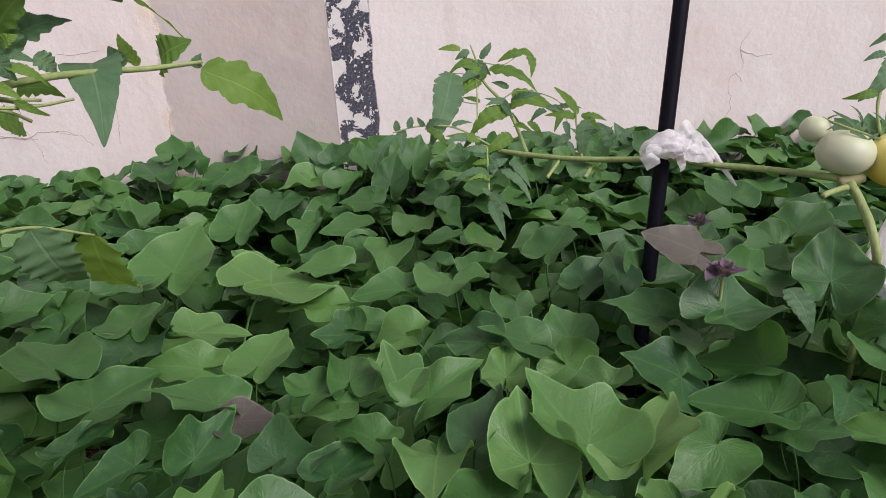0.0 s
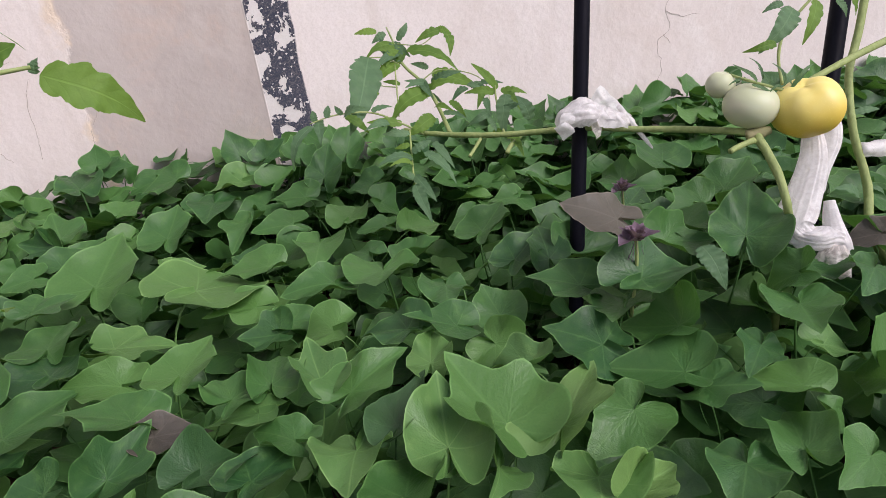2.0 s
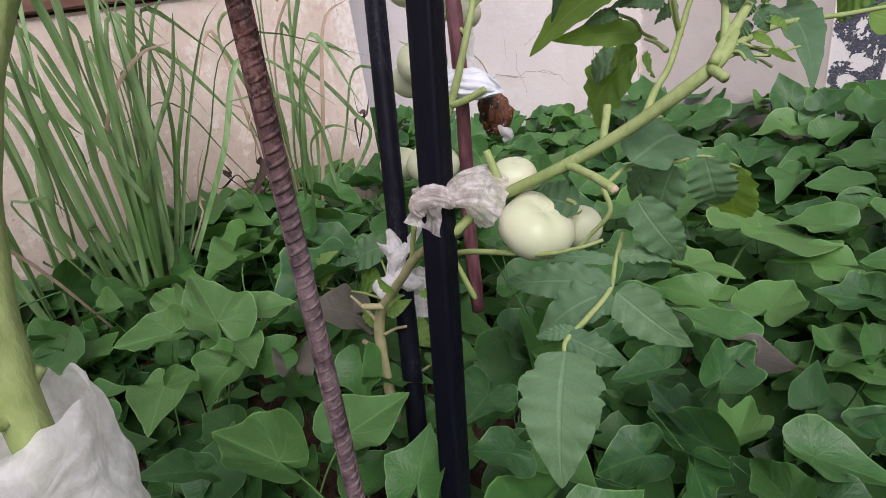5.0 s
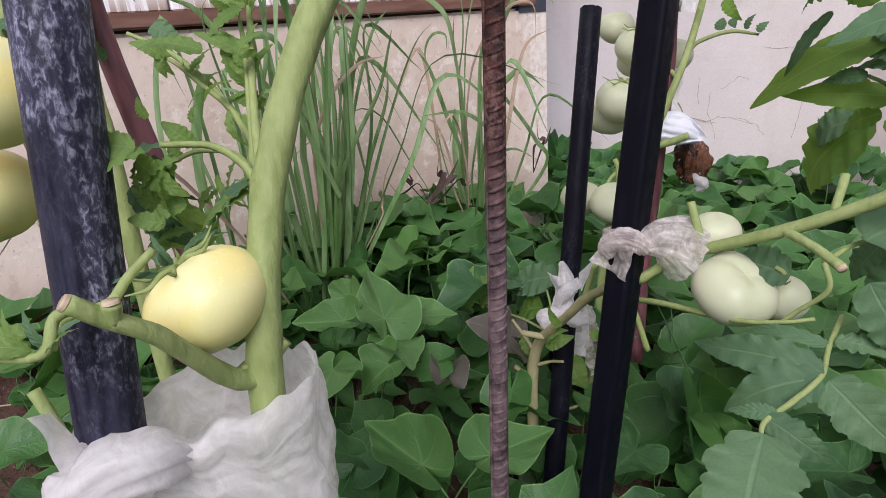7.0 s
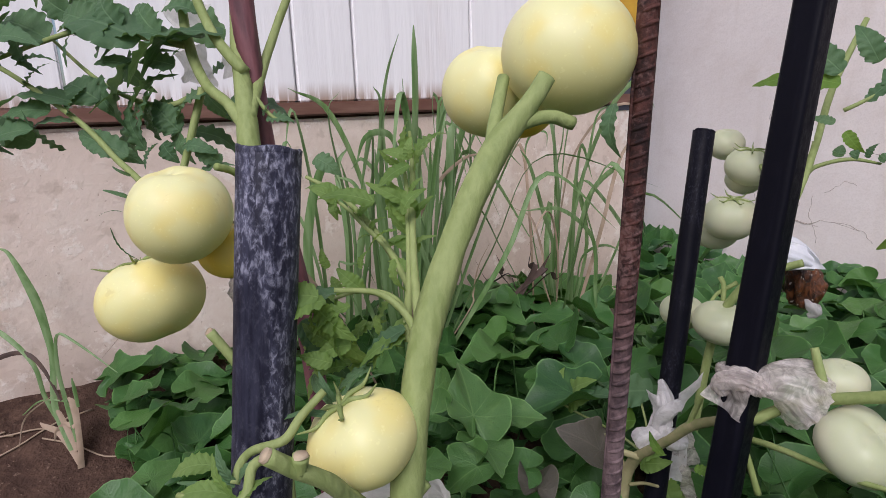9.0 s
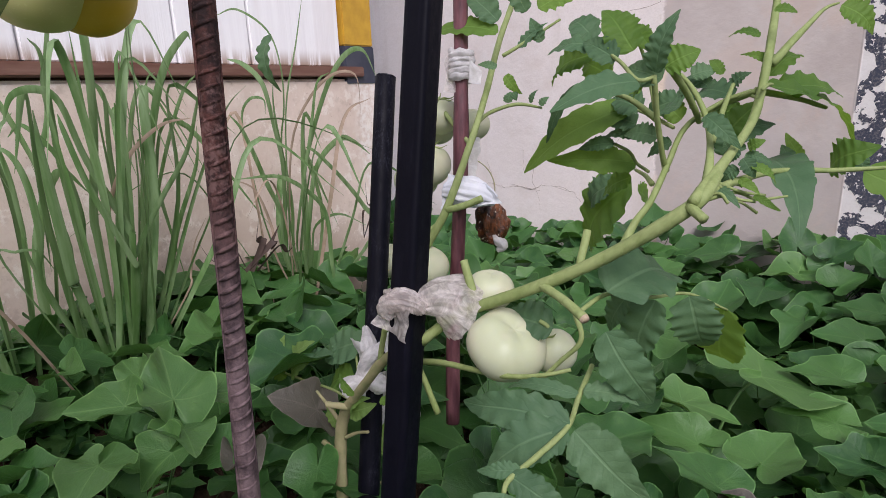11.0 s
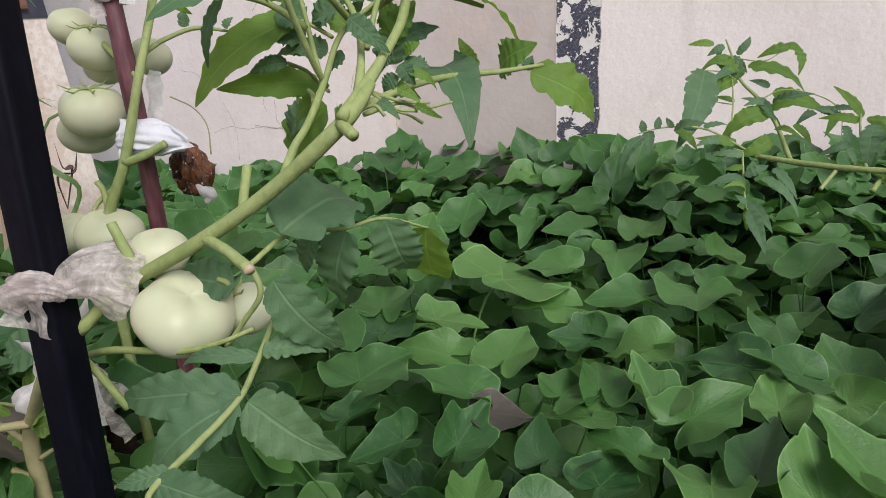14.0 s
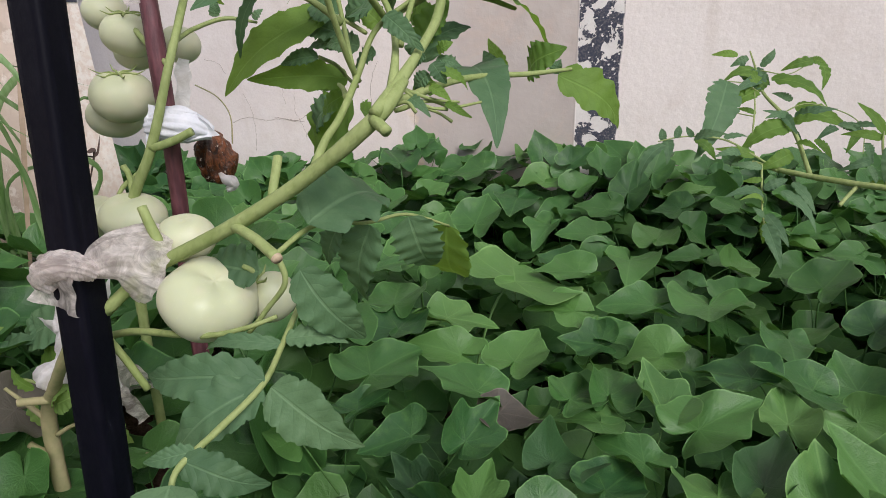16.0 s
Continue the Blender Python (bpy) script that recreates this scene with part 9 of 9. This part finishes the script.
ribbon(clump_b, [(-1.224, 0.703, 0.230, 0.0017), (-1.248, 0.710, 0.511, 0.0025), (-1.239, 0.721, 0.616, 0.0030), (-1.240, 0.723, 0.696, 0.0030), (-1.250, 0.708, 0.759, 0.0029), (-1.260, 0.653, 0.793, 0.0021), (-1.261, 0.608, 0.779, 0.0003)], GRASS, 627)
ribbon(clump_b, [(-1.211, 0.678, 0.230, 0.0017), (-1.221, 0.637, 0.386, 0.0024), (-1.231, 0.623, 0.514, 0.0029), (-1.241, 0.624, 0.599, 0.0029), (-1.240, 0.645, 0.633, 0.0029), (-1.230, 0.668, 0.631, 0.0022), (-1.220, 0.661, 0.604, 0.0003)], GRASS, 628)
ribbon(clump_b, [(-1.211, 0.697, 0.230, 0.0017), (-1.221, 0.691, 0.335, 0.0025), (-1.220, 0.692, 0.391, 0.0031), (-1.209, 0.715, 0.565, 0.0030), (-1.199, 0.796, 0.665, 0.0031), (-1.199, 0.882, 0.676, 0.0024), (-1.209, 0.901, 0.592, 0.0004)], GRASS_DRY, 629)
ribbon(clump_b, [(-1.199, 0.695, 0.230, 0.0022), (-1.198, 0.687, 0.331, 0.0031), (-1.189, 0.694, 0.409, 0.0038), (-1.190, 0.743, 0.570, 0.0038), (-1.200, 0.776, 0.658, 0.0029), (-1.210, 0.818, 0.680, 0.0005)], GRASS, 630)
ribbon(clump_b, [(-1.185, 0.670, 0.230, 0.0018), (-1.171, 0.613, 0.352, 0.0026), (-1.182, 0.622, 0.394, 0.0033), (-1.191, 0.601, 0.469, 0.0024), (-1.190, 0.557, 0.496, 0.0004)], GRASS_DRY, 631)
ribbon(clump_b, [(-1.225, 0.707, 0.230, 0.0027), (-1.251, 0.719, 0.333, 0.0039), (-1.250, 0.725, 0.430, 0.0048), (-1.239, 0.697, 0.602, 0.0034), (-1.229, 0.694, 0.674, 0.0005)], GRASS, 632)
ribbon(clump_b, [(-1.179, 0.698, 0.230, 0.0019), (-1.158, 0.693, 0.335, 0.0027), (-1.149, 0.701, 0.389, 0.0034), (-1.150, 0.764, 0.400, 0.0026), (-1.161, 0.847, 0.359, 0.0004)], GRASS, 633)

weed = empty("dry_weed", "dying grass weed with straw-coloured sheaths on bare soil", "weed", (-1.229, -0.202, 0.2))
ribbon(weed, [(-1.244, -0.209, 0.222, 0.0036), (-1.271, -0.221, 0.283, 0.0042), (-1.288, -0.214, 0.347, 0.0042), (-1.300, -0.215, 0.384, 0.0052), (-1.318, -0.221, 0.428, 0.0065), (-1.335, -0.232, 0.465, 0.0052), (-1.355, -0.247, 0.501, 0.0026), (-1.365, -0.260, 0.508, 0.0008)], GRASS, 500)
ribbon(weed, [(-1.365, -0.260, 0.508, 0.0009), (-1.369, -0.283, 0.484, 0.0018), (-1.376, -0.319, 0.442, 0.0015)], GRASS_DRY, 501)
ribbon(weed, [(-1.244, -0.201, 0.233, 0.0025), (-1.268, -0.207, 0.298, 0.0029), (-1.282, -0.209, 0.339, 0.0029), (-1.293, -0.203, 0.383, 0.0022), (-1.276, -0.180, 0.370, 0.0018), (-1.238, -0.136, 0.327, 0.0005)], GRASS, 502)
ribbon(weed, [(-1.248, -0.208, 0.234, 0.0022), (-1.279, -0.230, 0.292, 0.0029), (-1.300, -0.239, 0.344, 0.0032), (-1.332, -0.271, 0.387, 0.0036), (-1.367, -0.317, 0.417, 0.0029), (-1.393, -0.358, 0.428, 0.0011)], GRASS, 503)
ribbon(weed, [(-1.268, -0.212, 0.291, 0.0014), (-1.293, -0.229, 0.340, 0.0027), (-1.312, -0.251, 0.360, 0.0034), (-1.330, -0.289, 0.350, 0.0037), (-1.338, -0.319, 0.325, 0.0034), (-1.335, -0.330, 0.297, 0.0031), (-1.329, -0.328, 0.279, 0.0020), (-1.317, -0.313, 0.270, 0.0010)], DEAD, 504)
ribbon(weed, [(-1.232, -0.201, 0.196, 0.0048), (-1.240, -0.198, 0.225, 0.0038), (-1.251, -0.197, 0.262, 0.0043), (-1.259, -0.198, 0.286, 0.0048), (-1.265, -0.203, 0.295, 0.0014)], GRASS_DRY, 505)
ribbon(weed, [(-1.234, -0.201, 0.201, 0.0040), (-1.247, -0.211, 0.226, 0.0040), (-1.260, -0.222, 0.247, 0.0044), (-1.271, -0.237, 0.256, 0.0036), (-1.276, -0.243, 0.262, 0.0008)], GRASS_DRY, 506)
ribbon(weed, [(-1.241, -0.203, 0.221, 0.0034), (-1.254, -0.210, 0.249, 0.0037), (-1.266, -0.217, 0.273, 0.0031), (-1.270, -0.222, 0.279, 0.0007)], GRASS_DRY, 507)
ribbon(weed, [(-1.250, -0.201, 0.254, 0.0029), (-1.257, -0.211, 0.258, 0.0036), (-1.261, -0.223, 0.249, 0.0032), (-1.260, -0.229, 0.235, 0.0007)], GRASS_DRY, 508)
ribbon(weed, [(-1.254, -0.192, 0.281, 0.0020), (-1.262, -0.193, 0.306, 0.0027), (-1.268, -0.194, 0.322, 0.0010)], GRASS, 509)
ribbon(weed, [(-1.276, -0.222, 0.299, 0.0007), (-1.288, -0.260, 0.269, 0.0013), (-1.283, -0.274, 0.229, 0.0004)], GRASS_DRY, 510)
ribbon(weed, [(-1.264, -0.205, 0.290, 0.0011), (-1.283, -0.237, 0.292, 0.0013), (-1.291, -0.263, 0.273, 0.0007)], GRASS, 511)
dead = empty("dead_weed", "withered brown weed at the foot of the low wall", "weed", (-1.27, 0.62, 0.28))
blade(dead, (-1.188, 0.558, 0.325), (-1.164, 0.597, 0.366), (-1.156, 0.620, 0.407), 0.006, DEAD, 713)
blade(dead, (-1.188, 0.558, 0.325), (-1.213, 0.546, 0.367), (-1.230, 0.541, 0.399), 0.005, DEAD, 714)
blade(dead, (-1.180, 0.565, 0.325), (-1.181, 0.583, 0.377), (-1.184, 0.595, 0.418), 0.006, DEAD, 715)
blade(dead, (-1.172, 0.573, 0.324), (-1.140, 0.618, 0.354), (-1.128, 0.637, 0.375), 0.005, DEAD, 716)
blade(dead, (-1.189, 0.560, 0.335), (-1.229, 0.523, 0.347), (-1.259, 0.508, 0.390), 0.004, DEAD, 717)
blade(dead, (-1.203, 0.880, 0.318), (-1.208, 0.903, 0.393), (-1.219, 0.910, 0.444), 0.006, DEAD, 718)
blade(dead, (-1.203, 0.880, 0.318), (-1.195, 0.911, 0.380), (-1.192, 0.928, 0.418), 0.005, DEAD, 719)


# straws and stones on the bare soil
rr = random.Random(8)
for i in range(9):
    x, y = rr.uniform(-1.33, -1.02), rr.uniform(-0.42, -0.18)
    a, ln = rr.uniform(-0.6, 0.6) + 1.57, rr.uniform(0.05, 0.16)
    bm = bmesh.new()
    pts = []
    for k in range(4):
        px, py = x + ln * (k / 3 - 0.5) * math.cos(a) + rr.uniform(-0.006, 0.006), y + ln * (k / 3 - 0.5) * math.sin(a)
        pts.append((px, py, soil_height(px, py) + 0.004, 0.0013))
    tube(bm, pts, 4, 6)
    tagged(part("straw", bm, GRASS_DRY), "dry bent straw lying on bare soil", "straw", "soil litter")
for i in range(26):
    x, y, q = rr.uniform(-1.36, -0.95), rr.uniform(-0.55, -0.12), rr.uniform(0.003, 0.009)
    if i == 0:
        x, y, q = -1.315, -0.315, 0.013
    bm = bmesh.new()
    bmesh.ops.create_icosphere(bm, subdivisions=2, radius=q)
    for v in bm.verts:
        v.co *= 1 + 0.35 * noise.noise(v.co * (0.9 / q) + Vector((i * 3.3, 0, 0)))
        v.co.z *= 0.6
        v.co += Vector((x, y, soil_height(x, y) + q * 0.2))
    tagged(part("stone", bm, STONE if i % 3 == 0 else SOIL), "small clod or pebble on bare garden soil", "stone", "soil litter")


def crack(pts):
    """A hair crack in the plaster: a thin dark line with side twigs."""
    bm = bmesh.new()
    line = curve_points([(*p, 0.0011) for p in pts], 6)
    jit = [(q[0] + 0.006 * noise.noise(Vector((q[0] * 60, q[2] * 60, 1))), q[1], q[2] + 0.006 * noise.noise(Vector((q[0] * 60, q[2] * 60, 7))), 0.0006 + 0.0007 * abs(noise.noise(Vector((q[0] * 90, q[2] * 90, 3))))) for q in line]
    tube(bm, jit, 1, 5)
    ob = part("crack", bm, CRACK, WALL_NORTH)
    return ob


crack([(0.802, 1.7600, 0.493), (0.776, 1.7600, 0.445), (0.790, 1.7600, 0.391), (0.757, 1.7600, 0.358), (0.770, 1.7600, 0.285), (0.755, 1.7600, 0.239)])
crack([(0.777, 1.7590, 0.438), (0.830, 1.7600, 0.420), (0.876, 1.7600, 0.423)])
crack([(0.774, 1.7600, 0.378), (0.792, 1.7600, 0.353)])
crack([(-1.511, 1.7600, 0.288), (-1.445, 1.7600, 0.305), (-1.381, 1.7600, 0.295), (-1.315, 1.7600, 0.303), (-1.232, 1.7600, 0.293)])
crack([(-1.451, 1.7600, 0.385), (-1.429, 1.7600, 0.330), (-1.426, 1.7600, 0.264), (-1.433, 1.7600, 0.190)])
crack([(-1.259, 1.7600, 0.385), (-1.262, 1.7600, 0.331), (-1.248, 1.7600, 0.294), (-1.229, 1.7600, 0.239)])
crack([(-1.582, 1.7600, 0.496), (-1.530, 1.7600, 0.482), (-1.504, 1.7600, 0.449)])
crack([(-1.298, 1.7600, 0.429), (-1.300, 1.7600, 0.394), (-1.296, 1.7600, 0.349)])
crack([(-0.960, 1.7600, 0.478), (-0.986, 1.7600, 0.411), (-0.991, 1.7600, 0.332), (-1.003, 1.7600, 0.267)])
crack([(-1.174, 1.7600, 0.314), (-1.113, 1.7600, 0.298), (-1.081, 1.7600, 0.267)])
crack([(-1.110, 1.7600, 0.523), (-1.066, 1.7600, 0.516), (-0.986, 1.7600, 0.527)])
crack([(-0.811, 1.7600, 0.378), (-0.847, 1.7600, 0.324), (-0.852, 1.7600, 0.268)])
crack([(-0.993, 1.7600, 0.842), (-0.934, 1.7600, 0.847), (-0.869, 1.7600, 0.855), (-0.847, 1.7600, 0.886)])
crack([(-1.348, 1.7600, 0.310), (-1.268, 1.7590, 0.296), (-1.213, 1.7600, 0.313), (-1.117, 1.7600, 0.297)])
crack([(-1.141, 1.7600, 0.428), (-1.172, 1.7600, 0.436), (-1.224, 1.7600, 0.396)])
